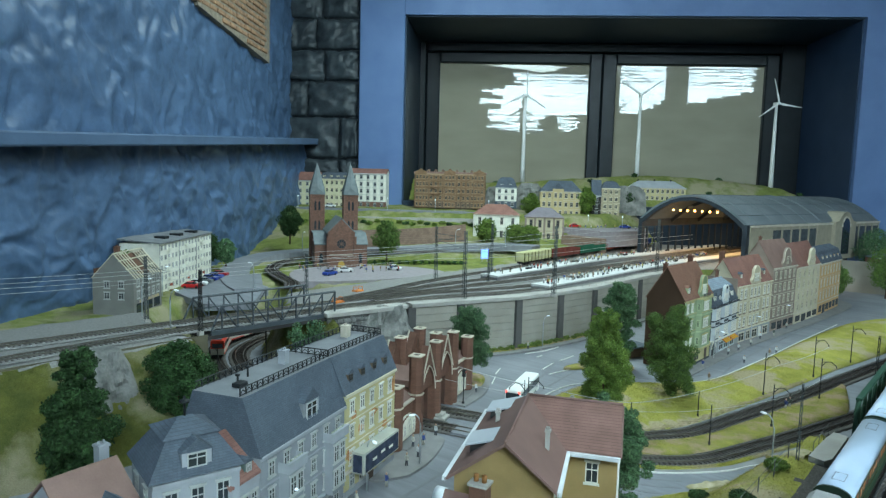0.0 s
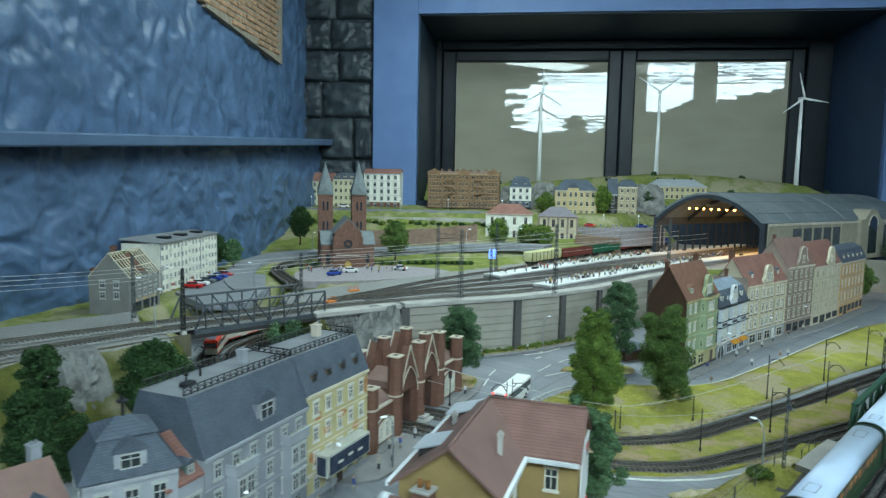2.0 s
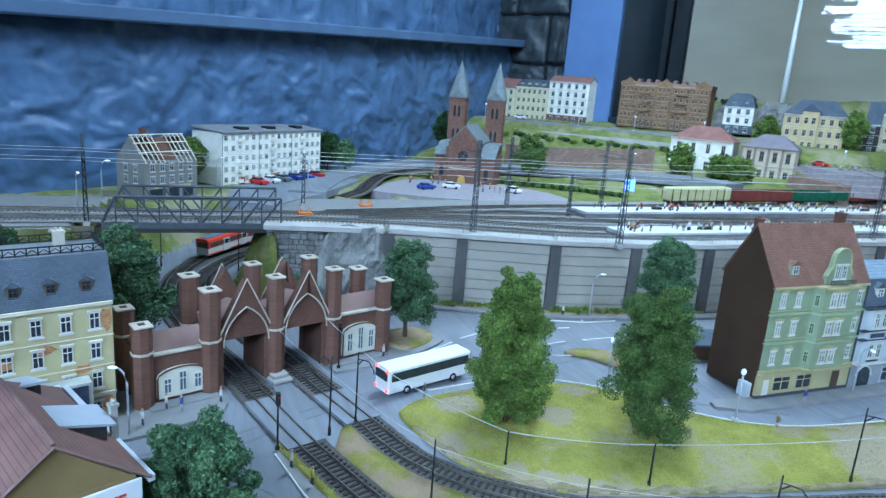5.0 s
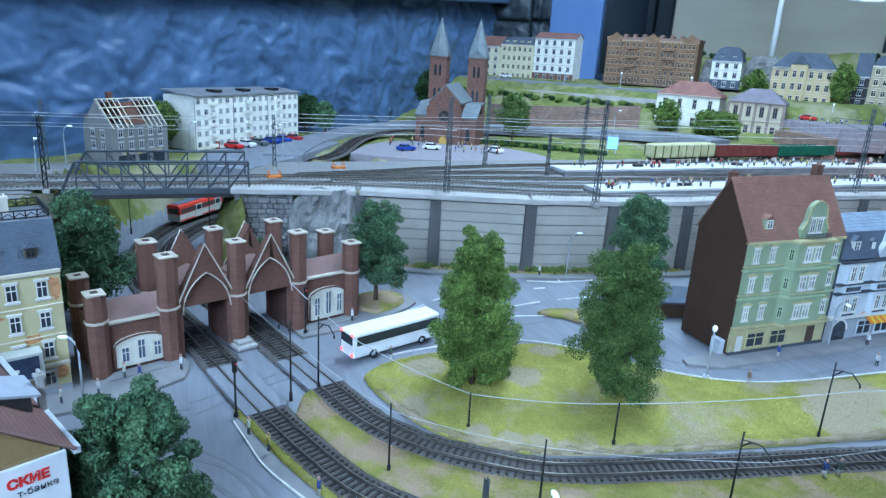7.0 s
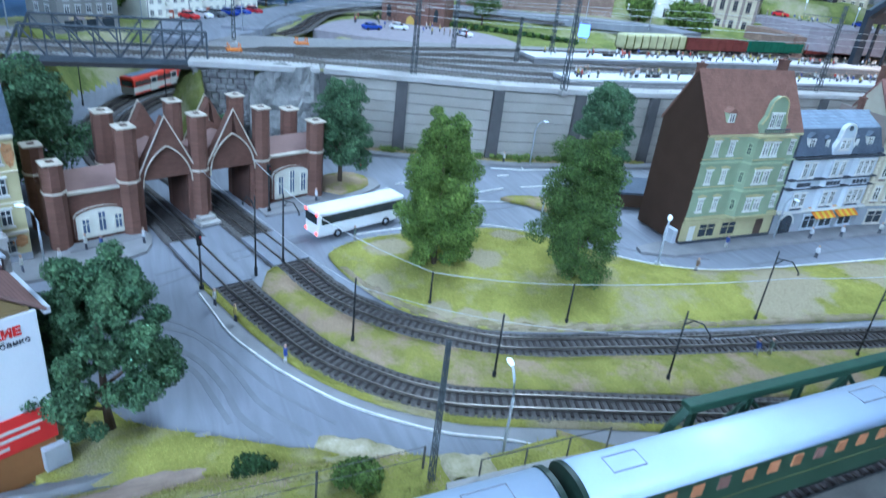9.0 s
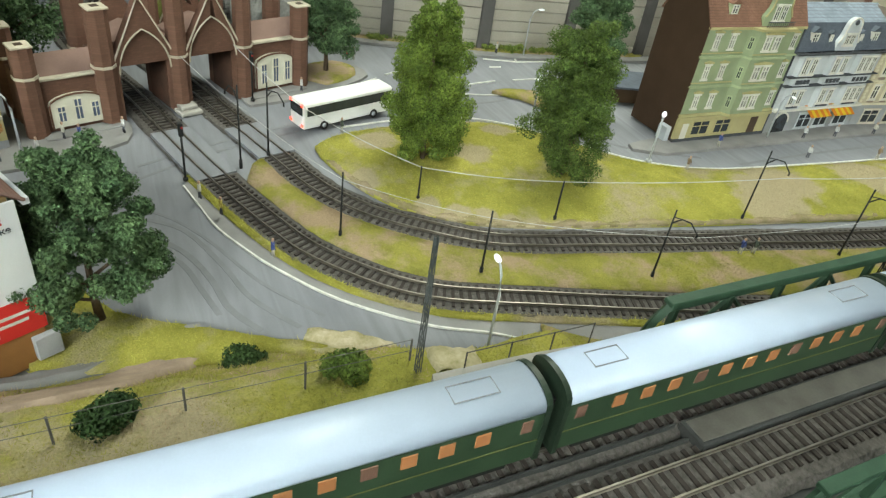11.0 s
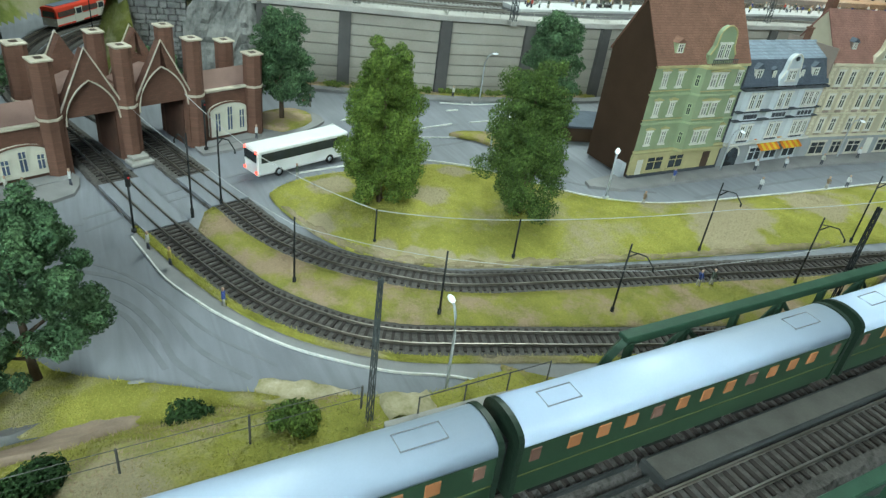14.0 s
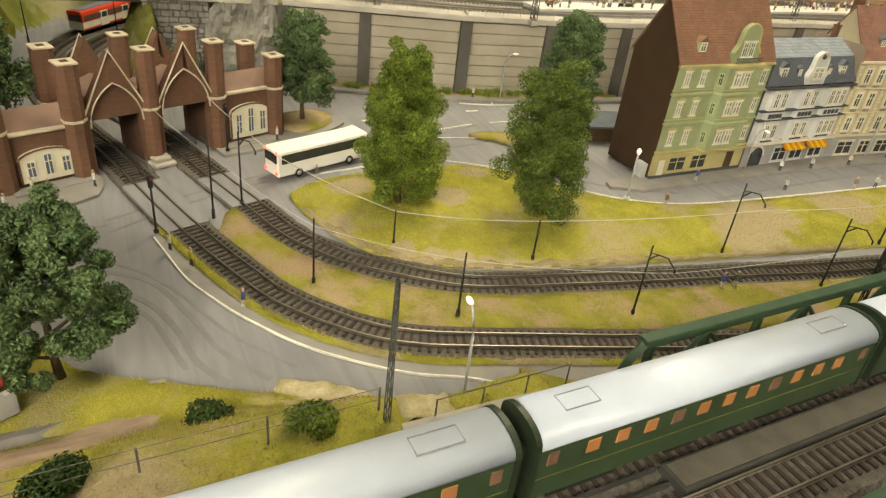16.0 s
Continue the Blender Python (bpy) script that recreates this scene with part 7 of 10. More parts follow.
# ---- houses nearest the aisle ----
# grey house: attic railings, bays and big dormer
def roof_railing(parent, pts, z, hgt=0.008):
    bm = bmesh.new()
    for (ax, ay), (bx, by) in zip(pts, pts[1:]):
        a, b = Vector((ax, ay, z)), Vector((bx, by, z))
        n = max(2, int((b - a).length / 0.009))
        tube(bm, [a + Vector((0, 0, hgt)), b + Vector((0, 0, hgt))], 0.0007, 4)
        tube(bm, [a + Vector((0, 0, 0.001)), b + Vector((0, 0, 0.001))], 0.0006, 4)
        for i in range(n):
            p, q = a.lerp(b, i / n), a.lerp(b, (i + 1) / n)
            tube(bm, [p, p + Vector((0, 0, hgt))], 0.0007, 4)
            mid = p.lerp(q, 0.5) + Vector((0, 0, hgt * 0.72))
            tube(bm, [p + Vector((0, 0, hgt * 0.25)), mid, q + Vector((0, 0, hgt * 0.25))], 0.0005, 4)
    return part("roof_railing", bm, IRON, parent)


for hh, LL in ((h_yel, L_yel), (h_grey, L_grey)):
    roof_railing(hh, [(0.0, 0.024), (LL, 0.024), (LL, 0.078), (0.0, 0.078)], 0.1765)
dormer(h_grey, L_grey * 0.58, 0.003, 0.124, 0.032, 0.024, 0.03, GREYWALL, SLATE, FRAME_PALE)
for x0, x1 in ((0.03, 0.062), (0.118, 0.152)):
    bm = bmesh.new()
    prism(bm, [(x0, 0.001), (x0 + 0.003, -0.011), (x1 - 0.003, -0.011), (x1, 0.001)], 0.028, 0.095, "z")
    bay = part("bay", bm, GREYWALL, h_grey)
    bm = bmesh.new()
    box(bm, x0 - 0.001, -0.0135, 0.0915, x1 + 0.001, 0.0, 0.0945)
    box(bm, x0 - 0.001, -0.0135, 0.0945, x1 + 0.001, -0.0120, 0.1020)
    box(bm, x0 - 0.001, -0.0120, 0.0945, x0 + 0.0005, 0.0, 0.1020)
    box(bm, x1 - 0.0005, -0.0120, 0.0945, x1 + 0.001, 0.0, 0.1020)
    box(bm, x0 - 0.002, -0.0145, 0.1018, x1 + 0.002, -0.0115, 0.1030)
    balcony = part("balcony", bm, GREYTRIM, h_grey)
    bm = bmesh.new()
    for k in range(7):
        ball(bm, (x0 + 0.004 + (x1 - x0 - 0.008) * k / 6, -0.0095, 0.1022), 0.0017, seg=6)
    part("flower_box", bm, surf("white and green balcony flowers", (0.5, 0.5, 0.46), (0.06, 0.10, 0.03), scale=500, rough=0.9), balcony)
    windows(bay, spread(x0 + 0.003, x1 - 0.003, 2), [0.036, 0.066], 0.011, 0.02, -0.011, FRAME_PALE)
for x, y in ((0.03, 0.05), (0.06, 0.06)):
    bm = bmesh.new()
    tube(bm, [(x, y, 0.176), (x, y, 0.186)], 0.0012, 6)
    tube(bm, [(x, y, 0.186), (x, y, 0.188)], 0.0026, 6)
    part("vent", bm, IRON, h_grey)
chimney(h_grey, 0.12, 0.055, 0.176, 0.192, 0.009, GREYTRIM)
chimney(h_yel, 0.10, 0.06, 0.176, 0.192, 0.010, CREAM_TRIM)
bm = bmesh.new()
box(bm, 0.02, 0.04, 0.1765, 0.034, 0.05, 0.181, bevel=0.0006)
part("skylight", bm, IRON, h_grey)
# box sign on the yellow house
sign = thing("hanging_sign", plan_pose(fb, fc, 0.002) @ Matrix.Translation((0.014, -0.02, 0.028)), "glazed box sign with dark picture panels", "sign")
bm = bmesh.new()
box(bm, 0, 0, 0, 0.095, 0.018, 0.028, bevel=0.0006)
part("frame", bm, plaster("pale sign frame", (0.42, 0.42, 0.36)), sign)
bm = bmesh.new()
box(bm, 0.004, -0.0012, 0.003, 0.091, 0.0004, 0.025)
part("picture_panel", bm, surf("dark blue picture", (0.05, 0.06, 0.10), (0.02, 0.025, 0.04), scale=90, rough=0.25), sign)
bm = bmesh.new()
box(bm, -0.0012, 0.003, 0.003, 0.0004, 0.015, 0.025)
part("end_panel", bm, surf("dark blue picture", (0.05, 0.06, 0.10)), sign)
for k in range(3):
    bm = bmesh.new()
    box(bm, 0.02 + k * 0.022, -0.0018, 0.012 + 0.002 * (k % 2), 0.03 + k * 0.022, -0.0012, 0.015 + 0.002 * (k % 2))
    part("picture_mark", bm, WIN_WHITE, sign)

# low red roofed house between, and the tower house
mid = thing("town_house", plan_pose((-0.472, 0.362), (-0.487, 0.404), 0.002), "narrow grey house with red roof and two green dormers", "house", "houses by the gate")
body_gable(mid, 0.044, 0.08, 0.105, 0.14, GREYTRIM)
gable_roof(mid, 0.044, 0.08, 0.105, 0.14, TILE_RED, over=0.001)
for x in (0.013, 0.032):
    dormer(mid, x, 0.004, 0.108, 0.011, 0.012, 0.02, surf("green dormer", (0.16, 0.22, 0.2)), SLATE, FRAME_PALE)
windows(mid, spread(0.003, 0.041, 3), [0.04, 0.072], 0.009, 0.018, 0.0, FRAME_PALE)
tow = thing("town_house", plan_pose((-0.488, 0.298), (-0.472, 0.372), 0.002), "grey corner house with steep slate pavilion roof", "house", "houses by the gate")
TL = 0.076
body_box(tow, TL, 0.075, 0.128, GREYTRIM)
mansard_roof(tow, TL, 0.075, 0.128, 0.158, 0.158, SLATE, SLATE, inset=0.016, over=0.004, ends=True)
bm = bmesh.new()
lo = [bm.verts.new(p) for p in ((0.012, 0.012, 0.158), (TL - 0.012, 0.012, 0.158), (TL - 0.012, 0.063, 0.158), (0.012, 0.063, 0.158))]
tip = [bm.verts.new((TL / 2 - 0.006, 0.0375, 0.17)), bm.verts.new((TL / 2 + 0.006, 0.0375, 0.17))]
for q in ((0, 1), (2, 3)):
    bm.faces.new((lo[q[0]], lo[q[1]], tip[1 if q[0] == 0 else 0], tip[0 if q[0] == 0 else 1]))
bm.faces.new((lo[1], lo[2], tip[1]))
bm.faces.new((lo[3], lo[0], tip[0]))
bm.faces.new(lo[::-1])
bmesh.ops.recalc_face_normals(bm, faces=bm.faces[:])
part("upper_roof", bm, SLATE, tow)
dormer(tow, TL * 0.5, 0.001, 0.132, 0.026, 0.017, 0.02, GREYTRIM, SLATE, FRAME_PALE)
bm = bmesh.new()
tube(bm, [(TL / 2, 0.0375, 0.169), (TL / 2, 0.0375, 0.188)], 0.0012, 6)
tube(bm, [(TL / 2, 0.0375, 0.182), (TL / 2, 0.0375, 0.184)], 0.005, 8)
part("finial", bm, IRON, tow)
windows(tow, spread(0.004, TL - 0.004, 3), [0.03, 0.062, 0.094], 0.012, 0.022, 0.0, FRAME_PALE)
turn = Matrix.Translation((0, 0.075, 0)) @ Matrix.Rotation(-math.pi / 2, 4, "Z")
windows(tow, spread(0.004, 0.071, 2), [0.062, 0.094], 0.012, 0.022, 0.0, FRAME_PALE, turn=turn)
cornice(tow, TL, 0.122, GREYTRIM, 0.004, 0.003)
low = thing("town_house", plan_pose((-0.482, 0.235), (-0.49, 0.292), 0.002), "low house with brown roof and chimney", "house", "houses by the gate")
body_gable(low, 0.058, 0.09, 0.10, 0.14, GREYTRIM)
gable_roof(low, 0.058, 0.09, 0.10, 0.14, ROOF_PLAIN)
chimney(low, 0.05, 0.05, 0.125, 0.155, 0.009, GREYWALL)
dormer(low, 0.016, 0.006, 0.108, 0.011, 0.012, 0.02, GREYTRIM, SLATE, FRAME_PALE)
dormer(low, 0.038, 0.006, 0.108, 0.011, 0.012, 0.02, GREYTRIM, SLATE, FRAME_PALE)

# corner house with red cross roofs, sign wall towards the junction
RH = thing("corner_house", plan_pose((-0.303, 0.655), (-0.246, 0.682), 0.002), "ochre corner house with brown tiled cross roofs and a billboard wall", "house")
OCHRE_H = plaster("ochre house render", (0.29, 0.205, 0.085))
RUST_BASE = plaster("orange brown render", (0.27, 0.125, 0.04))
ROOF_FINE = pattern("fine brown tile courses", (0.20, 0.112, 0.092), (0.13, 0.072, 0.06), 0.05, 0.0022, vary=0.05, bump=0.35)
ROOF_SMOOTH = surf("plain brown roof sheet", (0.185, 0.112, 0.095), (0.145, 0.088, 0.074), scale=30, rough=0.7, bump=0.1)
EAVE, RIDGE, RY, WX = 0.124, 0.160, 0.010, -0.036
bm = bmesh.new()
box(bm, -0.024, -0.030, 0, 0.062, 0.053, EAVE)
part("wall", bm, OCHRE_H, RH)
bm = bmesh.new()
prism(bm, [(-0.030, EAVE - 0.001), (0.053, EAVE - 0.001), (RY, RIDGE - 0.004)], 0.050, 0.0612, "x")
part("gable_wall", bm, OCHRE_H, RH)
bm = bmesh.new()
prism(bm, [(-0.038, EAVE - 0.004), (RY, RIDGE - 0.003), (0.060, EAVE - 0.004), (0.060, EAVE - 0.001), (RY, RIDGE), (-0.038, EAVE - 0.001)], WX, 0.0645, "x")
part("roof", bm, ROOF_FINE, RH)
bm = bmesh.new()
box(bm, -0.084, -0.126, 0, 0.006, 0.052, EAVE)
part("wing_wall", bm, OCHRE_H, RH)
bm = bmesh.new()
prism(bm, [(-0.084, EAVE - 0.001), (WX, RIDGE - 0.004), (0.006, EAVE - 0.001)], -0.126, -0.114, "y")
part("wing_gable", bm, OCHRE_H, RH)
# the wing's roof ends in a hip behind the main ridge
def wing_roof(dz):
    return [(-0.091, -0.135, EAVE - 0.004 + dz), (WX, -0.135, RIDGE + dz), (0.013, -0.135, EAVE - 0.004 + dz), (WX, RY, RIDGE + dz), (-0.091, 0.059, EAVE - 0.004 + dz), (0.013, 0.059, EAVE - 0.004 + dz)]
bm = bmesh.new()
up, dn = [[bm.verts.new(p) for p in wing_roof(dz)] for dz in (0.0004, -0.003)]
for q in ((0, 1, 3, 4), (1, 2, 5, 3), (4, 3, 5)):
    bm.faces.new([up[k] for k in q])
    bm.faces.new([dn[k] for k in q[::-1]])
for a, b in ((0, 1), (1, 2), (2, 5), (5, 4), (4, 0)):
    bm.faces.new((up[a], dn[a], dn[b], up[b]))
bmesh.ops.recalc_face_normals(bm, faces=bm.faces[:])
part("wing_roof", bm, ROOF_SMOOTH, RH)
for a, b in (((WX, RY, RIDGE + 0.0006), (0.0645, RY, RIDGE + 0.0006)), ((WX, -0.135, RIDGE + 0.001), (WX, RY, RIDGE + 0.001))):
    bm = bmesh.new()
    tube(bm, [a, b], 0.0016, 6)
    part("ridge_cap", bm, ROOF_SMOOTH, RH)
GUTTER = surf("pale zinc gutter", (0.66, 0.68, 0.70), scale=40, rough=0.5)
for q in ((0.0115, -0.135, 0.0155, -0.038), (-0.0935, -0.135, -0.0895, 0.059), (0.0160, -0.0415, 0.0645, -0.0375), (-0.0890, 0.0595, 0.0645, 0.0635)):
    bm = bmesh.new()
    box(bm, q[0], q[1], EAVE - 0.0065, q[2], q[3], EAVE - 0.0025)
    part("gutter", bm, GUTTER, RH)
bm = bmesh.new()
tube(bm, [(0.0650, -0.039, EAVE - 0.003), (0.0650, RY, RIDGE - 0.001), (0.0650, 0.061, EAVE - 0.003)], 0.0012, 4)
part("verge_board", bm, ROOF_SMOOTH, RH)
# flat dormers under zinc sheets: two on the wing's slope, one on the main slope
for y in (-0.082, 0.017):
    bm = bmesh.new()
    prism(bm, [(-0.076, 0.120), (-0.040, 0.120), (-0.040, 0.1490), (-0.076, 0.1395)], y - 0.016, y + 0.016, "y")
    d = part("dormer", bm, DARKW, RH)
    bm = bmesh.new()
    prism(bm, [(-0.081, 0.1385), (-0.038, 0.1505), (-0.038, 0.1522), (-0.081, 0.1402)], y - 0.0185, y + 0.0185, "y")
    part("dormer_roof", bm, ZINC, d)
bm = bmesh.new()
prism(bm, [(0.052, 0.120), (0.016, 0.120), (0.016, 0.1490), (0.052, 0.1395)], -0.006, 0.022, "x")
d = part("dormer", bm, DARKW, RH)
bm = bmesh.new()
prism(bm, [(0.057, 0.1385), (0.014, 0.1505), (0.014, 0.1522), (0.057, 0.1402)], -0.0085, 0.0245, "x")
part("dormer_roof", bm, ZINC, d)
chimney(RH, -0.005, -0.072, 0.128, 0.154, 0.0042, CONCRETE)
chimney(RH, -0.062, -0.030, 0.128, 0.152, 0.0042, CONCRETE)
chimney(RH, 0.008, 0.061, 0.118, 0.146, 0.0042, CONCRETE)
windows(RH, [0.037], [0.045, 0.088], 0.013, 0.022, -0.030, WIN_WHITE)
side = Matrix.Translation((0.006, -0.126, 0)) @ Matrix.Rotation(math.pi / 2, 4, "Z")
windows(RH, [0.03, 0.07], [0.045, 0.088], 0.013, 0.022, 0.0, WIN_WHITE, turn=side)
bm = bmesh.new()
box(bm, 0.0615, -0.0305, 0.0, 0.0635, 0.0535, 0.028)
part("base_band", bm, RUST_BASE, RH, "orange brown base course")
# billboard: white above, red band below, on the end wall
bm = bmesh.new()
box(bm, 0.0622, -0.008, 0.028, 0.0642, 0.056, 0.122, bevel=0.0005)
board = part("billboard", bm, surf("white billboard sheet", (0.74, 0.745, 0.75), (0.66, 0.665, 0.67), scale=20, rough=0.45, bump=0.02), RH, "white and red billboard with lettering")
bm = bmesh.new()
box(bm, 0.0642, -0.0075, 0.0285, 0.0646, 0.0555, 0.055)
part("red_band", bm, surf("red billboard ink", (0.62, 0.035, 0.03), (0.52, 0.03, 0.025), scale=20, rough=0.45, bump=0), board)
for k, (a, b, z) in enumerate(((0.004, 0.048, 0.0455), (0.012, 0.046, 0.040), (0.0, 0.028, 0.034))):
    bm = bmesh.new()
    box(bm, 0.0646, a, z - 0.0011, 0.0649, b, z + 0.0011)
    part("line_bar", bm, WIN_WHITE, board)


def lettering(text, size, y, z, mat, bold):
    cu = bpy.data.curves.new("lettering", "FONT")
    cu.body, cu.size, cu.extrude, cu.offset, cu.align_x = text, size, 0.0002, bold, "RIGHT"
    cu.materials.append(mat)
    o = new("lettering", cu)
    o.parent = board
    o.matrix_basis = Matrix(((0, 0, 1, 0.0645), (1, 0, 0, y), (0, 1, 0, z), (0, 0, 0, 1)))


lettering("СКИЕ", 0.0078, 0.0465, 0.1095, surf("red lettering", (0.62, 0.035, 0.03)), 0.0004)
lettering("т-банке", 0.0058, 0.0505, 0.1030, surf("dark lettering", (0.05, 0.055, 0.07)), 0.0)
bm = bmesh.new()
box(bm, 0.0636, 0.044, 0.006, 0.069, 0.060, 0.024, bevel=0.0006)
part("utility_box", bm, surf("grey utility box", (0.42, 0.43, 0.44), scale=60, rough=0.5), RH)

# small brown roofed house in front of it, with a brick chimney
sm = thing("small_house", plan_pose((-0.335, 0.500), (-0.262, 0.520), 0.002), "small house with plain brown roof and round zinc gable cap", "house")
bm = bmesh.new()
prism(bm, [(-0.03, 0), (0.03, 0), (0.03, 0.066), (0.0, 0.100), (-0.03, 0.066)], 0, 0.07, "x")
part("wall", bm, OCHRE_H, sm)
bm = bmesh.new()
prism(bm, [(-0.034, 0.063), (0, 0.103), (0.034, 0.063), (0.034, 0.0655), (0, 0.106), (-0.034, 0.0655)], -0.003, 0.073, "x")
part("roof", bm, ROOF_SMOOTH, sm)
bm = bmesh.new()
tube(bm, [(-0.006, 0, 0.098), (0.003, 0, 0.098)], 0.0085, 14)
part("gable_cap", bm, GUTTER, sm, "round pale zinc cap")
bm = bmesh.new()
box(bm, 0.030, -0.007, 0.081, 0.046, 0.007, 0.118)
ch = part("chimney", bm, BRICK, sm)
bm = bmesh.new()
box(bm, 0.0285, -0.0085, 0.118, 0.0475, 0.0085, 0.1205)
part("chimney_cap", bm, CONCRETE, ch)
for x in (0.034, 0.042):
    bm = bmesh.new()
    tube(bm, [(x, 0, 0.1205), (x, 0, 0.127)], 0.0024, 8)
    part("chimney_pot", bm, RUST_BASE, ch)

# ---- retaining wall of the station plateau ----
rwall = thing("wall_retaining", Matrix(), "weathered concrete retaining wall with plank courses and dark piers", "retaining wall", kind="structure")


def wall_frame(y0, y1):
    a, b = Vector((wall_x(y0), y0, 0)), Vector((wall_x(y1), y1, 0))
    return plan_pose(a, b, 0.0), (b - a).length


PIERS = [1.078, 1.193, 1.34, 1.481, 1.625, 1.77, 1.915, 2.06, 2.2]
for y0, y1 in zip(PIERS, PIERS[1:]):
    m, L = wall_frame(y0, y1)
    bm = bmesh.new()
    box(bm, 0, 0.006, 0, L, 0.02, RAILS_Z - 0.002)
    part("wall_core", bm, CONCRETE_WALL, rwall).matrix_basis = m
    n = 7
    h = (RAILS_Z - 0.006) / n
    for i in range(n):
        bm = bmesh.new()
        off = random.uniform(-0.0004, 0.0004)
        box(bm, 0.006, off, i * h + 0.0006, L - 0.006, 0.007, (i + 1) * h - 0.0004, bevel=0.0005)
        part("plank", bm, CONCRETE_WALL, rwall).matrix_basis = m
    bm = bmesh.new()
    box(bm, -0.002, -0.008, RAILS_Z - 0.004, L + 0.002, 0.024, RAILS_Z + 0.005, bevel=0.001)
    part("coping", bm, CONCRETE, rwall).matrix_basis = m
    bm = bmesh.new()
    prism(bm, [(-0.010, 0), (0.010, 0), (0.009, RAILS_Z - 0.004), (-0.009, RAILS_Z - 0.004)], -0.006, 0.01, "y")
    part("pier", bm, PIER_DARK, rwall).matrix_basis = m
    # railing along the edge
    bm = bmesh.new()
    tube(bm, [(0, -0.004, RAILS_Z + 0.016), (L, -0.004, RAILS_Z + 0.016)], 0.0004, 4)
    tube(bm, [(0, -0.004, RAILS_Z + 0.011), (L, -0.004, RAILS_Z + 0.011)], 0.0003, 4)
    for k in range(5):
        tube(bm, [(L * k / 5, -0.004, RAILS_Z + 0.004), (L * k / 5, -0.004, RAILS_Z + 0.0165)], 0.0004, 4)
    part("railing", bm, CONCRETE, rwall).matrix_basis = m
# stone abutment and rock face between the bridge and the wall
STONE_ME = []
abut = thing("bridge_abutment", Matrix(), "grey rubble stone abutment under the railway bridge", "abutment")
m, L = wall_frame(0.885, 0.972)
bm = bmesh.new()
box(bm, 0, 0.004, 0, L, 0.07, RAILS_Z - 0.006)
part("core", bm, PIER_DARK, abut).matrix_basis = m
STONE_GREY = surf("grey rubble stone", (0.19, 0.185, 0.175), (0.085, 0.082, 0.08), scale=90, rough=0.9, bump=0.8, vary=0.3)
rs = random.Random(9)
z = 0.0
while z < RAILS_Z - 0.008:
    hh = rs.uniform(0.006, 0.0095)
    for face in (0, 1):
        x = -rs.uniform(0, 0.008)
        end = L if face == 0 else 0.07
        while x < end:
            w = rs.uniform(0.008, 0.019)
            a, b = max(0, x) + 0.0005, min(end, x + w) - 0.0005
            if b - a > 0.003:
                bm = bmesh.new()
                d = rs.uniform(0, 0.0022)
                if face == 0:
                    box(bm, a, 0.001 - d, z + 0.0004, b, 0.006, z + hh - 0.0004, bevel=0.0011)
                else:
                    box(bm, -0.002 - d, a, z + 0.0004, 0.003, b, z + hh - 0.0004, bevel=0.0011)
                part("stone", bm, STONE_GREY, abut).matrix_basis = m
            x += w
    z += hh
bm = bmesh.new()
box(bm, -0.008, -0.006, RAILS_Z - 0.006, L + 0.1, 0.05, RAILS_Z + 0.003, bevel=0.001)
part("coping", bm, CONCRETE, abut).matrix_basis = m


m, L = wall_frame(0.965, 1.085)
rock("rock_outcrop", m @ Matrix.Translation((0, -0.022, 0)), L, 0.035, RAILS_Z + 0.004, 3.1, "grey craggy plaster rock beside the bridge abutment")

# ---- street level: grass, kerbs and markings ----
sheet("meadow", [(-0.535, 0.982), (-0.50, 0.985), (-0.438, 1.004), (-0.39, 1.034), (-0.357, 1.078), (-0.331, 1.150), (-0.302, 1.283), (-0.277, 1.415), (-0.250, 1.57), (-0.225, 1.72), (-0.17, 1.98), (-0.13, 2.3), (-0.20, 2.55), (-0.30, 2.35), (-0.345, 2.0), (-0.36, 1.75), (-0.372, 1.60), (-0.390, 1.45), (-0.425, 1.36), (-0.483, 1.302), (-0.54, 1.25), (-0.565, 1.20), (-0.572, 1.13), (-0.568, 1.06), (-0.556, 1.01)], 0.003, GRASS, bulge=0.010, cell=0.016, rough=0.003, label="bright green meadow of static grass", category="meadow")

BORDER = surf("sandy border with dry grass", (0.33, 0.26, 0.18), (0.17, 0.15, 0.06), scale=55, rough=0.95, bump=0.9, fine=500, spec=0.1)
EDGE = [(-0.50, 0.985), (-0.438, 1.004), (-0.39, 1.034), (-0.357, 1.078), (-0.331, 1.150), (-0.302, 1.283), (-0.277, 1.415), (-0.252, 1.56)]
INNER = [(-0.265, 1.562), (-0.300, 1.425), (-0.313, 1.284), (-0.346, 1.156), (-0.366, 1.086), (-0.402, 1.047), (-0.441, 1.014), (-0.500, 0.994)]
sheet("verge_sandy_border", EDGE + INNER, 0.0046, BORDER, cell=0.009, rough=0.005, label="sandy border with dry grass along the meadow", category="verge")


def side_line(pts, off, lo, hi, step=0.02):
    return [(p + s * off) for p, s, _ in along(glide([Vector((x, y, 0)) for x, y in pts], step)) if lo <= p.y <= hi]


a = [(p.x, p.y) for p in side_line(TRAM_LOW, 0.020, 0.874, 1.45)]
b = [(p.x, p.y) for p in side_line(TRAM_UP, -0.020, 0.936, 1.62)]
a, b = a[::3], b[::3]
sheet("verge_between_tracks", a + b[::-1], 0.0035, GRASS_DRY, bulge=0.004, cell=0.014, rough=0.003, label="strip of patchy grass between the tram tracks", category="verge")
KERB = [(-0.482, 0.838), (-0.445, 0.8465), (-0.403, 0.8565), (-0.366, 0.873), (-0.333, 0.891), (-0.286, 0.924), (-0.252, 0.959), (-0.225, 0.995), (-0.206, 1.034), (-0.181, 1.070), (-0.15, 1.12), (-0.12, 1.2)]
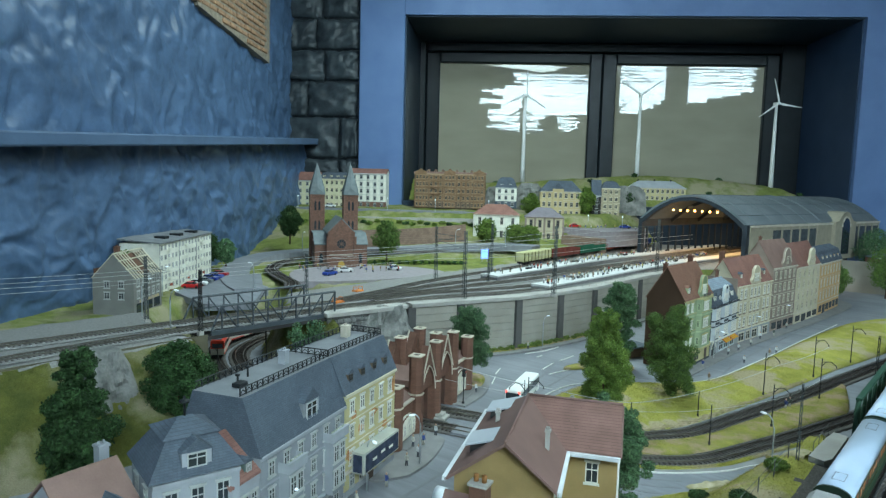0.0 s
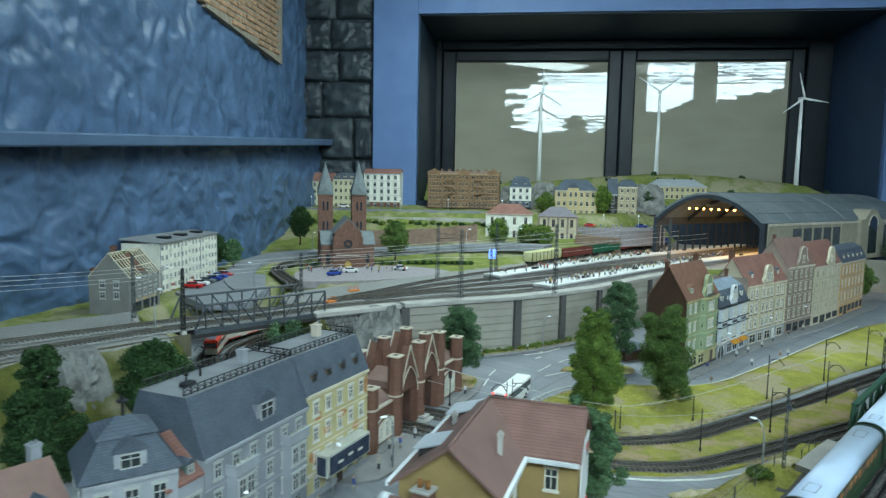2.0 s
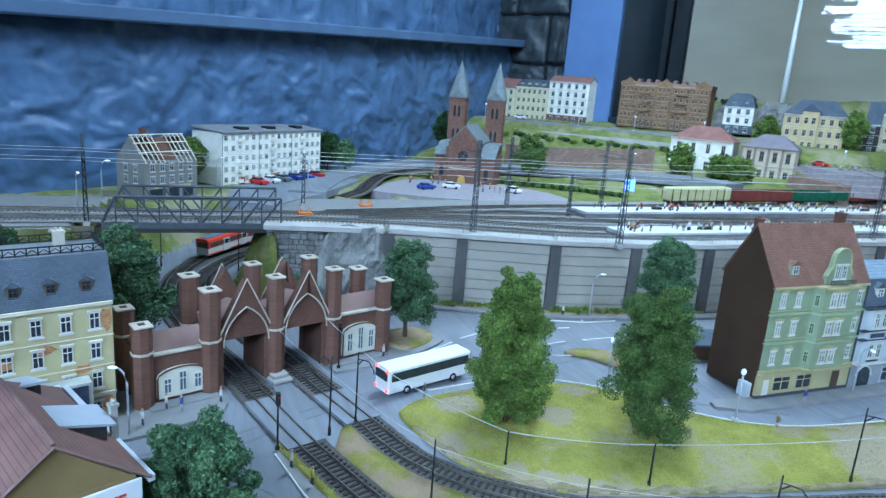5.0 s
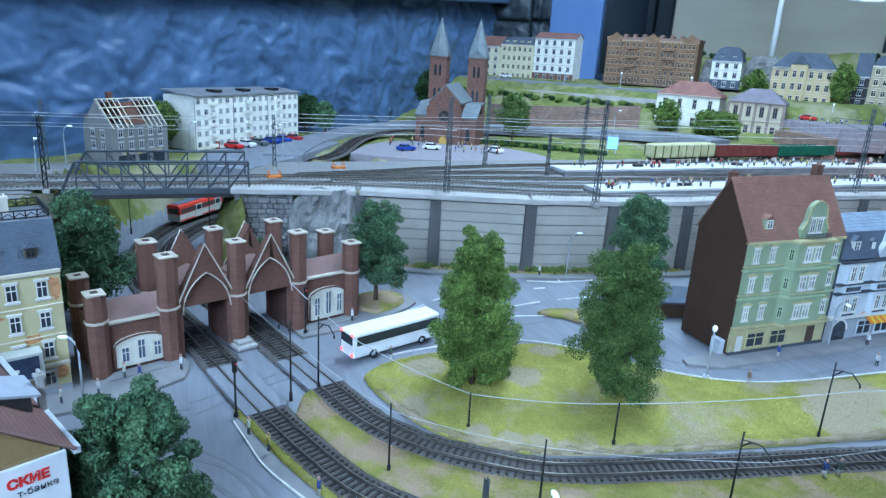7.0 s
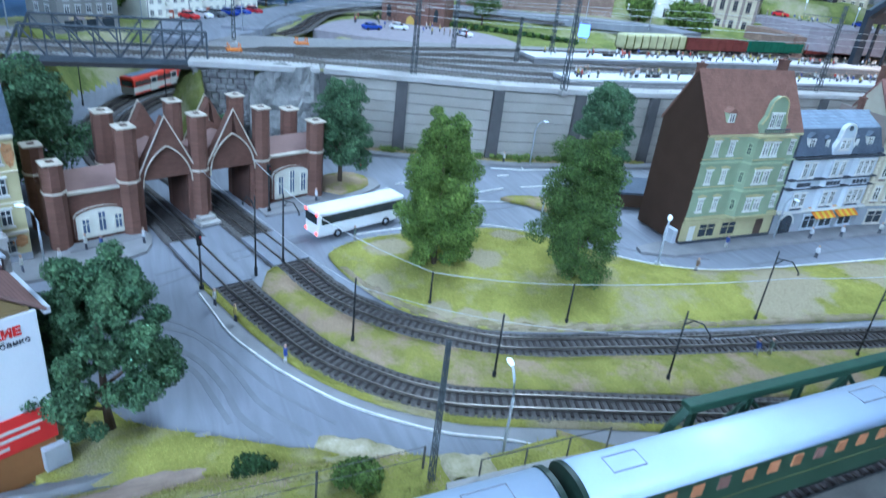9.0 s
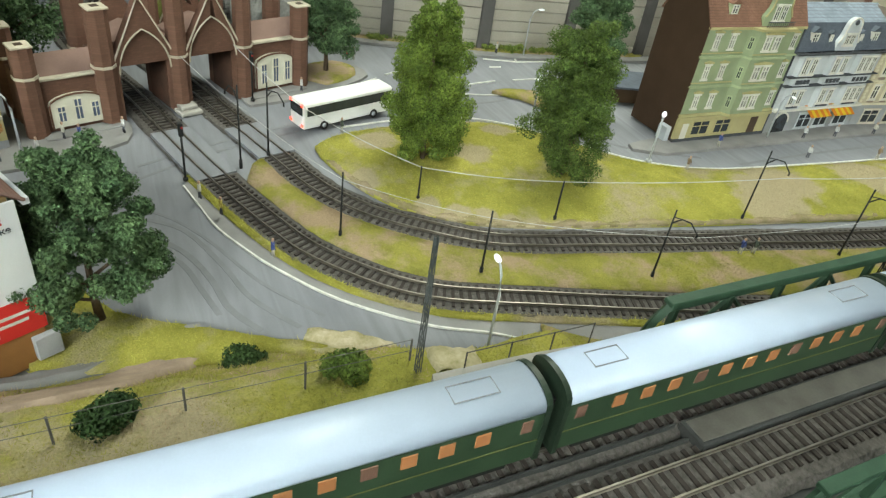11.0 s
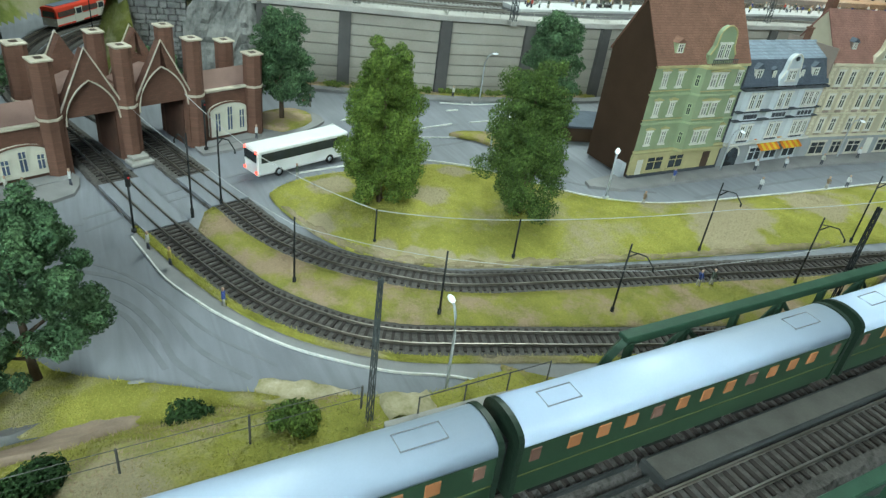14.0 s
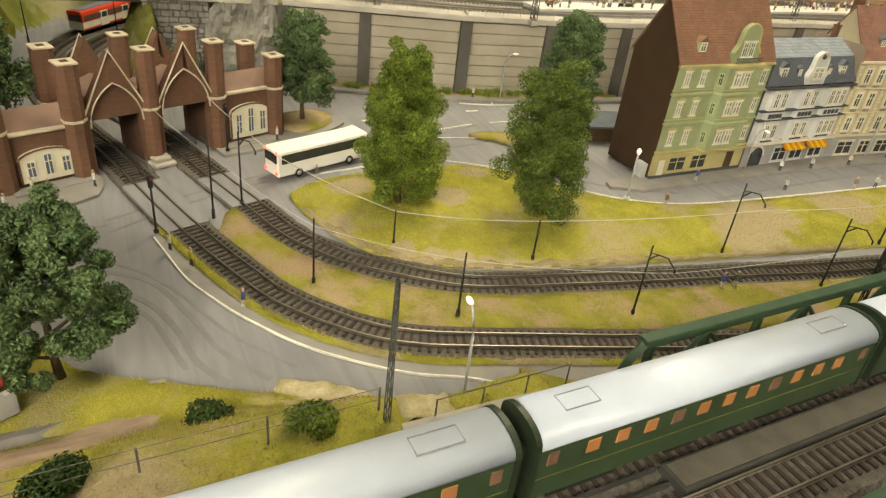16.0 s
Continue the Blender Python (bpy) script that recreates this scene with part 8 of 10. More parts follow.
kl = [(x, y) for x, y in KERB]
tl = [(p.x, p.y) for p in side_line(TRAM_LOW, -0.024, 0.862, 1.22)][::3]
sheet("pavement_by_track", kl + tl[::-1], 0.0005, PAVING, label="grey footpath along the tram track", category="pavement")
gl = [(p.x, p.y) for p in side_line(TRAM_LOW, -0.0262, 0.862, 1.25)][::3]
tl2 = [(p.x, p.y) for p in side_line(TRAM_LOW, -0.019, 0.862, 1.25)][::3]
sheet("verge_by_track", gl + tl2[::-1], 0.0022, GRASS, bulge=0.002, cell=0.014, rough=0.002, label="narrow grass verge beside the tram track", category="verge")
sheet("verge_by_bridge", [(-0.20, 1.075), (-0.17, 1.11), (-0.13, 1.20), (-0.105, 1.32), (-0.07, 1.45), (-0.04, 1.45), (-0.05, 1.2), (-0.08, 1.12), (-0.13, 1.065)], 0.005, GRASS_DRY, bulge=0.003, cell=0.014, rough=0.003, label="dry grass verge beside the steel bridge", category="verge")


def line_mark(pts, w=0.0018, z=0.0002, name="road_marking", step=0.012, mat=None, h=0.0006):
    bm = bmesh.new()
    ribbon(bm, glide([Vector((x, y, z)) for x, y in pts], step), [(-w / 2, -0.001), (w / 2, -0.001), (w / 2, h), (-w / 2, h)])
    return tagged(part(name, bm, mat or WHITE_LINE), "worn white painted road line", "road marking", "road markings", "structure")


bm = bmesh.new()
ribbon(bm, glide([Vector((x, y, 0.0)) for x, y in KERB], 0.012), [(-0.0008, -0.002), (0.0008, -0.002), (0.0007, 0.0009), (-0.0007, 0.0009)])
tagged(part("kerb", bm, WHITE_LINE), "pale stone kerb along the footpath", "kerb", kind="structure")
for pts in ([(-0.584, 1.03), (-0.592, 1.10), (-0.592, 1.17), (-0.576, 1.215), (-0.545, 1.258), (-0.485, 1.31), (-0.43, 1.37), (-0.397, 1.45), (-0.38, 1.6), (-0.368, 1.75), (-0.352, 2.0), (-0.33, 2.3)],
            [(-0.79, 1.325), (-0.772, 1.378)], [(-0.789, 1.382), (-0.772, 1.378)], [(-0.787, 1.444), (-0.769, 1.438)], [(-0.785, 1.506), (-0.767, 1.50)], [(-0.772, 1.378), (-0.769, 1.438)], [(-0.767, 1.50), (-0.762, 1.56)], [(-0.754, 1.318), (-0.753, 1.338)],
            [(-0.705, 1.081), (-0.728, 1.123)], [(-0.74, 1.14), (-0.757, 1.18)], [(-0.66, 1.22), (-0.65, 1.27), (-0.64, 1.33)], [(-0.69, 1.24), (-0.70, 1.30)], [(-0.70, 1.33), (-0.70, 1.39)], [(-0.535, 1.47), (-0.535, 1.53)]):
    line_mark(pts)
RUBBER = surf("tyre rubbed asphalt", (0.145, 0.149, 0.16), (0.185, 0.19, 0.203), scale=60, rough=0.65, bump=0.1)
for pts, w in (([(-0.437, 0.79), (-0.407, 0.828), (-0.348, 0.852), (-0.299, 0.866), (-0.255, 0.894)], 0.003), ([(-0.413, 0.794), (-0.373, 0.825), (-0.329, 0.841), (-0.291, 0.848), (-0.259, 0.866)], 0.0035),
               ([(-0.46, 0.785), (-0.427, 0.821), (-0.383, 0.848), (-0.317, 0.877), (-0.261, 0.916)], 0.002), ([(-0.395, 0.79), (-0.36, 0.82), (-0.318, 0.832), (-0.285, 0.84)], 0.003),
               ([(-0.59, 1.02), (-0.61, 1.10), (-0.625, 1.20), (-0.64, 1.30), (-0.70, 1.42)], 0.003), ([(-0.62, 1.01), (-0.645, 1.10), (-0.665, 1.20), (-0.70, 1.31)], 0.003), ([(-0.53, 0.80), (-0.575, 0.90), (-0.61, 1.0)], 0.0025), ([(-0.505, 0.80), (-0.548, 0.88), (-0.585, 0.98)], 0.0025),
               ([(-0.40, 1.5), (-0.405, 1.7), (-0.395, 2.0), (-0.375, 2.4)], 0.003), ([(-0.50, 0.60), (-0.51, 0.70), (-0.52, 0.80)], 0.003), ([(-0.535, 1.32), (-0.47, 1.37), (-0.425, 1.46)], 0.003)):
    o = line_mark(pts, w * 1.5, -0.0010, "tyre_mark", mat=RUBBER, h=0.00022)
    tagged(o, "dark rubbed tyre track on the asphalt", "tyre mark", "tyre marks", "structure")
FOOT = [1.06 + 0.07 * k for k in range(16)]
sheet("pavement_plateau_foot", [(wall_x(y) + 0.011, y) for y in FOOT] + [(wall_x(y) + 0.031, y) for y in FOOT[::-1]], 0.004, PAVING, label="grey footpath below the retaining wall", category="pavement")
sheet("verge_wall_foot", [(wall_x(y) + 0.001, y) for y in FOOT[:9]] + [(wall_x(y) + 0.013, y) for y in FOOT[8::-1]], 0.006, GRASS_DRY, bulge=0.004, cell=0.014, rough=0.003, label="grass at the foot of the retaining wall", category="verge")
sheet("pavement_gate", [(-0.535, 0.665), (-0.545, 0.72), (-0.575, 0.785), (-0.595, 0.80), (-0.64, 0.79), (-0.64, 0.70), (-0.60, 0.64), (-0.56, 0.62)], 0.0025, PAVING, label="footpath in front of the gate", category="pavement")
sheet("pavement_gate_far", [(-0.655, 0.935), (-0.672, 1.01), (-0.70, 1.065), (-0.742, 1.115), (-0.79, 1.08), (-0.74, 0.98), (-0.70, 0.93)], 0.0025, PAVING, label="footpath corner beside the gate", category="pavement")
sheet("verge_tree_gate", [(-0.705, 1.045), (-0.722, 1.08), (-0.75, 1.10), (-0.785, 1.08), (-0.77, 1.03), (-0.73, 1.02)], 0.006, GRASS_DRY, bulge=0.003, cell=0.012, label="small grass patch under the tree", category="verge")
sheet("traffic_island", [(-0.63, 1.30), (-0.655, 1.27), (-0.66, 1.30), (-0.64, 1.35), (-0.60, 1.385), (-0.565, 1.40), (-0.545, 1.37), (-0.58, 1.33)], 0.0045, GRASS_DRY, bulge=0.002, cell=0.012, label="small sandy traffic island", category="traffic island")
sheet("pavement_houses", [(-0.44, 1.41), (-0.438, 1.6), (-0.432, 1.8), (-0.412, 2.0), (-0.392, 2.18), (-0.374, 2.4), (-0.36, 2.72), (-0.46, 2.75), (-0.50, 2.0), (-0.48, 1.41)], 0.003, PAVING, label="footpath in front of the town houses", category="pavement")
sheet("verge_foreground", [(-0.335, 0.748), (-0.302, 0.770), (-0.283, 0.798), (-0.262, 0.837), (-0.238, 0.880), (-0.230, 0.905), (-0.220, 0.90), (-0.222, 0.86), (-0.236, 0.80), (-0.245, 0.75), (-0.245, 0.72), (-0.30, 0.72)], 0.005, GRASS, bulge=0.004, cell=0.012, rough=0.002, label="grass under the corner tree", category="verge")
# rail panels in the street crossing
for m0 in (TRAM_LOW, TRAM_UP):
    for off in (-0.0155, 0.0, 0.0155):
        ln = [p for p in glide([Vector((x, y, 0)) for x, y in m0], 0.006) if -0.60 < p.x < (-0.487 if m0 is TRAM_LOW else -0.522)]
        if len(ln) > 3:
            bm = bmesh.new()
            w = 0.0068 if off == 0 else 0.0058
            ribbon(bm, ln, [(off - w, 0.0005), (off + w, 0.0005), (off + w, 0.0046), (off - w, 0.0046)])
            tagged(part("crossing_panel", bm, ASPHALT), "grey filler panel between the tram rails", "crossing panel", "crossing panels", "structure")

# ---- steel girder bridge of the main line ----
GREEN_STEEL = surf("dark green steel", (0.035, 0.075, 0.045), (0.02, 0.045, 0.028), scale=70, rough=0.5, bump=0.15)
DARK_STEEL = surf("dark deck steel", (0.05, 0.052, 0.05), (0.028, 0.03, 0.03), scale=60, rough=0.65, bump=0.3)
bridge = thing("girder_bridge", Matrix(), "dark green riveted steel girder bridge carrying the main line", "bridge")
BY0, BY1 = 1.045, 2.05
for x, top in ((-0.089, 0.1195), (0.030, 0.102)):
    bm = bmesh.new()
    box(bm, x - 0.004, BY0, 0.062, x + 0.004, BY1, 0.069, bevel=0.0006)
    part("bottom_chord", bm, GREEN_STEEL, bridge)
    bm = bmesh.new()
    box(bm, x - 0.0038, BY0 + 0.022, top - 0.0035, x + 0.0038, BY1, top, bevel=0.0005)
    box(bm, x - 0.0012, BY0 + 0.022, top - 0.0085, x + 0.0012, BY1, top - 0.0035)
    part("top_chord", bm, GREEN_STEEL, bridge)
    bm = bmesh.new()
    tube(bm, [(x, BY0 + 0.003, 0.066), (x, BY0 + 0.008, 0.088), (x, BY0 + 0.016, top - 0.0135), (x, BY0 + 0.026, top - 0.0025)], 0.0032, 4)
    part("end_post", bm, GREEN_STEEL, bridge)
    y = BY0 + 0.03
    k = 0
    while y < BY1 - 0.04:
        bm = bmesh.new()
        box(bm, x - 0.002, y - 0.0016, 0.069, x + 0.002, y + 0.0016, top - 0.0075)
        part("post", bm, GREEN_STEEL, bridge)
        bm = bmesh.new()
        tube(bm, [(x, y, 0.070), (x, y + 0.045, top - 0.0075)] if k % 2 == 0 else [(x, y, top - 0.0075), (x, y + 0.045, 0.070)], 0.0017, 4)
        part("diagonal", bm, GREEN_STEEL, bridge)
        y += 0.045
        k += 1
bm = bmesh.new()
box(bm, -0.085, BY0, 0.060, 0.026, BY1, 0.0685)
part("deck", bm, DARK_STEEL, bridge)
for y0 in (1.048,):
    bm = bmesh.new()
    box(bm, -0.0382, y0, 0.070, -0.0195, BY1, 0.0800, bevel=0.0008)
    part("walkway", bm, DARK_STEEL, bridge)
    bm = bmesh.new()
    box(bm, -0.0360, y0 + 0.002, 0.0800, -0.0217, BY1, 0.0806)
    part("walkway_tread", bm, surf("worn tread plate", (0.13, 0.122, 0.105), (0.08, 0.075, 0.065), scale=60, rough=0.6), bridge)
bm = bmesh.new()
box(bm, -0.125, 0.60, 0.0, -0.094, 1.044, 0.058)
box(bm, -0.094, 1.028, 0.0, 0.04, 1.044, 0.066)
part("abutment", bm, PIER_DARK, bridge)
bm = bmesh.new()
prism(bm, [(-0.118, 0.935), (-0.100, 0.93), (-0.094, 0.945), (-0.094, 1.044), (-0.112, 1.05), (-0.116, 1.0)], 0.058, 0.0715, "z")
part("parapet", bm, CONCRETE, bridge, "pale concrete parapet slab")
# trough between the main line tracks, on the ground
bm = bmesh.new()
for x in (-0.0385, -0.028):
    box(bm, x - 0.0006, -0.3, 0.066, x + 0.0006, 1.046, 0.0775)
tagged(part("cable_rail", bm, DARK_STEEL), "low pale cable rails between the tracks", "cable duct")

# gravel path and sandy lip on the bank
def draped(name, pts, w, mat, label, category, lift=0.002, seed=1, crag=0.0012):
    bm = bmesh.new()
    rows = []
    for p, s, _ in along(glide([Vector((x, y, 0)) for x, y in pts], 0.005)):
        row = []
        for k in range(11):
            q = p + s * w * (k / 10 - 0.5) * (1 + 0.35 * noise.noise(Vector((p.x * 50, p.y * 50, seed + (k > 5)))))
            edge = -lift - 0.004 if k in (0, 10) else 0.0
            row.append(bm.verts.new((q.x, q.y, height(q.x, q.y) + lift + edge + crag * (noise.noise(Vector((q.x * 90, q.y * 90, seed))) + 0.7 * noise.noise(Vector((q.x * 230, q.y * 230, seed + 3)))))))
        rows.append(row)
    for a, b in zip(rows, rows[1:]):
        for k in range(10):
            bm.faces.new((a[k], b[k], b[k + 1], a[k + 1])).smooth = True
    bmesh.ops.recalc_face_normals(bm, faces=bm.faces[:])
    return tagged(part(name, bm, mat), label, category, kind="structure")


PATH_EARTH = surf("reddish earth path", (0.34, 0.255, 0.195), (0.22, 0.165, 0.125), scale=60, rough=0.95, bump=0.7, fine=500)
draped("path_bank", [(-0.190, 0.690), (-0.205, 0.737), (-0.219, 0.766), (-0.240, 0.797), (-0.258, 0.832)], 0.036, PATH_EARTH, "reddish earth path along the bank", "path", 0.0035)
draped("path_footway", [(-0.243, 0.700), (-0.248, 0.742), (-0.262, 0.778), (-0.270, 0.825)], 0.012, PAVING, "grey footway at the foot of the bank", "path", 0.005, 4)
SANDSTONE = surf("pale crumbly sandstone", (0.50, 0.43, 0.31), (0.20, 0.19, 0.07), scale=70, rough=0.95, bump=1.0, fine=420, spec=0.1)
draped("sand_lip", [(-0.240, 0.893), (-0.222, 0.925), (-0.195, 0.950), (-0.160, 0.960), (-0.122, 0.955)], 0.034, SANDSTONE, "bare crumbling sandstone end of the bank", "sand", 0.002, 7, 0.0035)
rock("rock_outcrop", plan_pose((-0.895, 0.398), (-0.895, 0.480), 0.030), 0.082, 0.055, 0.105, 8.3, "grey craggy plaster rock on the slope below the railway")

# ---- trees and bushes ----
BARK = surf("tree bark", (0.12, 0.085, 0.06), (0.06, 0.043, 0.03), scale=120, rough=0.9, bump=0.8)


def leaf_mat(name, col, col2):
    return surf(name, col, col2, scale=60, rough=0.75, bump=0.0, vary=0.5, fine=500, spec=0.2)


LEAF_MID = leaf_mat("fresh green foliage", (0.155, 0.21, 0.036), (0.05, 0.09, 0.015))
# dark green leaves, deepened further for the left slope's weak light
LEAF_DARK = leaf_mat("dark green dimmed foliage", (0.044, 0.082, 0.024), (0.016, 0.036, 0.011))
LEAF_BLUE = leaf_mat("blue green foliage", (0.105, 0.17, 0.075), (0.038, 0.078, 0.036))
LEAF_OAK = leaf_mat("oak green foliage", (0.135, 0.195, 0.042), (0.048, 0.088, 0.02))
LEAF_LIGHT = leaf_mat("olive foliage", (0.17, 0.21, 0.045), (0.085, 0.12, 0.022))


def crown_mesh(clumps, n, size, seed, squash=0.8):
    """Small leaves in many uneven clumps: each leaf is a folded pair of triangles."""
    rr = np.random.RandomState(seed)
    vol = np.array([c[3] ** 2 for c in clumps])
    pick = rr.choice(len(clumps), n, p=vol / vol.sum())
    c = np.array([q[:3] for q in clumps])[pick]
    rad = np.array([q[3] for q in clumps])[pick]
    d = rr.normal(size=(n, 3))
    d /= np.linalg.norm(d, axis=1)[:, None]
    shell = rr.uniform(0.45, 1.26, n) ** 0.65
    p = c + d * (rad * shell)[:, None] * np.array([1, 1, squash])
    a = d + rr.normal(size=(n, 3)) * 0.5
    a /= np.linalg.norm(a, axis=1)[:, None]
    t = np.cross(a, rr.normal(size=(n, 3)))
    t /= np.linalg.norm(t, axis=1)[:, None] + 1e-9
    b = np.cross(a, t)
    s = (size * rr.uniform(0.6, 1.4, n))[:, None]
    v = np.stack([p - t * s, p + b * s * 0.55 + a * s * 0.15, p + t * s, p - b * s * 0.55 + a * s * 0.15], axis=1).reshape(-1, 3)
    i = np.arange(n) * 4
    faces = np.stack([i, i + 1, i + 2, i + 3], axis=1)
    me = bpy.data.meshes.new("crown")
    me.from_pydata(v.tolist(), [], faces.tolist())
    return me


def tree(x, y, z, hgt, rx, label, mat, shape="round", trunk=0.18, n=5000, size=0.0034, seed=1, rtrunk=0.004, ry=None, group="trees", category="tree"):
    rng = random.Random(seed)
    ry = ry or rx
    t = thing("tree", pose(x, y, z, 0, 0, rng.uniform(0, 360) if rx == ry else 0), label, category, group)
    clumps = []
    z0 = hgt * trunk
    H = hgt - z0
    count = 80 if shape != "bush" else 14
    for i in range(count):
        f = (i + 0.5) / count
        zc = z0 + H * (0.06 + 0.88 * f)
        if shape == "column":
            prof = (0.80 + 0.2 * math.sin(math.pi * min(1, f * 1.15 + 0.1))) * (1 if f < 0.62 else 1 - (f - 0.62) / 0.38 * 0.45) * (0.92 + 0.10 * math.sin(f * 22.0 + 1.0))
        elif shape == "cone":
            prof = 1.15 - f * 0.85
        else:
            prof = math.sin(math.pi * (0.12 + 0.83 * f)) ** 0.75
        ang = i * 2.399 + rng.uniform(-0.4, 0.4)
        r = rng.uniform(0.32, 0.86) * prof
        clumps.append((math.cos(ang) * r * rx, math.sin(ang) * r * ry, zc, rx * prof * rng.uniform(0.21, 0.40)))
    if shape in ("loose", "lumpy"):
        lumps = 24 if shape == "loose" else 26
        centres = []
        for i in range(lumps):
            f = (i + 0.3) / lumps
            ang = i * 2.399 + rng.uniform(-0.5, 0.5)
            r = (0.80 if shape == "loose" else 0.60) * math.sin(math.pi * (0.30 + 0.62 * f)) * rng.uniform(0.75, 1.1)
            centres.append((math.cos(ang) * r * rx, math.sin(ang) * r * ry, z0 + H * (0.10 + 0.80 * f), rx * rng.uniform(0.28, 0.42) * (1.05 if shape == "loose" else 1.15)))
        clumps = []
        for cx, cy, cz, cr in centres:
            for j in range(6):
                clumps.append((cx + rng.uniform(-0.8, 0.8) * cr, cy + rng.uniform(-0.8, 0.8) * cr, cz + rng.uniform(-0.6, 0.6) * cr, cr * rng.uniform(0.32, 0.62)))
        count = len(clumps)
    me = crown_mesh(clumps, n, size, seed)
    me.materials.append(mat)
    o = new("crown", me)
    o.parent = t
    bm = bmesh.new()
    tube(bm, [(0, 0, -0.004), (rng.uniform(-1, 1) * 0.002, rng.uniform(-1, 1) * 0.002, z0), (rng.uniform(-1, 1) * 0.004, 0, z0 + H * 0.8)], rtrunk, 7, rtrunk * 0.3)
    part("trunk", bm, BARK, t)
    for i in range(7):
        c = clumps[(i * 6 + 2) % count]
        bm = bmesh.new()
        zs = max(z0 * 0.8, c[2] - H * 0.16)
        tube(bm, [(0, 0, zs), (c[0] * 0.55, c[1] * 0.55, (zs + c[2]) / 2 + 0.004), (c[0], c[1], c[2])], rtrunk * 0.38, 5, rtrunk * 0.12)
        part("limb", bm, BARK, t)
    return t


tree(-0.47, 1.082, 0.006, 0.186, 0.047, "tall fresh green columnar model tree on the meadow", LEAF_MID, "column", 0.045, 76000, 0.0013, 11)
tree(-0.405, 1.222, 0.008, 0.178, 0.054, "dark green model tree on the meadow", LEAF_OAK, "lumpy", 0.06, 62000, 0.0013, 19)
tree(-0.58, 1.37, 0.002, 0.20, 0.043, "dark green model tree behind the meadow", LEAF_BLUE, "lumpy", 0.12, 34000, 0.0016, 13)
tree(-0.745, 1.055, 0.002, 0.152, 0.046, "blue green round model tree beside the gate", LEAF_BLUE, "lumpy", 0.22, 34000, 0.0016, 14)
tree(-0.295, 0.761, 0.004, 0.142, 0.042, "loose blue green model tree by the corner house", LEAF_BLUE, "loose", 0.17, 64000, 0.0014, 15)
# left slope and street
tree(-0.793, 0.352, 0.0, 0.19, 0.043, "dark dense model tree by the lower road", LEAF_DARK, "column", 0.04, 30000, 0.0022, 21)
tree(-0.873, 0.522, 0.03, 0.125, 0.052, "broad dark green model tree on the slope", LEAF_DARK, "round", 0.06, 30000, 0.0021, 22)
tree(-0.775, 0.688, 0.0, 0.168, 0.050, "dark green model tree behind the houses", LEAF_BLUE, "lumpy", 0.14, 20000, 0.0022, 23)
tree(-0.90, 0.915, 0.004, 0.06, 0.035, "low leafy tree beside the abutment", LEAF_BLUE, "round", 0.15, 3000, 0.0034, 24)
# upper town
for x, y, z, h, r, m, lab, sh in (
    (-1.685, 1.745, 0.10, 0.155, 0.052, LEAF_OAK, "round green tree beside the church", "round"),
    (-2.10, 1.62, 0.14, 0.155, 0.05, LEAF_DARK, "dark green tree on the church slope", "round"),
    (-1.62, 0.77, 0.09, 0.12, 0.045, LEAF_MID, "green tree behind the unfinished house", "round"),
    (-1.93, 1.17, 0.095, 0.12, 0.045, LEAF_DARK, "green tree beside the apartment block", "round"),
    (-1.90, 1.22, 0.095, 0.10, 0.035, LEAF_BLUE, "blue green tree beside the apartment block", "round"),
    (-0.43, 2.80, 0.0, 0.14, 0.05, LEAF_OAK, "green tree beyond the town houses", "round"),
    (-0.30, 3.02, 0.0, 0.20, 0.075, LEAF_OAK, "large green tree by the station hall", "round"),
    (-0.38, 3.26, 0.06, 0.20, 0.08, LEAF_BLUE, "tall green tree behind the station wall", "round"),
):
    tree(x, y, z, h, r, lab, m, sh, 0.15, 7000, 0.003, int(abs(x * 1000)))
for u, d, z, h, r, m, lab in ((0.02, 0.50, 0.13, 0.125, 0.046, LEAF_MID, "green tree in front of the white villa"), (0.14, 0.48, 0.13, 0.10, 0.055, LEAF_MID, "green tree in front of the villa"), (0.20, 0.52, 0.13, 0.10, 0.048, LEAF_MID, "green tree near the platform"),
                              (0.215, 0.19, 0.24, 0.12, 0.045, LEAF_MID, "green tree beside the villa"), (0.465, 0.17, 0.24, 0.16, 0.04, LEAF_MID, "tall green tree beside the villa"), (0.68, 0.02, 0.27, 0.11, 0.04, LEAF_DARK, "dark tree on the hill")):
    p = room(u, d)
    tree(p.x, p.y, z, h, r, lab, m, "round", 0.14, 3000, 0.0042, int(u * 1000) + 60)


def bush(x, y, z, r, h, mat, seed, label, group="bushes", n=900, size=0.003):
    rng = random.Random(seed)
    clumps = [(math.cos(k * 2.4) * r * 0.6 * rng.random() ** 0.5, math.sin(k * 2.4) * r * 0.45 * rng.random() ** 0.5, h * (0.25 + 0.45 * rng.random()), r * rng.uniform(0.3, 0.5)) for k in range(12)]
    me = crown_mesh(clumps, n, size, seed, squash=0.7)
    me.materials.append(mat)
    o = new("bush", me)
    o.matrix_basis = pose(x, y, z, 0, 0, rng.uniform(0, 180))
    return tagged(o, label, "bush", group)


for x, y, r, h, m, seed, lab in ((-0.213, 0.845, 0.019, 0.010, LEAF_DARK, 1, "low dark green bush on the bank"), (-0.143, 0.893, 0.016, 0.0055, LEAF_MID, 2, "low fresh green bush on the bank"), (-0.146, 0.768, 0.018, 0.009, LEAF_DARK, 3, "dark bush on the bank by the fence")):
    bush(x, y, height(x, y), r, h, m, seed, lab, n=3600, size=0.0013)
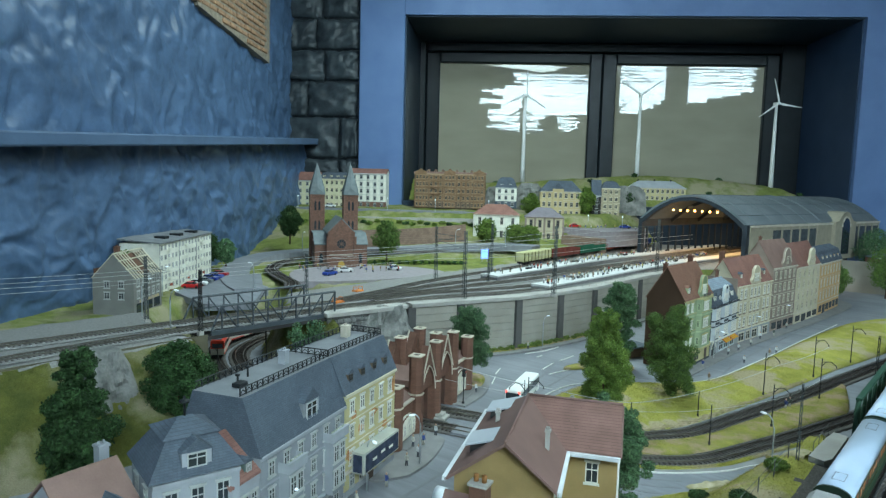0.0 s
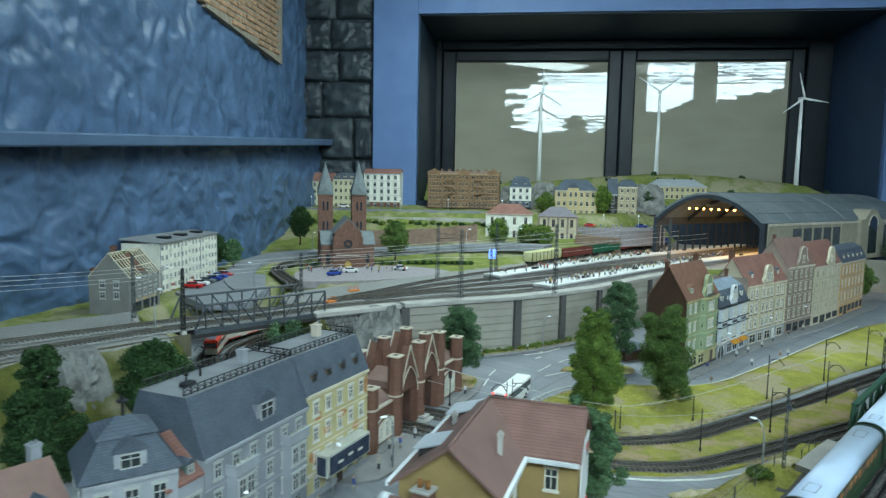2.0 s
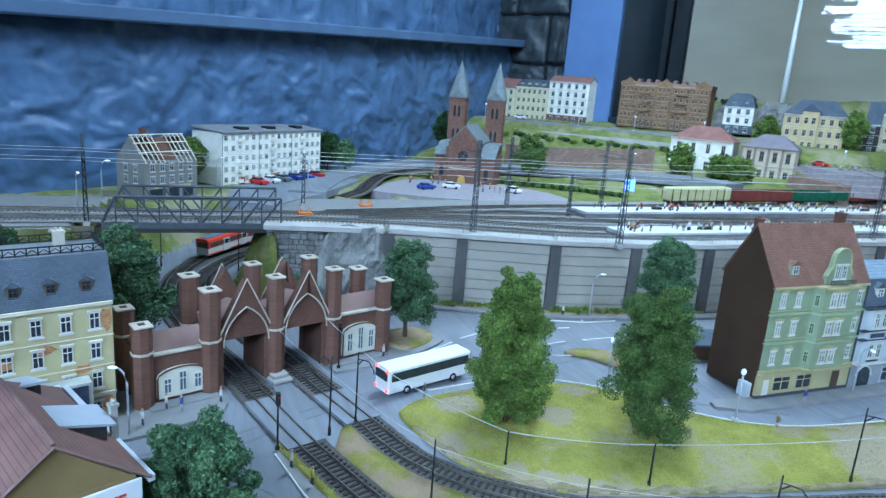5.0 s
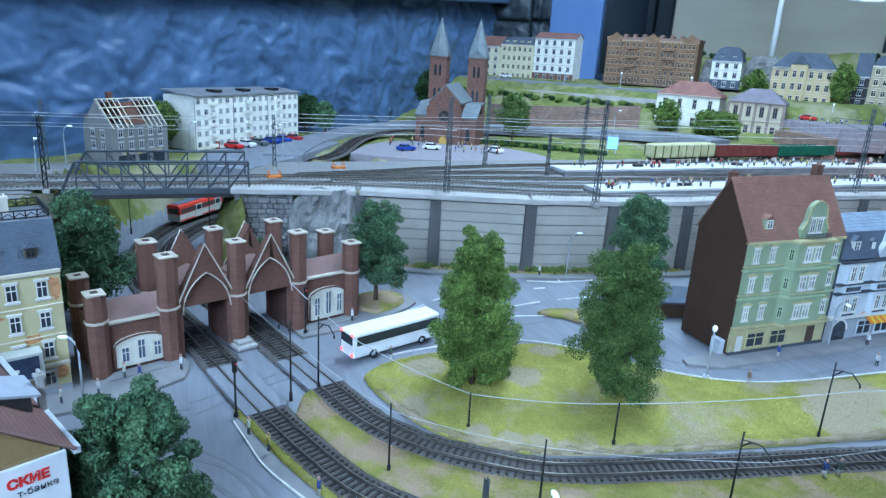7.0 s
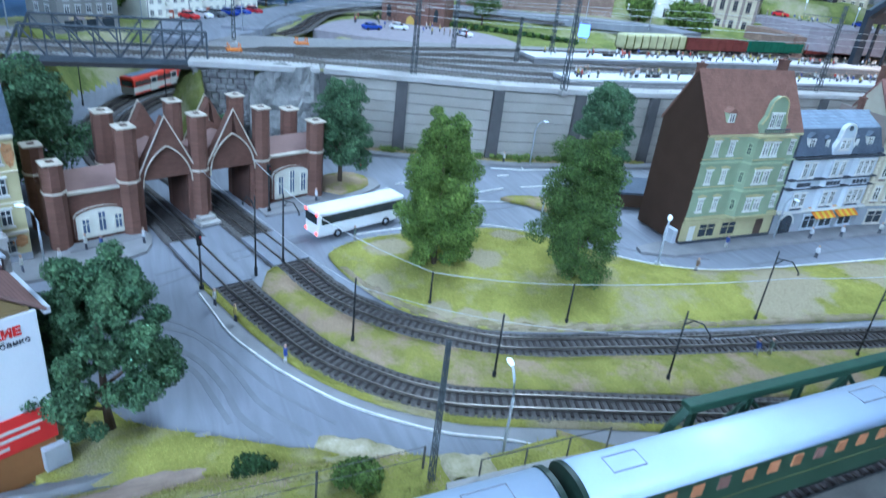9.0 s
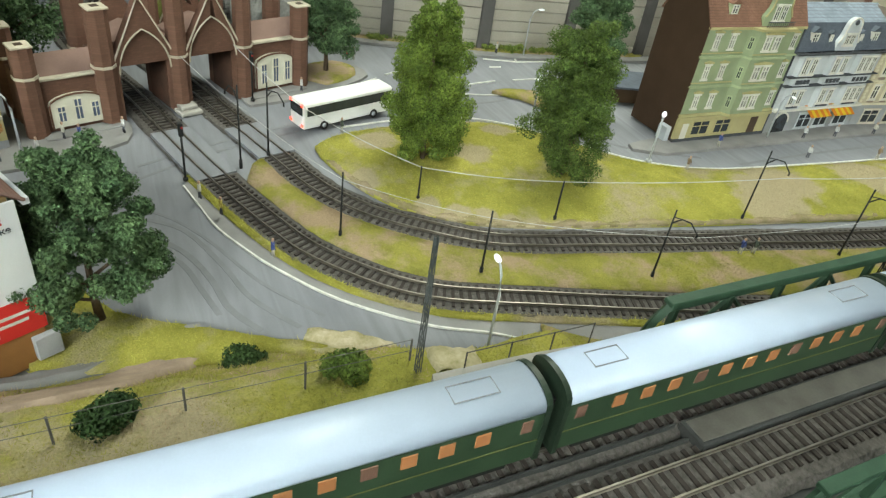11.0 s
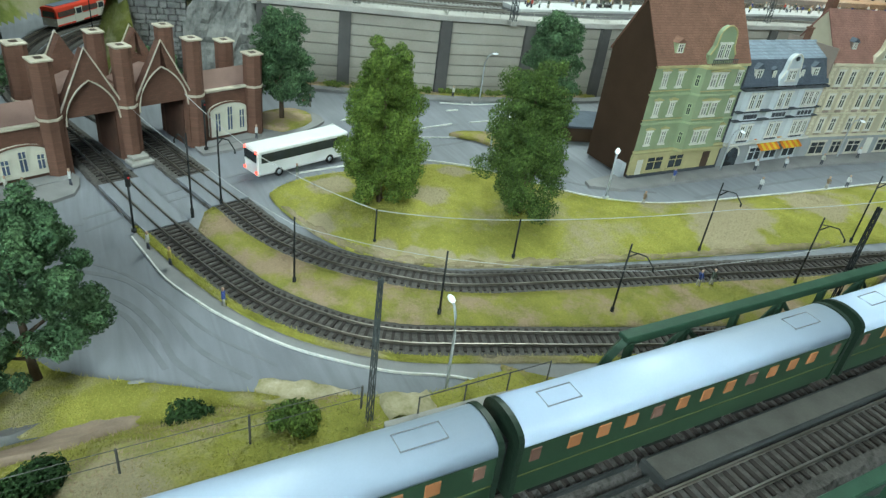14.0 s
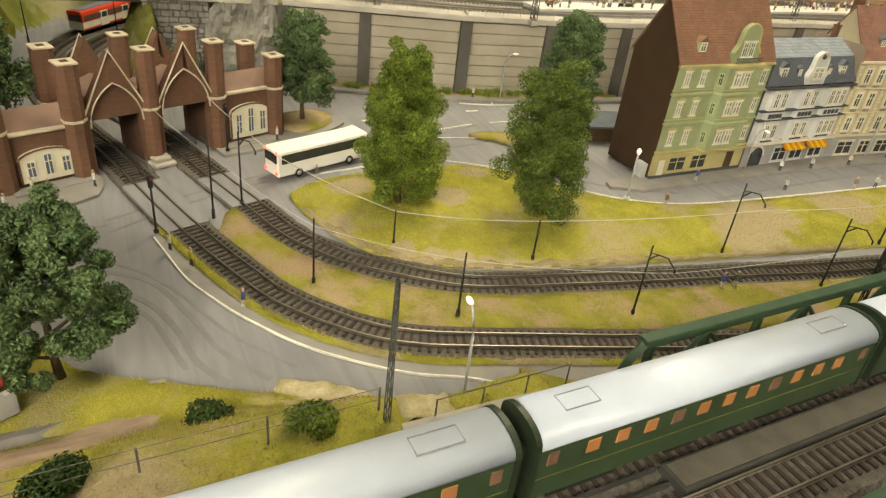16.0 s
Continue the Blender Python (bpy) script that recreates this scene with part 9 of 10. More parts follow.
for k in range(26):
    f = k / 25
    p = room(-0.82 + 0.8 * f, 0.36 + 0.02 * math.sin(k * 2.1))
    bush(p.x, p.y, height(p.x, p.y) - 0.002, 0.018, 0.016, (LEAF_DARK, LEAF_MID, LEAF_LIGHT)[k % 3], 30 + k, "low hedge bush on the terrace", "terrace hedge", 220, 0.004)
for k in range(40):
    a = k / 39
    p = Vector((-1.83, 1.47, 0)).lerp(Vector((-1.5, 1.95, 0)), a) + Vector((0.0, 0.05, 0)) * math.sin(a * 3.1)
    bush(p.x, p.y, height(p.x, p.y), 0.012, 0.014, LEAF_DARK if k % 2 else LEAF_MID, 80 + k, "clipped hedge beside the tram loop", "church hedge", 160, 0.004)
rq = random.Random(77)
for k in range(26):
    p = room(rq.uniform(-0.3, 1.6), rq.uniform(-0.5, -0.12))
    bush(p.x, p.y, height(p.x, p.y), 0.02, 0.018, LEAF_DARK, 130 + k, "small dark shrub on the hill", "hill shrubs", 160, 0.005)
for k in range(34):
    y = 1.07 + 0.52 * k / 33 + rq.uniform(-0.006, 0.006)
    bush(wall_x(y) + 0.003 + rq.uniform(0, 0.008), y, 0.006, rq.uniform(0.006, 0.015), rq.uniform(0.004, 0.011), LEAF_LIGHT if k % 4 else LEAF_MID, 170 + k, "weed clump at the wall foot", "wall weeds", 260, 0.0018)


# ---- grass fibres ----
blades(bpy.data.objects["meadow"], 60000, 0.0026, GRASS_BLADE, 1, "short yellow green static grass fibres on the meadow", keep=lambda t, me: t.center[1] < 1.75)
blades(bpy.data.objects["verge_between_tracks"], 16000, 0.0022, DRY_BLADE, 2, "patchy dry grass fibres between the tram tracks")
blades(bpy.data.objects["verge_by_track"], 8000, 0.0022, GRASS_BLADE, 3, "narrow strip of grass fibres beside the track")
blades(bpy.data.objects["verge_by_bridge"], 7000, 0.0022, DRY_BLADE, 4, "dry grass fibres beside the steel bridge")
blades(bpy.data.objects["verge_foreground"], 3500, 0.0024, GRASS_BLADE, 5, "grass fibres under the corner tree")
blades(bpy.data.objects["verge_wall_foot"], 7000, 0.0026, DRY_BLADE, 6, "grass fibres at the retaining wall foot")
blades(ground, 16000, 0.0024, DRY_BLADE, 7, "grass fibres on the bank by the main line", keep=lambda t, me: me.polygons[t.polygon_index].material_index == 3 and t.center[1] > 0.6)
blades(ground, 40000, 0.0036, DEEP_BLADE, 8, "dimmed turf fibres on the slopes", keep=lambda t, me: me.polygons[t.polygon_index].material_index == 0 and t.center[1] < 2.2)

# ---- rolling stock and road vehicles ----
COACH_GREEN = surf("dark green coach paint", (0.035, 0.065, 0.035), (0.025, 0.048, 0.026), scale=40, rough=0.4, bump=0.05)
# grey roof; the bluish sheen of reflected daylight is mixed into its colour
COACH_ROOF = surf("grey coach roof with daylight sheen", (0.43, 0.505, 0.62), (0.385, 0.45, 0.555), scale=30, rough=0.3, bump=0.04)
LIT = glow("lit compartment window", (0.36, 0.15, 0.06), 0.03)
RED_PAINT = surf("bright red paint", (0.62, 0.06, 0.03), (0.5, 0.045, 0.025), scale=30, rough=0.4, bump=0.03)
CREAM_PAINT = surf("cream vehicle paint", (0.62, 0.60, 0.52), (0.52, 0.5, 0.43), scale=30, rough=0.4, bump=0.03)
LOCO_GREEN = surf("bright green loco paint", (0.04, 0.20, 0.045), (0.03, 0.15, 0.035), scale=30, rough=0.4, bump=0.05)
LOCO_ROOF = surf("weathered grey loco roof", (0.36, 0.355, 0.36), (0.24, 0.235, 0.235), scale=50, rough=0.6, bump=0.2)
UNDER = surf("black running gear", (0.022, 0.021, 0.02), (0.012, 0.012, 0.012), scale=80, rough=0.7, bump=0.3)
YELLOW_LINE = surf("yellow lining", (0.10, 0.105, 0.04), scale=60, rough=0.5)


def skin(bm, prof, x0, x1, mi=0, nose=0.0, n=1):
    """A body section swept along x: prof is (y, z) points, closed."""
    rows = []
    for i in range(n + 1):
        x = x0 + (x1 - x0) * i / n
        rows.append([bm.verts.new((x, y, z)) for y, z in prof])
    fs = []
    m = len(prof)
    for r, q in zip(rows, rows[1:]):
        fs += [bm.faces.new((r[k], r[(k + 1) % m], q[(k + 1) % m], q[k])) for k in range(m)]
    fs += [bm.faces.new(rows[0][::-1]), bm.faces.new(rows[-1])]
    bmesh.ops.recalc_face_normals(bm, faces=fs)
    for f in fs:
        f.material_index = mi
    return fs


def bogie(parent, x, n=2, gap=0.026):
    bm = bmesh.new()
    box(bm, x - gap / 2 - 0.008, -0.0125, 0.003, x + gap / 2 + 0.008, -0.0105, 0.0085, bevel=0.0006)
    box(bm, x - gap / 2 - 0.008, 0.0105, 0.003, x + gap / 2 + 0.008, 0.0125, 0.0085, bevel=0.0006)
    box(bm, x - 0.006, -0.011, 0.005, x + 0.006, 0.011, 0.0085)
    b = part("bogie", bm, UNDER, parent)
    for k in range(n):
        bm = bmesh.new()
        xx = x - gap / 2 + gap * k / max(1, n - 1)
        for s in (-1, 1):
            tube(bm, [(xx, s * 0.0072, 0.0055), (xx, s * 0.0098, 0.0055)], 0.0055, 10)
        tube(bm, [(xx, -0.008, 0.0055), (xx, 0.008, 0.0055)], 0.0012, 6)
        part("wheelset", bm, UNDER, b)


def passenger_coach(y0, y1, x, z):
    """A main line coach from y0 to y1."""
    L = y1 - y0 - 0.010
    c = thing("passenger_coach", pose(x, y0 + 0.005, z, 0, 0, 90), "dark green passenger coach with pale grey rounded roof", "railway coach", "passenger train")
    W = 0.0148
    bm = bmesh.new()
    skin(bm, [(-W, 0.010), (W, 0.010), (W, 0.0425), (-W, 0.0425)], 0, L)
    part("body", bm, COACH_GREEN, c)
    bm = bmesh.new()
    roof = [(W * 1.02 * math.cos(a), 0.0425 + 0.0092 * math.sin(a) ** 0.8) for a in [math.pi * i / 12 for i in range(13)]]
    skin(bm, roof + [(-W * 1.02, 0.0415), (W * 1.02, 0.0415)], 0.0, L)
    r = part("roof", bm, COACH_ROOF, c)
    for f in r.data.polygons:
        f.use_smooth = abs(f.normal.x) < 0.5
    for x0, x1 in ((0.020, 0.040), (L - 0.045, L - 0.022)):
        bm = bmesh.new()
        for q in ((x0, -0.0052, x1, -0.0048), (x0, 0.0048, x1, 0.0052), (x0, -0.0048, x0 + 0.0004, 0.0048), (x1 - 0.0004, -0.0048, x1, 0.0048)):
            box(bm, q[0], q[1], 0.0490, q[2], q[3], 0.0518)
        part("roof_hatch", bm, surf("grey hatch seam", (0.26, 0.27, 0.29)), r)
    for x0, x1 in ((-0.0012, 0.0018), (L - 0.0018, L + 0.0012)):
        bm = bmesh.new()
        skin(bm, [(W * 1.05 * math.cos(a), 0.0425 + 0.0100 * math.sin(a) ** 0.8) for a in [math.pi * i / 12 for i in range(13)]] + [(-W * 1.05, 0.008), (W * 1.05, 0.008)], x0, x1)
        part("end_frame", bm, surf("dark green end frame", (0.02, 0.034, 0.022), rough=0.4), c)
    for s in (-1, 1):
        for k, xx in enumerate([0.010] + spread(0.024, L - 0.024, 11) + [L - 0.010]):
            w = 0.0038 if 0 < k < 12 else 0.003
            bm = bmesh.new()
            box(bm, xx - w, s * W - 0.0005, 0.0305, xx + w, s * W + 0.0005, 0.0385, bevel=0.0003)
            part("window", bm, LIT if (k * 5 + (s > 0)) % 4 else surf("dull curtain window", (0.2, 0.11, 0.08)), c)
        bm = bmesh.new()
        box(bm, 0.002, s * W - 0.0004, 0.0225, L - 0.002, s * W + 0.0004, 0.0231)
        part("lining", bm, YELLOW_LINE, c)
    bm = bmesh.new()
    box(bm, 0.004, -0.0125, 0.0065, L - 0.004, 0.0125, 0.0105)
    for xx in (0.09, 0.13, 0.16):
        box(bm, xx, -0.012, 0.003, xx + 0.02, 0.012, 0.0075)
    part("underframe", bm, UNDER, c)
    bogie(c, 0.035)
    bogie(c, L - 0.035)
    bm = bmesh.new()
    box(bm, -0.0050, -0.008, 0.010, 0.0, 0.008, 0.040)
    box(bm, L, -0.008, 0.010, L + 0.0050, 0.008, 0.040)
    part("gangway", bm, UNDER, c)
    return c


passenger_coach(0.705, 0.958, MAIN_A + 0.002, MAIN_Z)
passenger_coach(0.958, 1.211, MAIN_A + 0.002, MAIN_Z)
passenger_coach(1.211, 1.464, MAIN_A + 0.002, MAIN_Z)

loco = thing("diesel_locomotive", pose(MAIN_A, 0.523, MAIN_Z, 0, 0, 90), "green diesel locomotive with weathered grey roof", "locomotive", "passenger train")
LL = 0.178
bm = bmesh.new()
skin(bm, [(-0.0165, 0.010), (0.0165, 0.010), (0.0165, 0.036), (-0.0165, 0.036)], 0.004, LL - 0.004)
part("body", bm, LOCO_GREEN, loco)
bm = bmesh.new()
skin(bm, [(0.0167, 0.036), (0.0145, 0.044), (0.009, 0.049), (-0.009, 0.049), (-0.0145, 0.044), (-0.0167, 0.036)], 0.0, LL)
rf = part("roof", bm, LOCO_ROOF, loco)
bm = bmesh.new()
box(bm, 0.05, -0.010, 0.0488, 0.11, 0.010, 0.0505, bevel=0.0005)
part("roof_panel", bm, LOCO_ROOF, rf)
for xx, rr in ((0.13, 0.009), (0.113, 0.0045)):
    bm = bmesh.new()
    tube(bm, [(xx, 0, 0.0488), (xx, 0, 0.0512)], rr, 16)
    part("roof_fan", bm, surf("dark fan grille", (0.16, 0.155, 0.155), scale=300), rf)
for s in (-1, 1):
    bm = bmesh.new()
    box(bm, 0.05, s * 0.0165 - 0.0005, 0.022, 0.13, s * 0.0165 + 0.0005, 0.033)
    part("side_grille", bm, surf("dark loco grille", (0.03, 0.07, 0.03), scale=300), loco)
    bm = bmesh.new()
    box(bm, 0.004, s * 0.0165 - 0.0004, 0.0165, LL - 0.004, s * 0.0165 + 0.0004, 0.0178)
    part("stripe", bm, RED_PAINT, loco)
for xx, s in ((0.0035, -1), (LL - 0.0035, 1)):
    for yy in (-0.007, 0.007):
        bm = bmesh.new()
        box(bm, xx - 0.001, yy - 0.0055, 0.027, xx + 0.001, yy + 0.0055, 0.035)
        part("cab_window", bm, GLASS, loco)
    for yy in (-0.011, 0.011):
        bm = bmesh.new()
        tube(bm, [(xx, yy, 0.014), (xx + s * 0.0015, yy, 0.014)], 0.0018, 8)
        part("headlight", bm, WIN_WHITE, loco)
bm = bmesh.new()
box(bm, 0.006, -0.0125, 0.005, LL - 0.006, 0.0125, 0.0105)
part("underframe", bm, UNDER, loco)
bogie(loco, 0.04, 3, 0.036)
bogie(loco, LL - 0.04, 3, 0.036)


def on_line(pts, dist):
    """The place and heading at a distance along a line of plan points."""
    line = glide([Vector((x, y, 0)) for x, y in pts], 0.004)
    i = min(int(dist / 0.004), len(line) - 2)
    d = line[i + 1] - line[i]
    return line[i], math.degrees(math.atan2(d.y, d.x))


# articulated red railcar on the lower tram track
def railcar_section(parent_m, L, label, front, panto):
    c = thing("tram_railcar", parent_m, label, "railcar", "red railcar")
    W = 0.0138
    bm = bmesh.new()
    skin(bm, [(-W, 0.006), (W, 0.006), (W, 0.0205), (-W, 0.0205)], 0.002, L - 0.001)
    part("body", bm, CREAM_PAINT, c)
    bm = bmesh.new()
    skin(bm, [(-W - 0.0003, 0.0195), (W + 0.0003, 0.0195), (W + 0.0003, 0.0325), (-W - 0.0003, 0.0325)], 0.0015, L - 0.0005)
    part("window_band", bm, RED_PAINT, c)
    bm = bmesh.new()
    skin(bm, [(W + 0.0006, 0.0325), (W - 0.0005, 0.0360), (W * 0.66, 0.0380), (-W * 0.66, 0.0380), (-W + 0.0005, 0.0360), (-W - 0.0006, 0.0325)], 0.0, L)
    rr = part("roof", bm, RED_PAINT, c)
    bm = bmesh.new()
    box(bm, 0.006, -W * 0.6, 0.0381, L - 0.004, W * 0.6, 0.0394, bevel=0.0005)
    part("roof_deck", bm, surf("slate blue roof deck", (0.16, 0.20, 0.26), scale=40, rough=0.6), rr)
    for s in (-1, 1):
        for k, xx in enumerate(spread(0.008, L - 0.006, 6)):
            bm = bmesh.new()
            if k in (2, 5):
                box(bm, xx - 0.011, s * W - 0.0008, 0.0065, xx + 0.011, s * W + 0.0008, 0.0315)
                door = part("door", bm, CREAM_PAINT, c)
                bm = bmesh.new()
                box(bm, xx - 0.007, s * W - 0.0012, 0.0205, xx + 0.007, s * W + 0.0012, 0.0295)
                part("door_window", bm, GLASS, door)
            else:
                box(bm, xx - 0.012, s * W - 0.0009, 0.0212, xx + 0.012, s * W + 0.0009, 0.0298, bevel=0.0003)
                part("window", bm, surf("warm tinted window", (0.12, 0.075, 0.06), (0.06, 0.05, 0.05), scale=200, rough=0.15, bump=0), c)
        bm = bmesh.new()
        box(bm, 0.003, s * W - 0.0005, 0.0065, L - 0.002, s * W + 0.0005, 0.0088)
        part("skirt_stripe", bm, RED_PAINT, c)
    if front:
        bm = bmesh.new()
        box(bm, 0.0005, -W * 0.8, 0.021, 0.002, W * 0.8, 0.0305, bevel=0.0004)
        part("windscreen", bm, GLASS, c)
        for yy in (-0.009, 0.009):
            bm = bmesh.new()
            ball(bm, (0.0015, yy, 0.0135), 0.0016, seg=6)
            part("headlight", bm, WIN_WHITE, c)
    bm = bmesh.new()
    box(bm, 0.008, -0.0115, 0.003, L - 0.008, 0.0115, 0.0066)
    part("underframe", bm, UNDER, c)
    bogie(c, 0.03)
    bogie(c, L - 0.03)
    if panto:
        bm = bmesh.new()
        x = L * 0.7
        tube(bm, [(x - 0.014, 0, 0.0395), (x + 0.004, 0, 0.047), (x - 0.010, 0, 0.054)], 0.0006, 4)
        tube(bm, [(x - 0.010, -0.009, 0.054), (x - 0.010, 0.009, 0.054)], 0.0006, 4)
        part("pantograph", bm, UNDER, c)


CUT_LINE = [(-1.215, 0.786), (-1.29, 0.83), (-1.36, 0.93), (-1.38, 1.05), (-1.38, 1.15)]
for k in range(2):
    a, _ = on_line(CUT_LINE, 0.004 + k * 0.142)
    b, _ = on_line(CUT_LINE, 0.004 + k * 0.142 + 0.139)
    railcar_section(plan_pose((a.x, a.y), (b.x, b.y), ZT), 0.139, "red and cream articulated railcar with slate blue roof", k == 0, k == 1)

# white bus
bus = thing("bus", plan_pose((-0.582, 0.9735), (-0.619, 1.0865), 0.002), "white single deck bus with dark window band and red tail lights", "bus")
BL, BW = 0.128, 0.0142
WHITE_P = surf("white bus paint", (0.78, 0.78, 0.76), (0.7, 0.7, 0.68), scale=30, rough=0.35, bump=0.02)
bm = bmesh.new()
box(bm, 0, -BW, 0.004, BL, BW, 0.036, bevel=0.002)
part("body", bm, WHITE_P, bus)
for s in (-1, 1):
    bm = bmesh.new()
    box(bm, 0.005, s * BW - 0.0005, 0.020, BL - 0.004, s * BW + 0.0005, 0.031)
    part("window_band", bm, GLASS, bus)
bm = bmesh.new()
box(bm, -0.0006, -BW * 0.85, 0.021, 0.0005, BW * 0.85, 0.032)
part("rear_window", bm, GLASS, bus)
bm = bmesh.new()
box(bm, BL - 0.0005, -BW * 0.9, 0.016, BL + 0.0006, BW * 0.9, 0.032)
part("windscreen", bm, GLASS, bus)
for yy in (-0.0115, 0.0115):
    for zz in (0.009, 0.0335):
        bm = bmesh.new()
        box(bm, -0.0009, yy - 0.0015, zz - 0.0016, 0.0003, yy + 0.0015, zz + 0.0016)
        part("tail_light", bm, glow("red tail light", (1.0, 0.05, 0.03), 4.0), bus)
for xx in (0.028, 0.1):
    for s in (-1, 1):
        bm = bmesh.new()
        tube(bm, [(xx, s * 0.0105, 0.0055), (xx, s * 0.0146, 0.0055)], 0.0055, 14)
        w = part("wheel", bm, UNDER, bus)
        bm = bmesh.new()
        tube(bm, [(xx, s * 0.0140, 0.0055), (xx, s * 0.0149, 0.0055)], 0.0028, 10)
        part("rim", bm, ZINC, w)


def car(x, y, z, heading, col, label):
    c = thing("car", pose(x, y, z, 0, 0, heading), label, "car", "parked cars")
    m = surf("car paint " + label.split()[0], col, tuple(q * 0.8 for q in col), scale=30, rough=0.3, bump=0.0)
    bm = bmesh.new()
    prism(bm, [(-0.024, 0.003), (0.024, 0.003), (0.025, 0.008), (0.022, 0.0105), (0.010, 0.012), (-0.02, 0.012), (-0.025, 0.009)], -0.0095, 0.0095, "y")
    part("body", bm, m, c)
    bm = bmesh.new()
    prism(bm, [(-0.018, 0.0115), (0.011, 0.0115), (0.004, 0.0165), (-0.013, 0.0165)], -0.0082, 0.0082, "y")
    cab = part("cabin", bm, GLASS, c)
    bm = bmesh.new()
    prism(bm, [(-0.0135, 0.0162), (0.0042, 0.0162), (0.003, 0.0173), (-0.012, 0.0173)], -0.0078, 0.0078, "y")
    part("roof", bm, m, cab)
    for xx in (-0.015, 0.015):
        for s in (-1, 1):
            bm = bmesh.new()
            tube(bm, [(xx, s * 0.0068, 0.0036), (xx, s * 0.0098, 0.0036)], 0.0036, 10)
            part("wheel", bm, UNDER, c)


fx, fy = -0.655, 0.752
for k, (col, lab) in enumerate((((0.45, 0.02, 0.02), "red model car parked by the apartment block"), ((0.7, 0.7, 0.7), "white model car parked by the apartment block"), ((0.12, 0.13, 0.14), "grey model car parked by the apartment block"), ((0.02, 0.04, 0.25), "blue model car parked by the apartment block"), ((0.03, 0.06, 0.3), "dark blue model car parked by the block"), ((0.35, 0.02, 0.03), "crimson model car parked by the block"))):
    s = 0.07 + k * 0.045
    car(-1.585 + fx * s + 0.043, 0.843 + fy * s + 0.036, 0.0965, 40, col, lab)
car(-1.56, 1.44, 0.0985, 60, (0.72, 0.72, 0.7), "white model car on the church square")
car(-1.50, 1.60, 0.0985, 20, (0.7, 0.7, 0.72), "white model car on the church square")
car(-1.54, 1.36, 0.0985, 100, (0.10, 0.10, 0.16), "dark model car on the church square")
for u, d, col, lab in ((-0.72, 0.2, (0.72, 0.72, 0.72), "white model car on the upper street"), (0.40, 0.33, (0.4, 0.03, 0.03), "red model car on the station square"), (0.62, 0.30, (0.12, 0.2, 0.4), "blue model car on the station square")):
    p = room(u, d)
    car(p.x, p.y, 0.264 if u < 0 else 0.2125, 36, col, lab)


# goods wagons in the siding
SIDING = [(-1.07, 1.0), (-1.09, 1.15), (-1.12, 1.3), (-1.14, 1.5), (-1.15, 1.75), (-1.185, 2.05), (-1.2, 2.4), (-1.215, 2.8), (-1.215, 3.0)]


def goods_wagon(y0, y1, col, kind, label):
    def sx(y):
        for (ax, ay), (bx, by) in zip(SIDING, SIDING[1:]):
            if y <= by:
                return ax + (bx - ax) * (y - ay) / (by - ay)
        return SIDING[-1][0]
    a, b = (sx(y0), y0), (sx(y1), y1)
    w = thing("goods_wagon", plan_pose(a, b, SZ), label, "goods wagon", "goods wagons")
    L = math.hypot(b[0] - a[0], b[1] - a[1]) - 0.006
    m = surf("wagon paint " + label.split()[0], col, tuple(q * 0.65 for q in col), scale=60, rough=0.7, bump=0.2)
    bm = bmesh.new()
    if kind == "open":
        for q in ((0, -0.0165, L, -0.0150), (0, 0.0150, L, 0.0165), (0, -0.0150, 0.0015, 0.0150), (L - 0.0015, -0.0150, L, 0.0150)):
            box(bm, q[0], q[1], 0.0115, q[2], q[3], 0.0345)
        box(bm, 0, -0.0165, 0.0100, L, 0.0165, 0.0115)
    else:
        box(bm, 0, -0.0165, 0.0100, L, 0.0165, 0.042, bevel=0.003)
    part("body", bm, m, w)
    for k in range(9):
        x = 0.002 + (L - 0.004) * k / 8
        for s in (-1, 1):
            bm = bmesh.new()
            box(bm, x - 0.0011, s * 0.0165 - 0.0012, 0.0105, x + 0.0011, s * 0.0165 + 0.0012, 0.034 if kind == "open" else 0.040)
            part("rib", bm, m if kind == "open" else GRASS_DEEP, w)
    bm = bmesh.new()
    box(bm, 0.002, -0.011, 0.0055, L - 0.002, 0.011, 0.0101)
    part("underframe", bm, UNDER, w)
    bogie(w, 0.028, 2, 0.02)
    bogie(w, L - 0.028, 2, 0.02)


goods_wagon(1.835, 2.045, (0.52, 0.50, 0.26), "box", "yellow covered goods wagon with green ribs")
goods_wagon(2.048, 2.265, (0.16, 0.04, 0.03), "open", "brown open goods wagon in the siding")
goods_wagon(2.268, 2.49, (0.02, 0.11, 0.06), "open", "green open goods wagon in the siding")
goods_wagon(2.493, 2.72, (0.20, 0.04, 0.03), "open", "russet open goods wagon in the siding")
goods_wagon(2.723, 2.95, (0.02, 0.05, 0.22), "open", "blue open goods wagon in the siding")

# ---- poles, lamps, wires, fences, figures ----
POLE = surf("dark pole paint", (0.02, 0.022, 0.022), (0.012, 0.013, 0.013), scale=80, rough=0.55)
LAMP_GREY = surf("grey lamp post", (0.42, 0.44, 0.45), (0.33, 0.35, 0.36), scale=60, rough=0.45)
LAMP_HEAD = glow("white lamp head", (0.85, 0.88, 0.92), 0.25)
WIRE = surf("pale contact wire", (0.5, 0.5, 0.48), scale=60, rough=0.4)


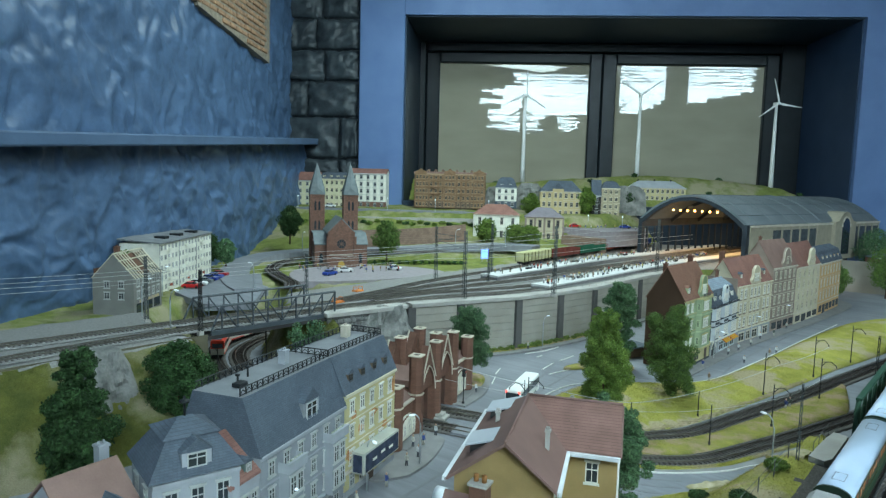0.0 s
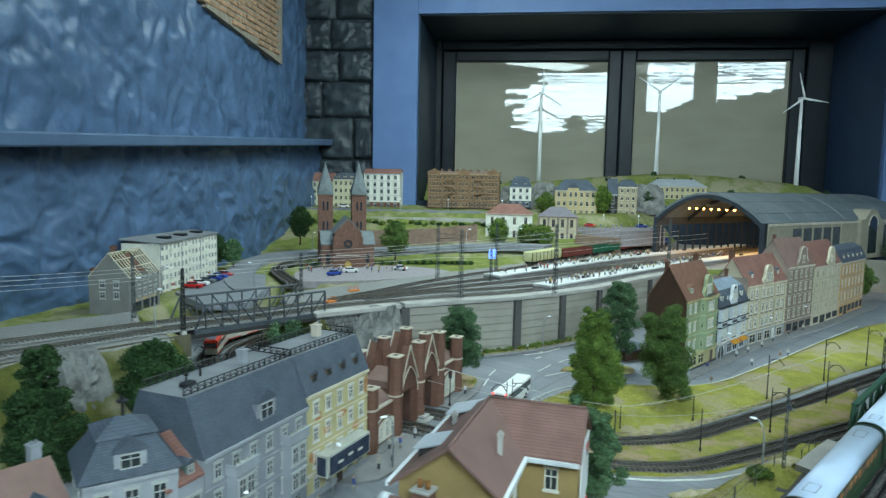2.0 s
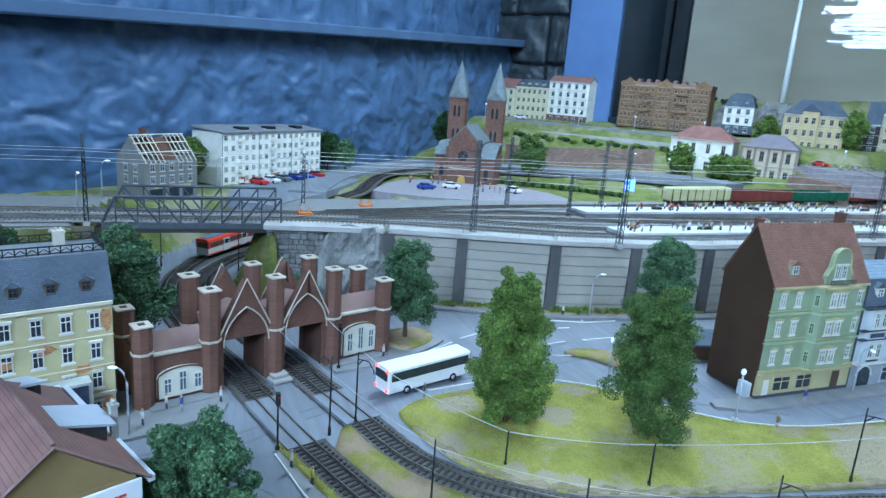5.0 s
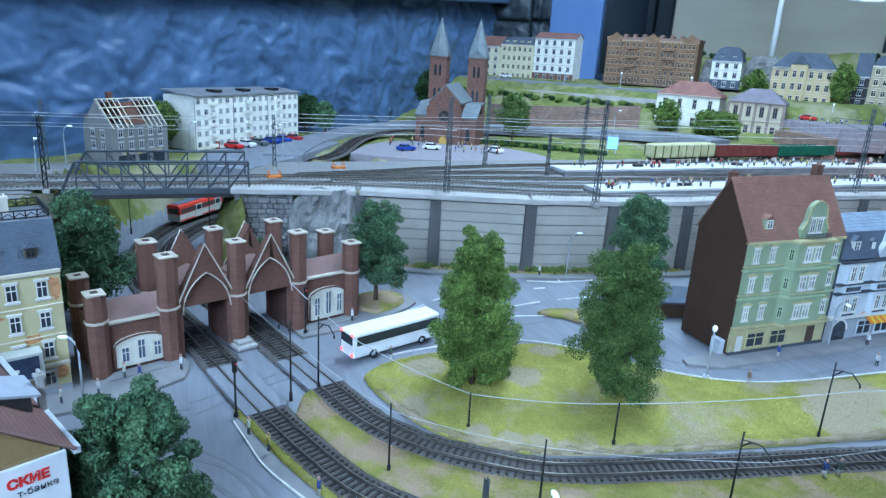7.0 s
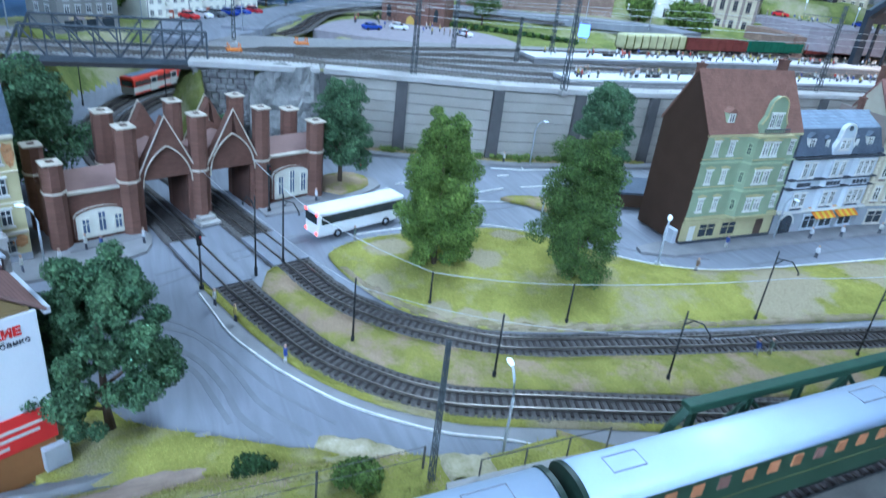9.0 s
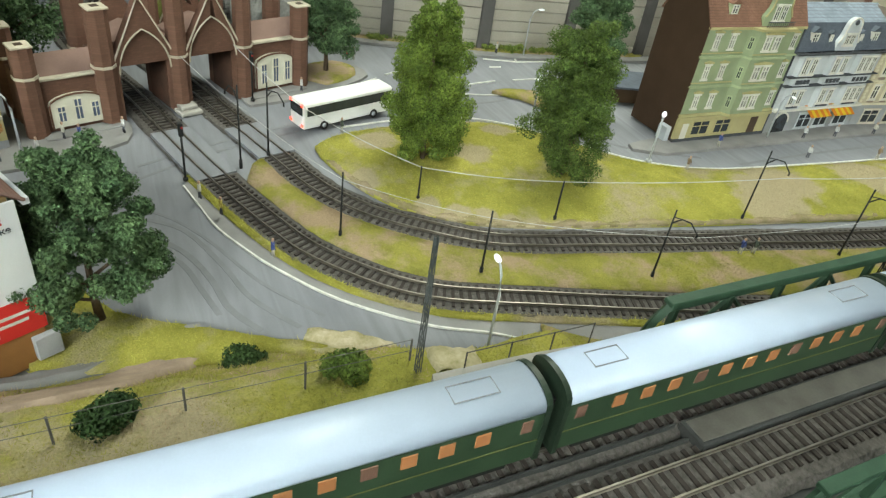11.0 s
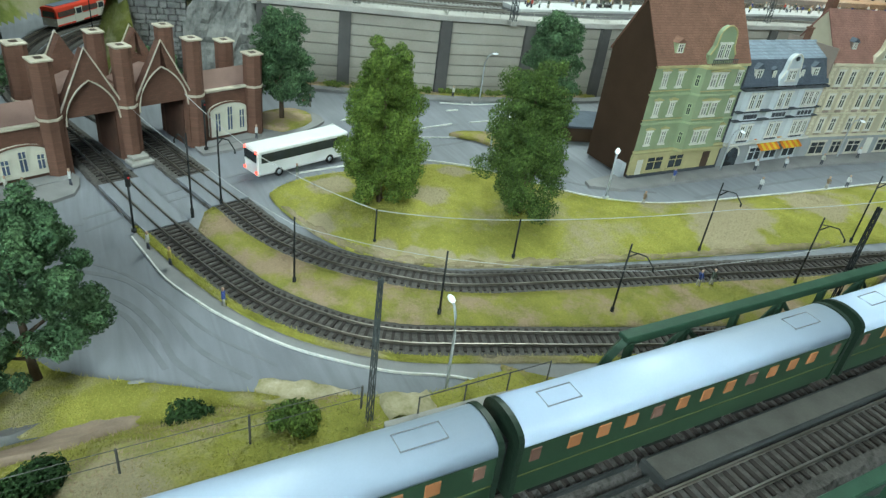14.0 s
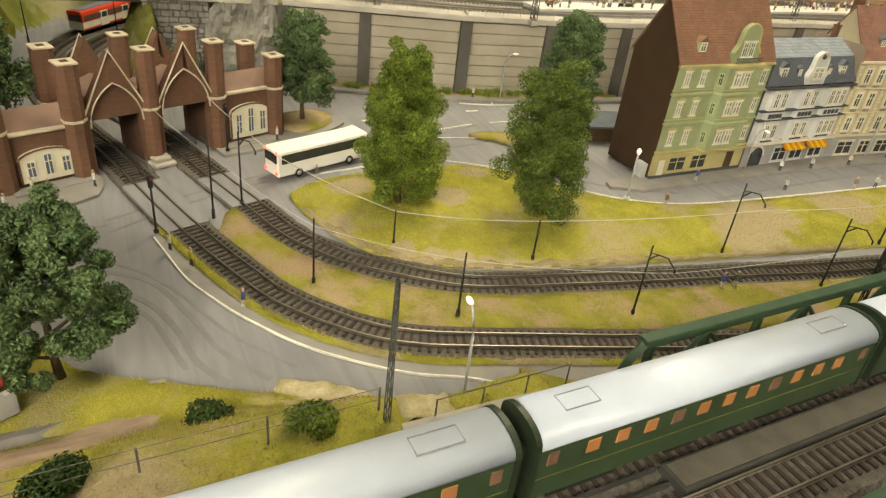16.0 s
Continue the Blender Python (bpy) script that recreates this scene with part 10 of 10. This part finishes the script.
def tram_pole(x, y, z, h, turn=None, reach=0.024, group="tram poles"):
    t = thing("tram_pole", pose(x, y, z, 0, 0, turn or 0), "thin black tram wire pole" + (" with curved bracket arm" if turn is not None else " standing in the grass"), "pole", group)
    bm = bmesh.new()
    tube(bm, [(0, 0, -0.004), (0, 0, h)], 0.0011, 6, 0.0008)
    tube(bm, [(0, 0, -0.004), (0, 0, 0.006)], 0.0018, 6)
    part("post", bm, POLE, t)
    if turn is not None:
        bm = bmesh.new()
        tube(bm, [(0, 0, h * 0.82), (reach * 0.3, 0, h * 0.92), (reach * 0.65, 0, h * 0.93), (reach, 0, h * 0.83)], 0.0007, 5)
        tube(bm, [(0, 0, h * 0.90), (reach * 0.3, 0, h * 0.92)], 0.0005, 4)
        part("bracket_arm", bm, POLE, t)
        bm = bmesh.new()
        tube(bm, [(reach, 0, h * 0.83), (reach, 0, h * 0.79)], 0.0009, 5)
        part("insulator", bm, POLE, t)


for x, y, h, turn in ((-0.359, 0.957, 0.066, None), (-0.276, 1.059, 0.064, None), (-0.228, 1.212, 0.073, 20), (-0.203, 1.437, 0.08, 20),
                      (-0.400, 1.050, 0.040, None), (-0.335, 1.173, 0.046, None), (-0.288, 1.387, 0.083, 20), (-0.247, 1.600, 0.087, 20), (-0.212, 1.80, 0.087, 20), (-0.17, 2.02, 0.087, 20),
                      (-0.508, 0.897, 0.086, 200), (-0.521, 0.928, 0.082, 30), (-1.05, 0.69, 0.08, 200), (-1.19, 0.715, 0.08, 100), (-1.13, 0.85, 0.08, None), (-1.25, 0.93, 0.08, 10), (-0.86, 0.70, 0.08, None)):
    tram_pole(x, y, 0.003, h, turn)
bm = bmesh.new()
sig = thing("tram_signal", pose(-0.488, 0.841, 0.002), "slim black signal post with coloured light", "signal")
tube(bm, [(0, 0, 0), (0, 0, 0.052)], 0.0011, 6)
tube(bm, [(0, 0, 0), (0, 0, 0.003)], 0.0025, 8)
part("post", bm, POLE, sig)
bm = bmesh.new()
box(bm, -0.003, -0.0022, 0.048, 0.003, 0.0022, 0.061, bevel=0.0006)
head = part("signal_head", bm, POLE, sig)
bm = bmesh.new()
ball(bm, (0.003, 0.001, 0.057), 0.0013, seg=6)
part("light", bm, surf("dull red signal lens", (0.35, 0.03, 0.03), rough=0.2, bump=0), head)
sig2 = copy_thing(sig, pose(-0.664, 0.940, 0.004))


def whip_lamp(x, y, z, h, turn, reach=0.02, group="street lamps", label="slim grey street lamp with pale curved head", lit=True):
    t = thing("street_lamp", pose(x, y, z, 0, 0, turn), label, "street lamp", group)
    bm = bmesh.new()
    tube(bm, [(0, 0, -0.003), (0, 0, h * 0.78), (reach * 0.25, 0, h * 0.93), (reach * 0.6, 0, h * 0.99), (reach, 0, h)], 0.0012, 6, 0.0009)
    part("post", bm, LAMP_GREY, t)
    bm = bmesh.new()
    ball(bm, (reach * 1.12, 0, h), 0.0028, 1.9, 0.9, 0.55, seg=10)
    part("lamp_head", bm, LAMP_HEAD if lit else LAMP_GREY, t)
    return t


def globe_lamp(x, y, z, h, r=0.0042):
    t = thing("street_lamp", pose(x, y, z), "street lamp post with a white drop shaped lantern", "street lamp", "street lamps")
    bm = bmesh.new()
    tube(bm, [(0, 0, -0.003), (0, 0, h)], 0.0012, 6)
    tube(bm, [(0, 0, -0.001), (0, 0, 0.002)], 0.004, 8)
    part("post", bm, LAMP_GREY, t)
    bm = bmesh.new()
    ball(bm, (0, 0, h + r * 0.6), r, 1, 1, 1.35, seg=10)
    part("lantern", bm, LAMP_HEAD, t)


globe_lamp(-0.428, 1.371, 0.002, 0.060, 0.003)
globe_lamp(-0.544, 1.268, 0.004, 0.06, 0.003)
whip_lamp(-0.549, 0.703, 0.002, 0.072, 250, 0.012)
whip_lamp(wall_x(1.40) + 0.020, 1.40, 0.004, 0.074, 75, 0.014)
whip_lamp(-0.176, 1.011, 0.003, 0.084, 168, 0.014, label="tall pale street lamp with curved drop head")
whip_lamp(-0.455, 1.605, 0.003, 0.066, -20, 0.018)
whip_lamp(-0.45, 1.87, 0.003, 0.066, -20, 0.018)
whip_lamp(-0.44, 2.12, 0.003, 0.066, -20, 0.018)
whip_lamp(-0.515, 0.45, 0.002, 0.07, 0, 0.02)
whip_lamp(-0.545, 0.60, 0.002, 0.07, -20, 0.02)
for x, y, z, t in ((-1.957, 1.24, 0.1, 20), (-2.02, 1.62, 0.12, 0), (-1.45, 1.03, 0.1, 200), (-1.20, 0.62, RAILS_Z, 60), (-1.62, 2.06, 0.14, 30), (-1.45, 2.16, 0.15, 30), (-1.545, 0.83, 0.095, 90), (-1.05, 0.60, RAILS_Z, 20)):
    whip_lamp(x, y, z, 0.07, t, 0.012)
for u, d, z in ((-0.86, 0.25, 0.262), (-0.44, 0.26, 0.262), (-0.22, 0.27, 0.262), (0.02, 0.25, 0.262), (0.22, 0.3, 0.212), (0.46, 0.3, 0.212), (0.60, 0.34, 0.212)):
    p = room(u, d)
    globe_lamp(p.x, p.y, z, 0.05, 0.003)

# overhead line masts in the station
MAST_GREY = surf("grey lattice mast", (0.085, 0.095, 0.095), (0.05, 0.056, 0.056), scale=60, rough=0.6)


def lattice_mast(x, y, z, h, w, label, mat=None, arm=None, group="overhead line masts"):
    t = thing("line_mast", pose(x, y, z), label, "mast", group)
    mat = mat or MAST_GREY
    bm = bmesh.new()
    for sx in (-1, 1):
        for sy in (-1, 1):
            tube(bm, [(sx * w, sy * w, -0.002), (sx * w * 0.55, sy * w * 0.55, h)], min(0.0007, w * 0.25), 4)
    n = max(5, int(h / 0.011))
    for i in range(n):
        z0, z1 = h * i / n, h * (i + 1) / n
        a0, a1 = w * (1 - 0.45 * i / n), w * (1 - 0.45 * (i + 1) / n)
        s = 1 if i % 2 else -1
        tube(bm, [(-s * a0, -a0, z0), (s * a1, -a1, z1)], min(0.0005, w * 0.16), 4)
        tube(bm, [(-s * a0, a0, z0), (s * a1, a1, z1)], min(0.0005, w * 0.16), 4)
        tube(bm, [(-a0, -s * a0, z0), (-a1, s * a1, z1)], min(0.0005, w * 0.16), 4)
        tube(bm, [(a0, -s * a0, z0), (a1, s * a1, z1)], min(0.0005, w * 0.16), 4)
    part("lattice", bm, mat, t)
    bm = bmesh.new()
    box(bm, -w * 1.4, -w * 1.4, -0.003, w * 1.4, w * 1.4, 0.004)
    part("footing", bm, CONCRETE, t)
    if arm:
        bm = bmesh.new()
        tube(bm, [(0, 0, h * 0.86), (arm[0], arm[1], h * 0.84)], 0.0006, 4)
        tube(bm, [(0, 0, h * 0.74), (arm[0], arm[1], h * 0.82)], 0.0005, 4)
        part("bracket_arm", bm, mat, t)
    return t


lattice_mast(-0.129, 0.931, 0.060, 0.100, 0.0015, "dark lattice mast beside the main line")
lattice_mast(-0.100, 1.30, 0.0, 0.165, 0.0020, "dark lattice mast beside the steel bridge", POLE)
lattice_mast(-0.888, 1.213, RAILS_Z, 0.16, 0.004, "tall grey lattice mast on the retaining wall", arm=(-0.09, 0.01))
lattice_mast(-0.79, 1.44, RAILS_Z, 0.17, 0.004, "tall grey lattice mast on the retaining wall", arm=(-0.09, 0.0))
lattice_mast(-0.79, 2.05, RAILS_Z, 0.17, 0.004, "tall grey lattice mast on the retaining wall", arm=(-0.09, 0.0))
lattice_mast(-1.14, 1.40, RAILS_Z, 0.15, 0.0035, "grey lattice mast by the church tracks", arm=(0.08, 0.0))
lattice_mast(-1.115, 1.62, RAILS_Z, 0.15, 0.0035, "grey lattice mast between the tracks", arm=(0.06, 0.0))
lattice_mast(-1.02, 1.48, RAILS_Z, 0.09, 0.003, "short grey lattice mast on the platform end", arm=(0.04, 0.0))
lattice_mast(-1.14, 0.60, RAILS_Z, 0.12, 0.003, "grey mast beside the railway", arm=(0.08, 0.0))
lattice_mast(-0.985, 0.62, RAILS_Z, 0.11, 0.003, "dark mast at the bridge end", POLE)
lattice_mast(-1.15, 0.97, RAILS_Z, 0.10, 0.003, "grey mast beside the railway", arm=(0.08, 0.0))


def wire(pts, r=0.00035, sag=0.004, label="thin overhead contact wire", mat=None):
    bm = bmesh.new()
    full = []
    for a, b in zip(pts, pts[1:]):
        a, b = Vector(a), Vector(b)
        for k in range(6):
            p = a.lerp(b, k / 6)
            p.z -= sag * 4 * (k / 6) * (1 - k / 6)
            full.append(p)
    full.append(Vector(pts[-1]))
    tube(bm, full, r, 4)
    return tagged(part("contact_wire", bm, mat or WIRE), label, "wire", "contact wires")


wire([(-0.66, 0.92, 0.075), (-0.50, 0.965, 0.062), (-0.400, 1.050, 0.042), (-0.335, 1.173, 0.048), (-0.265, 1.392, 0.066), (-0.224, 1.61, 0.07)], 0.0005, 0.003)
wire([(-0.64, 0.86, 0.07), (-0.485, 0.905, 0.068), (-0.359, 0.957, 0.062), (-0.276, 1.059, 0.06), (-0.206, 1.222, 0.06), (-0.18, 1.44, 0.064)], 0.0003, 0.003)
for off, z in ((-0.0, 0.09), (0.0, 0.105)):
    for pts in ([(-1.06, 0.30), (-1.03, 0.60), (-1.01, 0.92), (-0.965, 1.213), (-0.87, 1.44), (-0.86, 1.8), (-0.86, 2.05), (-0.82, 2.42)], [(-1.12, 0.30), (-1.07, 0.60), (-1.06, 0.97), (-1.06, 1.40), (-1.05, 1.62), (-0.97, 2.0), (-0.94, 2.45)], [(-1.13, 0.97), (-1.12, 1.40), (-1.11, 1.62), (-1.17, 2.05), (-1.2, 2.5)]):
        wire([(x + off, y, RAILS_Z + z) for x, y in pts], 0.00035, 0.002)

# fence on the bank of the main line
FENCE_GREY = surf("dull fence wire", (0.13, 0.125, 0.115), (0.07, 0.068, 0.062), scale=80, rough=0.7)
fence = thing("wire_fence", Matrix(), "low grey post and wire fence along the railway bank", "fence")
ys = [0.56, 0.62, 0.682, 0.743, 0.804, 0.867, 0.93]
for y in ys:
    bm = bmesh.new()
    tube(bm, [(-0.139, y, 0.055), (-0.139, y, 0.081)], 0.0007, 5)
    part("post", bm, FENCE_GREY, fence)
for z in (0.072, 0.0805):
    bm = bmesh.new()
    tube(bm, [(-0.139, y, z) for y in ys], 0.0003, 4)
    part("wire", bm, FENCE_GREY, fence)
rail2 = thing("railing", Matrix(), "thin railing along the bridge ramp", "railing")
ys = [0.955, 0.985, 1.015, 1.045]
for y in ys:
    bm = bmesh.new()
    tube(bm, [(-0.117, y, 0.06), (-0.117, y, 0.084)], 0.0005, 5)
    part("post", bm, FENCE_GREY, rail2)
bm = bmesh.new()
tube(bm, [(-0.117, y, 0.0835) for y in ys], 0.0005, 4)
part("rail", bm, FENCE_GREY, rail2)

# painted miniature figures: plain shapes
FIG_COLS = [(0.6, 0.58, 0.5), (0.07, 0.1, 0.3), (0.45, 0.08, 0.06), (0.10, 0.12, 0.10), (0.5, 0.42, 0.1), (0.25, 0.18, 0.12), (0.7, 0.7, 0.7)]
FIGS = []
for k, col in enumerate(FIG_COLS):
    bm = bmesh.new()
    for sx in (-1, 1):
        tube(bm, [(sx * 0.0011, sx * 0.0007, 0), (sx * 0.0008, 0, 0.0085)], 0.0008, 6, 0.0010, mi=2)
        tube(bm, [(sx * 0.0021, 0, 0.0142), (sx * 0.0029, 0.0006, 0.0108), (sx * 0.0026, 0.0018 * (1 if k % 2 else 0.3), 0.0082)], 0.0007, 5, 0.0005)
    tube(bm, [(0, 0, 0.0078), (0, 0, 0.0105), (0, 0, 0.0140), (0, 0, 0.0150)], 0.0018, 8, 0.0016)
    tube(bm, [(0, 0, 0.0148), (0, 0, 0.0160)], 0.0007, 6, mi=1)
    ball(bm, (0, 0, 0.0172), 0.0014, 1, 1, 1.15, seg=8, mi=1)
    me = bpy.data.meshes.new("figurine")
    bm.to_mesh(me)
    bm.free()
    me.materials.append(surf("figure paint %s" % "abcdefg"[k], col, tuple(c * 0.6 for c in col), scale=200, rough=0.6))
    me.materials.append(surf("figure head paint", (0.5, 0.33, 0.24), rough=0.6))
    me.materials.append(surf("figure trouser paint %s" % "ab"[k % 2], ((0.06, 0.065, 0.08), (0.4, 0.38, 0.33))[k % 2], rough=0.6))
    FIGS.append(me)


def figurine(x, y, z, k, s=1.0):
    o = new("figurine", FIGS[k % 7])
    o.matrix_basis = Matrix.Translation((x, y, z)) @ Matrix.Diagonal((s, s, s, 1))
    tagged(o, ("pale", "blue", "red", "dark green", "yellow", "brown", "white")[k % 7] + " painted miniature figurine standing on the model", "figurine", "figurines")


for k, (x, y) in enumerate(((-0.594, 0.737), (-0.587, 0.752), (-0.599, 0.793), (-0.563, 0.715), (-0.555, 0.683), (-0.687, 1.006), (-0.562, 1.021), (-0.396, 1.403), (-0.389, 1.609), (-0.449, 0.849), (-0.417, 0.863), (-0.342, 0.893), (-0.792, 1.110), (-0.794, 1.101), (-0.803, 1.355), (-0.443, 1.50), (-0.44, 1.66), (-0.435, 1.72), (-0.43, 1.80), (-0.435, 1.9), (-0.42, 1.97), (-0.365, 1.72), (-0.36, 1.76), (-0.42, 2.1), (-0.43, 2.2), (-0.235, 1.33), (-0.232, 1.345), (-0.62, 1.352), (-0.52, 0.56), (-0.53, 0.62), (-0.50, 0.49))):
    figurine(x, y, 0.004, (0, 1, 6, 6, 0, 6, 3, 5, 6, 0, 4, 1, 3, 2)[k % 14])
rf = random.Random(21)
for k in range(110):
    y = 1.5 + 1.15 * rf.random() ** 1.2
    figurine(-0.85 + rf.uniform(-0.02, 0.02), y, RAILS_Z + 0.015, (rf.randrange(7) if rf.random() < 0.6 else rf.choice((0, 6, 3))), rf.uniform(0.7, 0.95))
for k in range(100):
    y = 1.56 + 1.1 * rf.random()
    figurine(-1.05 + rf.uniform(-0.022, 0.022), y, RAILS_Z + 0.015, (rf.randrange(7) if rf.random() < 0.6 else rf.choice((0, 6, 3))), rf.uniform(0.7, 0.95))
for k in range(26):
    p = CF + CD * rf.uniform(-0.12, 0.2) + Vector((0.83, -0.56, 0)) * rf.uniform(0.03, 0.14)
    figurine(p.x, p.y, 0.0985, rf.randrange(7))
for k in range(30):
    p = room(rf.uniform(0.24, 0.70), rf.uniform(0.24, 0.42))
    figurine(p.x, p.y, 0.2122, rf.randrange(7), 0.9)

# yellow awnings, statue, orange track trolleys, kiosk
aw = thing("awning", plan_pose((ROWX, 1.675), (ROWX, 1.79), 0.002) @ Matrix.Translation((0, 0, 0.026)), "yellow and orange striped shop awning", "awning", "awnings")
for i in range(7):
    bm = bmesh.new()
    x0 = i * 0.0062
    prism(bm, [(-0.017, 0.0), (0.0, 0.011), (0.0, 0.012), (-0.017, 0.001)], x0, x0 + 0.0062, "x")
    part("stripe", bm, surf("yellow awning cloth", (0.62, 0.42, 0.03), scale=80, rough=0.7) if i % 2 else surf("orange awning cloth", (0.55, 0.18, 0.02), scale=80, rough=0.7), aw)
copy_thing(aw, aw.matrix_basis @ Matrix.Translation((0.05, 0, 0)))
st = bmesh.new()
box(st, -0.006, -0.006, 0, 0.006, 0.006, 0.010, bevel=0.0008)
tube(st, [(0, 0, 0.010), (0, 0, 0.030)], 0.003, 8, 0.002)
ball(st, (0, 0, 0.032), 0.0022, seg=8)
o = part("statue", st, plaster("white statue stone", (0.62, 0.62, 0.6)))
o.matrix_basis = pose(-0.62, 1.345, 0.005)
tagged(o, "small white stone statue on a square pedestal", "statue")
for x, y in ((-1.02, 0.952), (-1.10, 1.08)):
    t = thing("track_trolley", pose(x, y, SZ, 0, 0, 95), "small orange maintenance trolley on the rails", "trolley", "trolleys")
    bm = bmesh.new()
    box(bm, -0.012, -0.008, 0.003, 0.012, 0.008, 0.006)
    part("deck", bm, surf("orange paint", (0.6, 0.2, 0.04), scale=60), t)
    for a in (-0.009, 0.009):
        bm = bmesh.new()
        tube(bm, [(a, -0.006, 0.006), (a, -0.006, 0.014), (a, 0.006, 0.014), (a, 0.006, 0.006)], 0.0008, 4)
        part("frame", bm, surf("orange paint", (0.6, 0.2, 0.04), scale=60), t)
board = thing("information_board", pose(-1.30, 1.83, 0.128, 0, 0, 70), "bright blue lit information board by the platform", "board")
bm = bmesh.new()
box(bm, -0.013, -0.002, 0.012, 0.013, 0.002, 0.042)
part("panel", bm, glow("blue lit panel", (0.15, 0.25, 0.9), 2.5), board)
for x in (-0.01, 0.01):
    bm = bmesh.new()
    tube(bm, [(x, 0, 0), (x, 0, 0.05)], 0.0012, 5)
    part("leg", bm, LAMP_GREY, board)
shed = thing("shed", plan_pose((-0.60, 1.44), (-0.575, 1.52), 0.002), "low dark shed with flat slate grey roof behind the green house", "shed")
body_box(shed, 0.08, 0.06, 0.022, BARE)
bm = bmesh.new()
box(bm, -0.004, -0.006, 0.022, 0.084, 0.066, 0.025)
part("roof", bm, SLATE, shed)
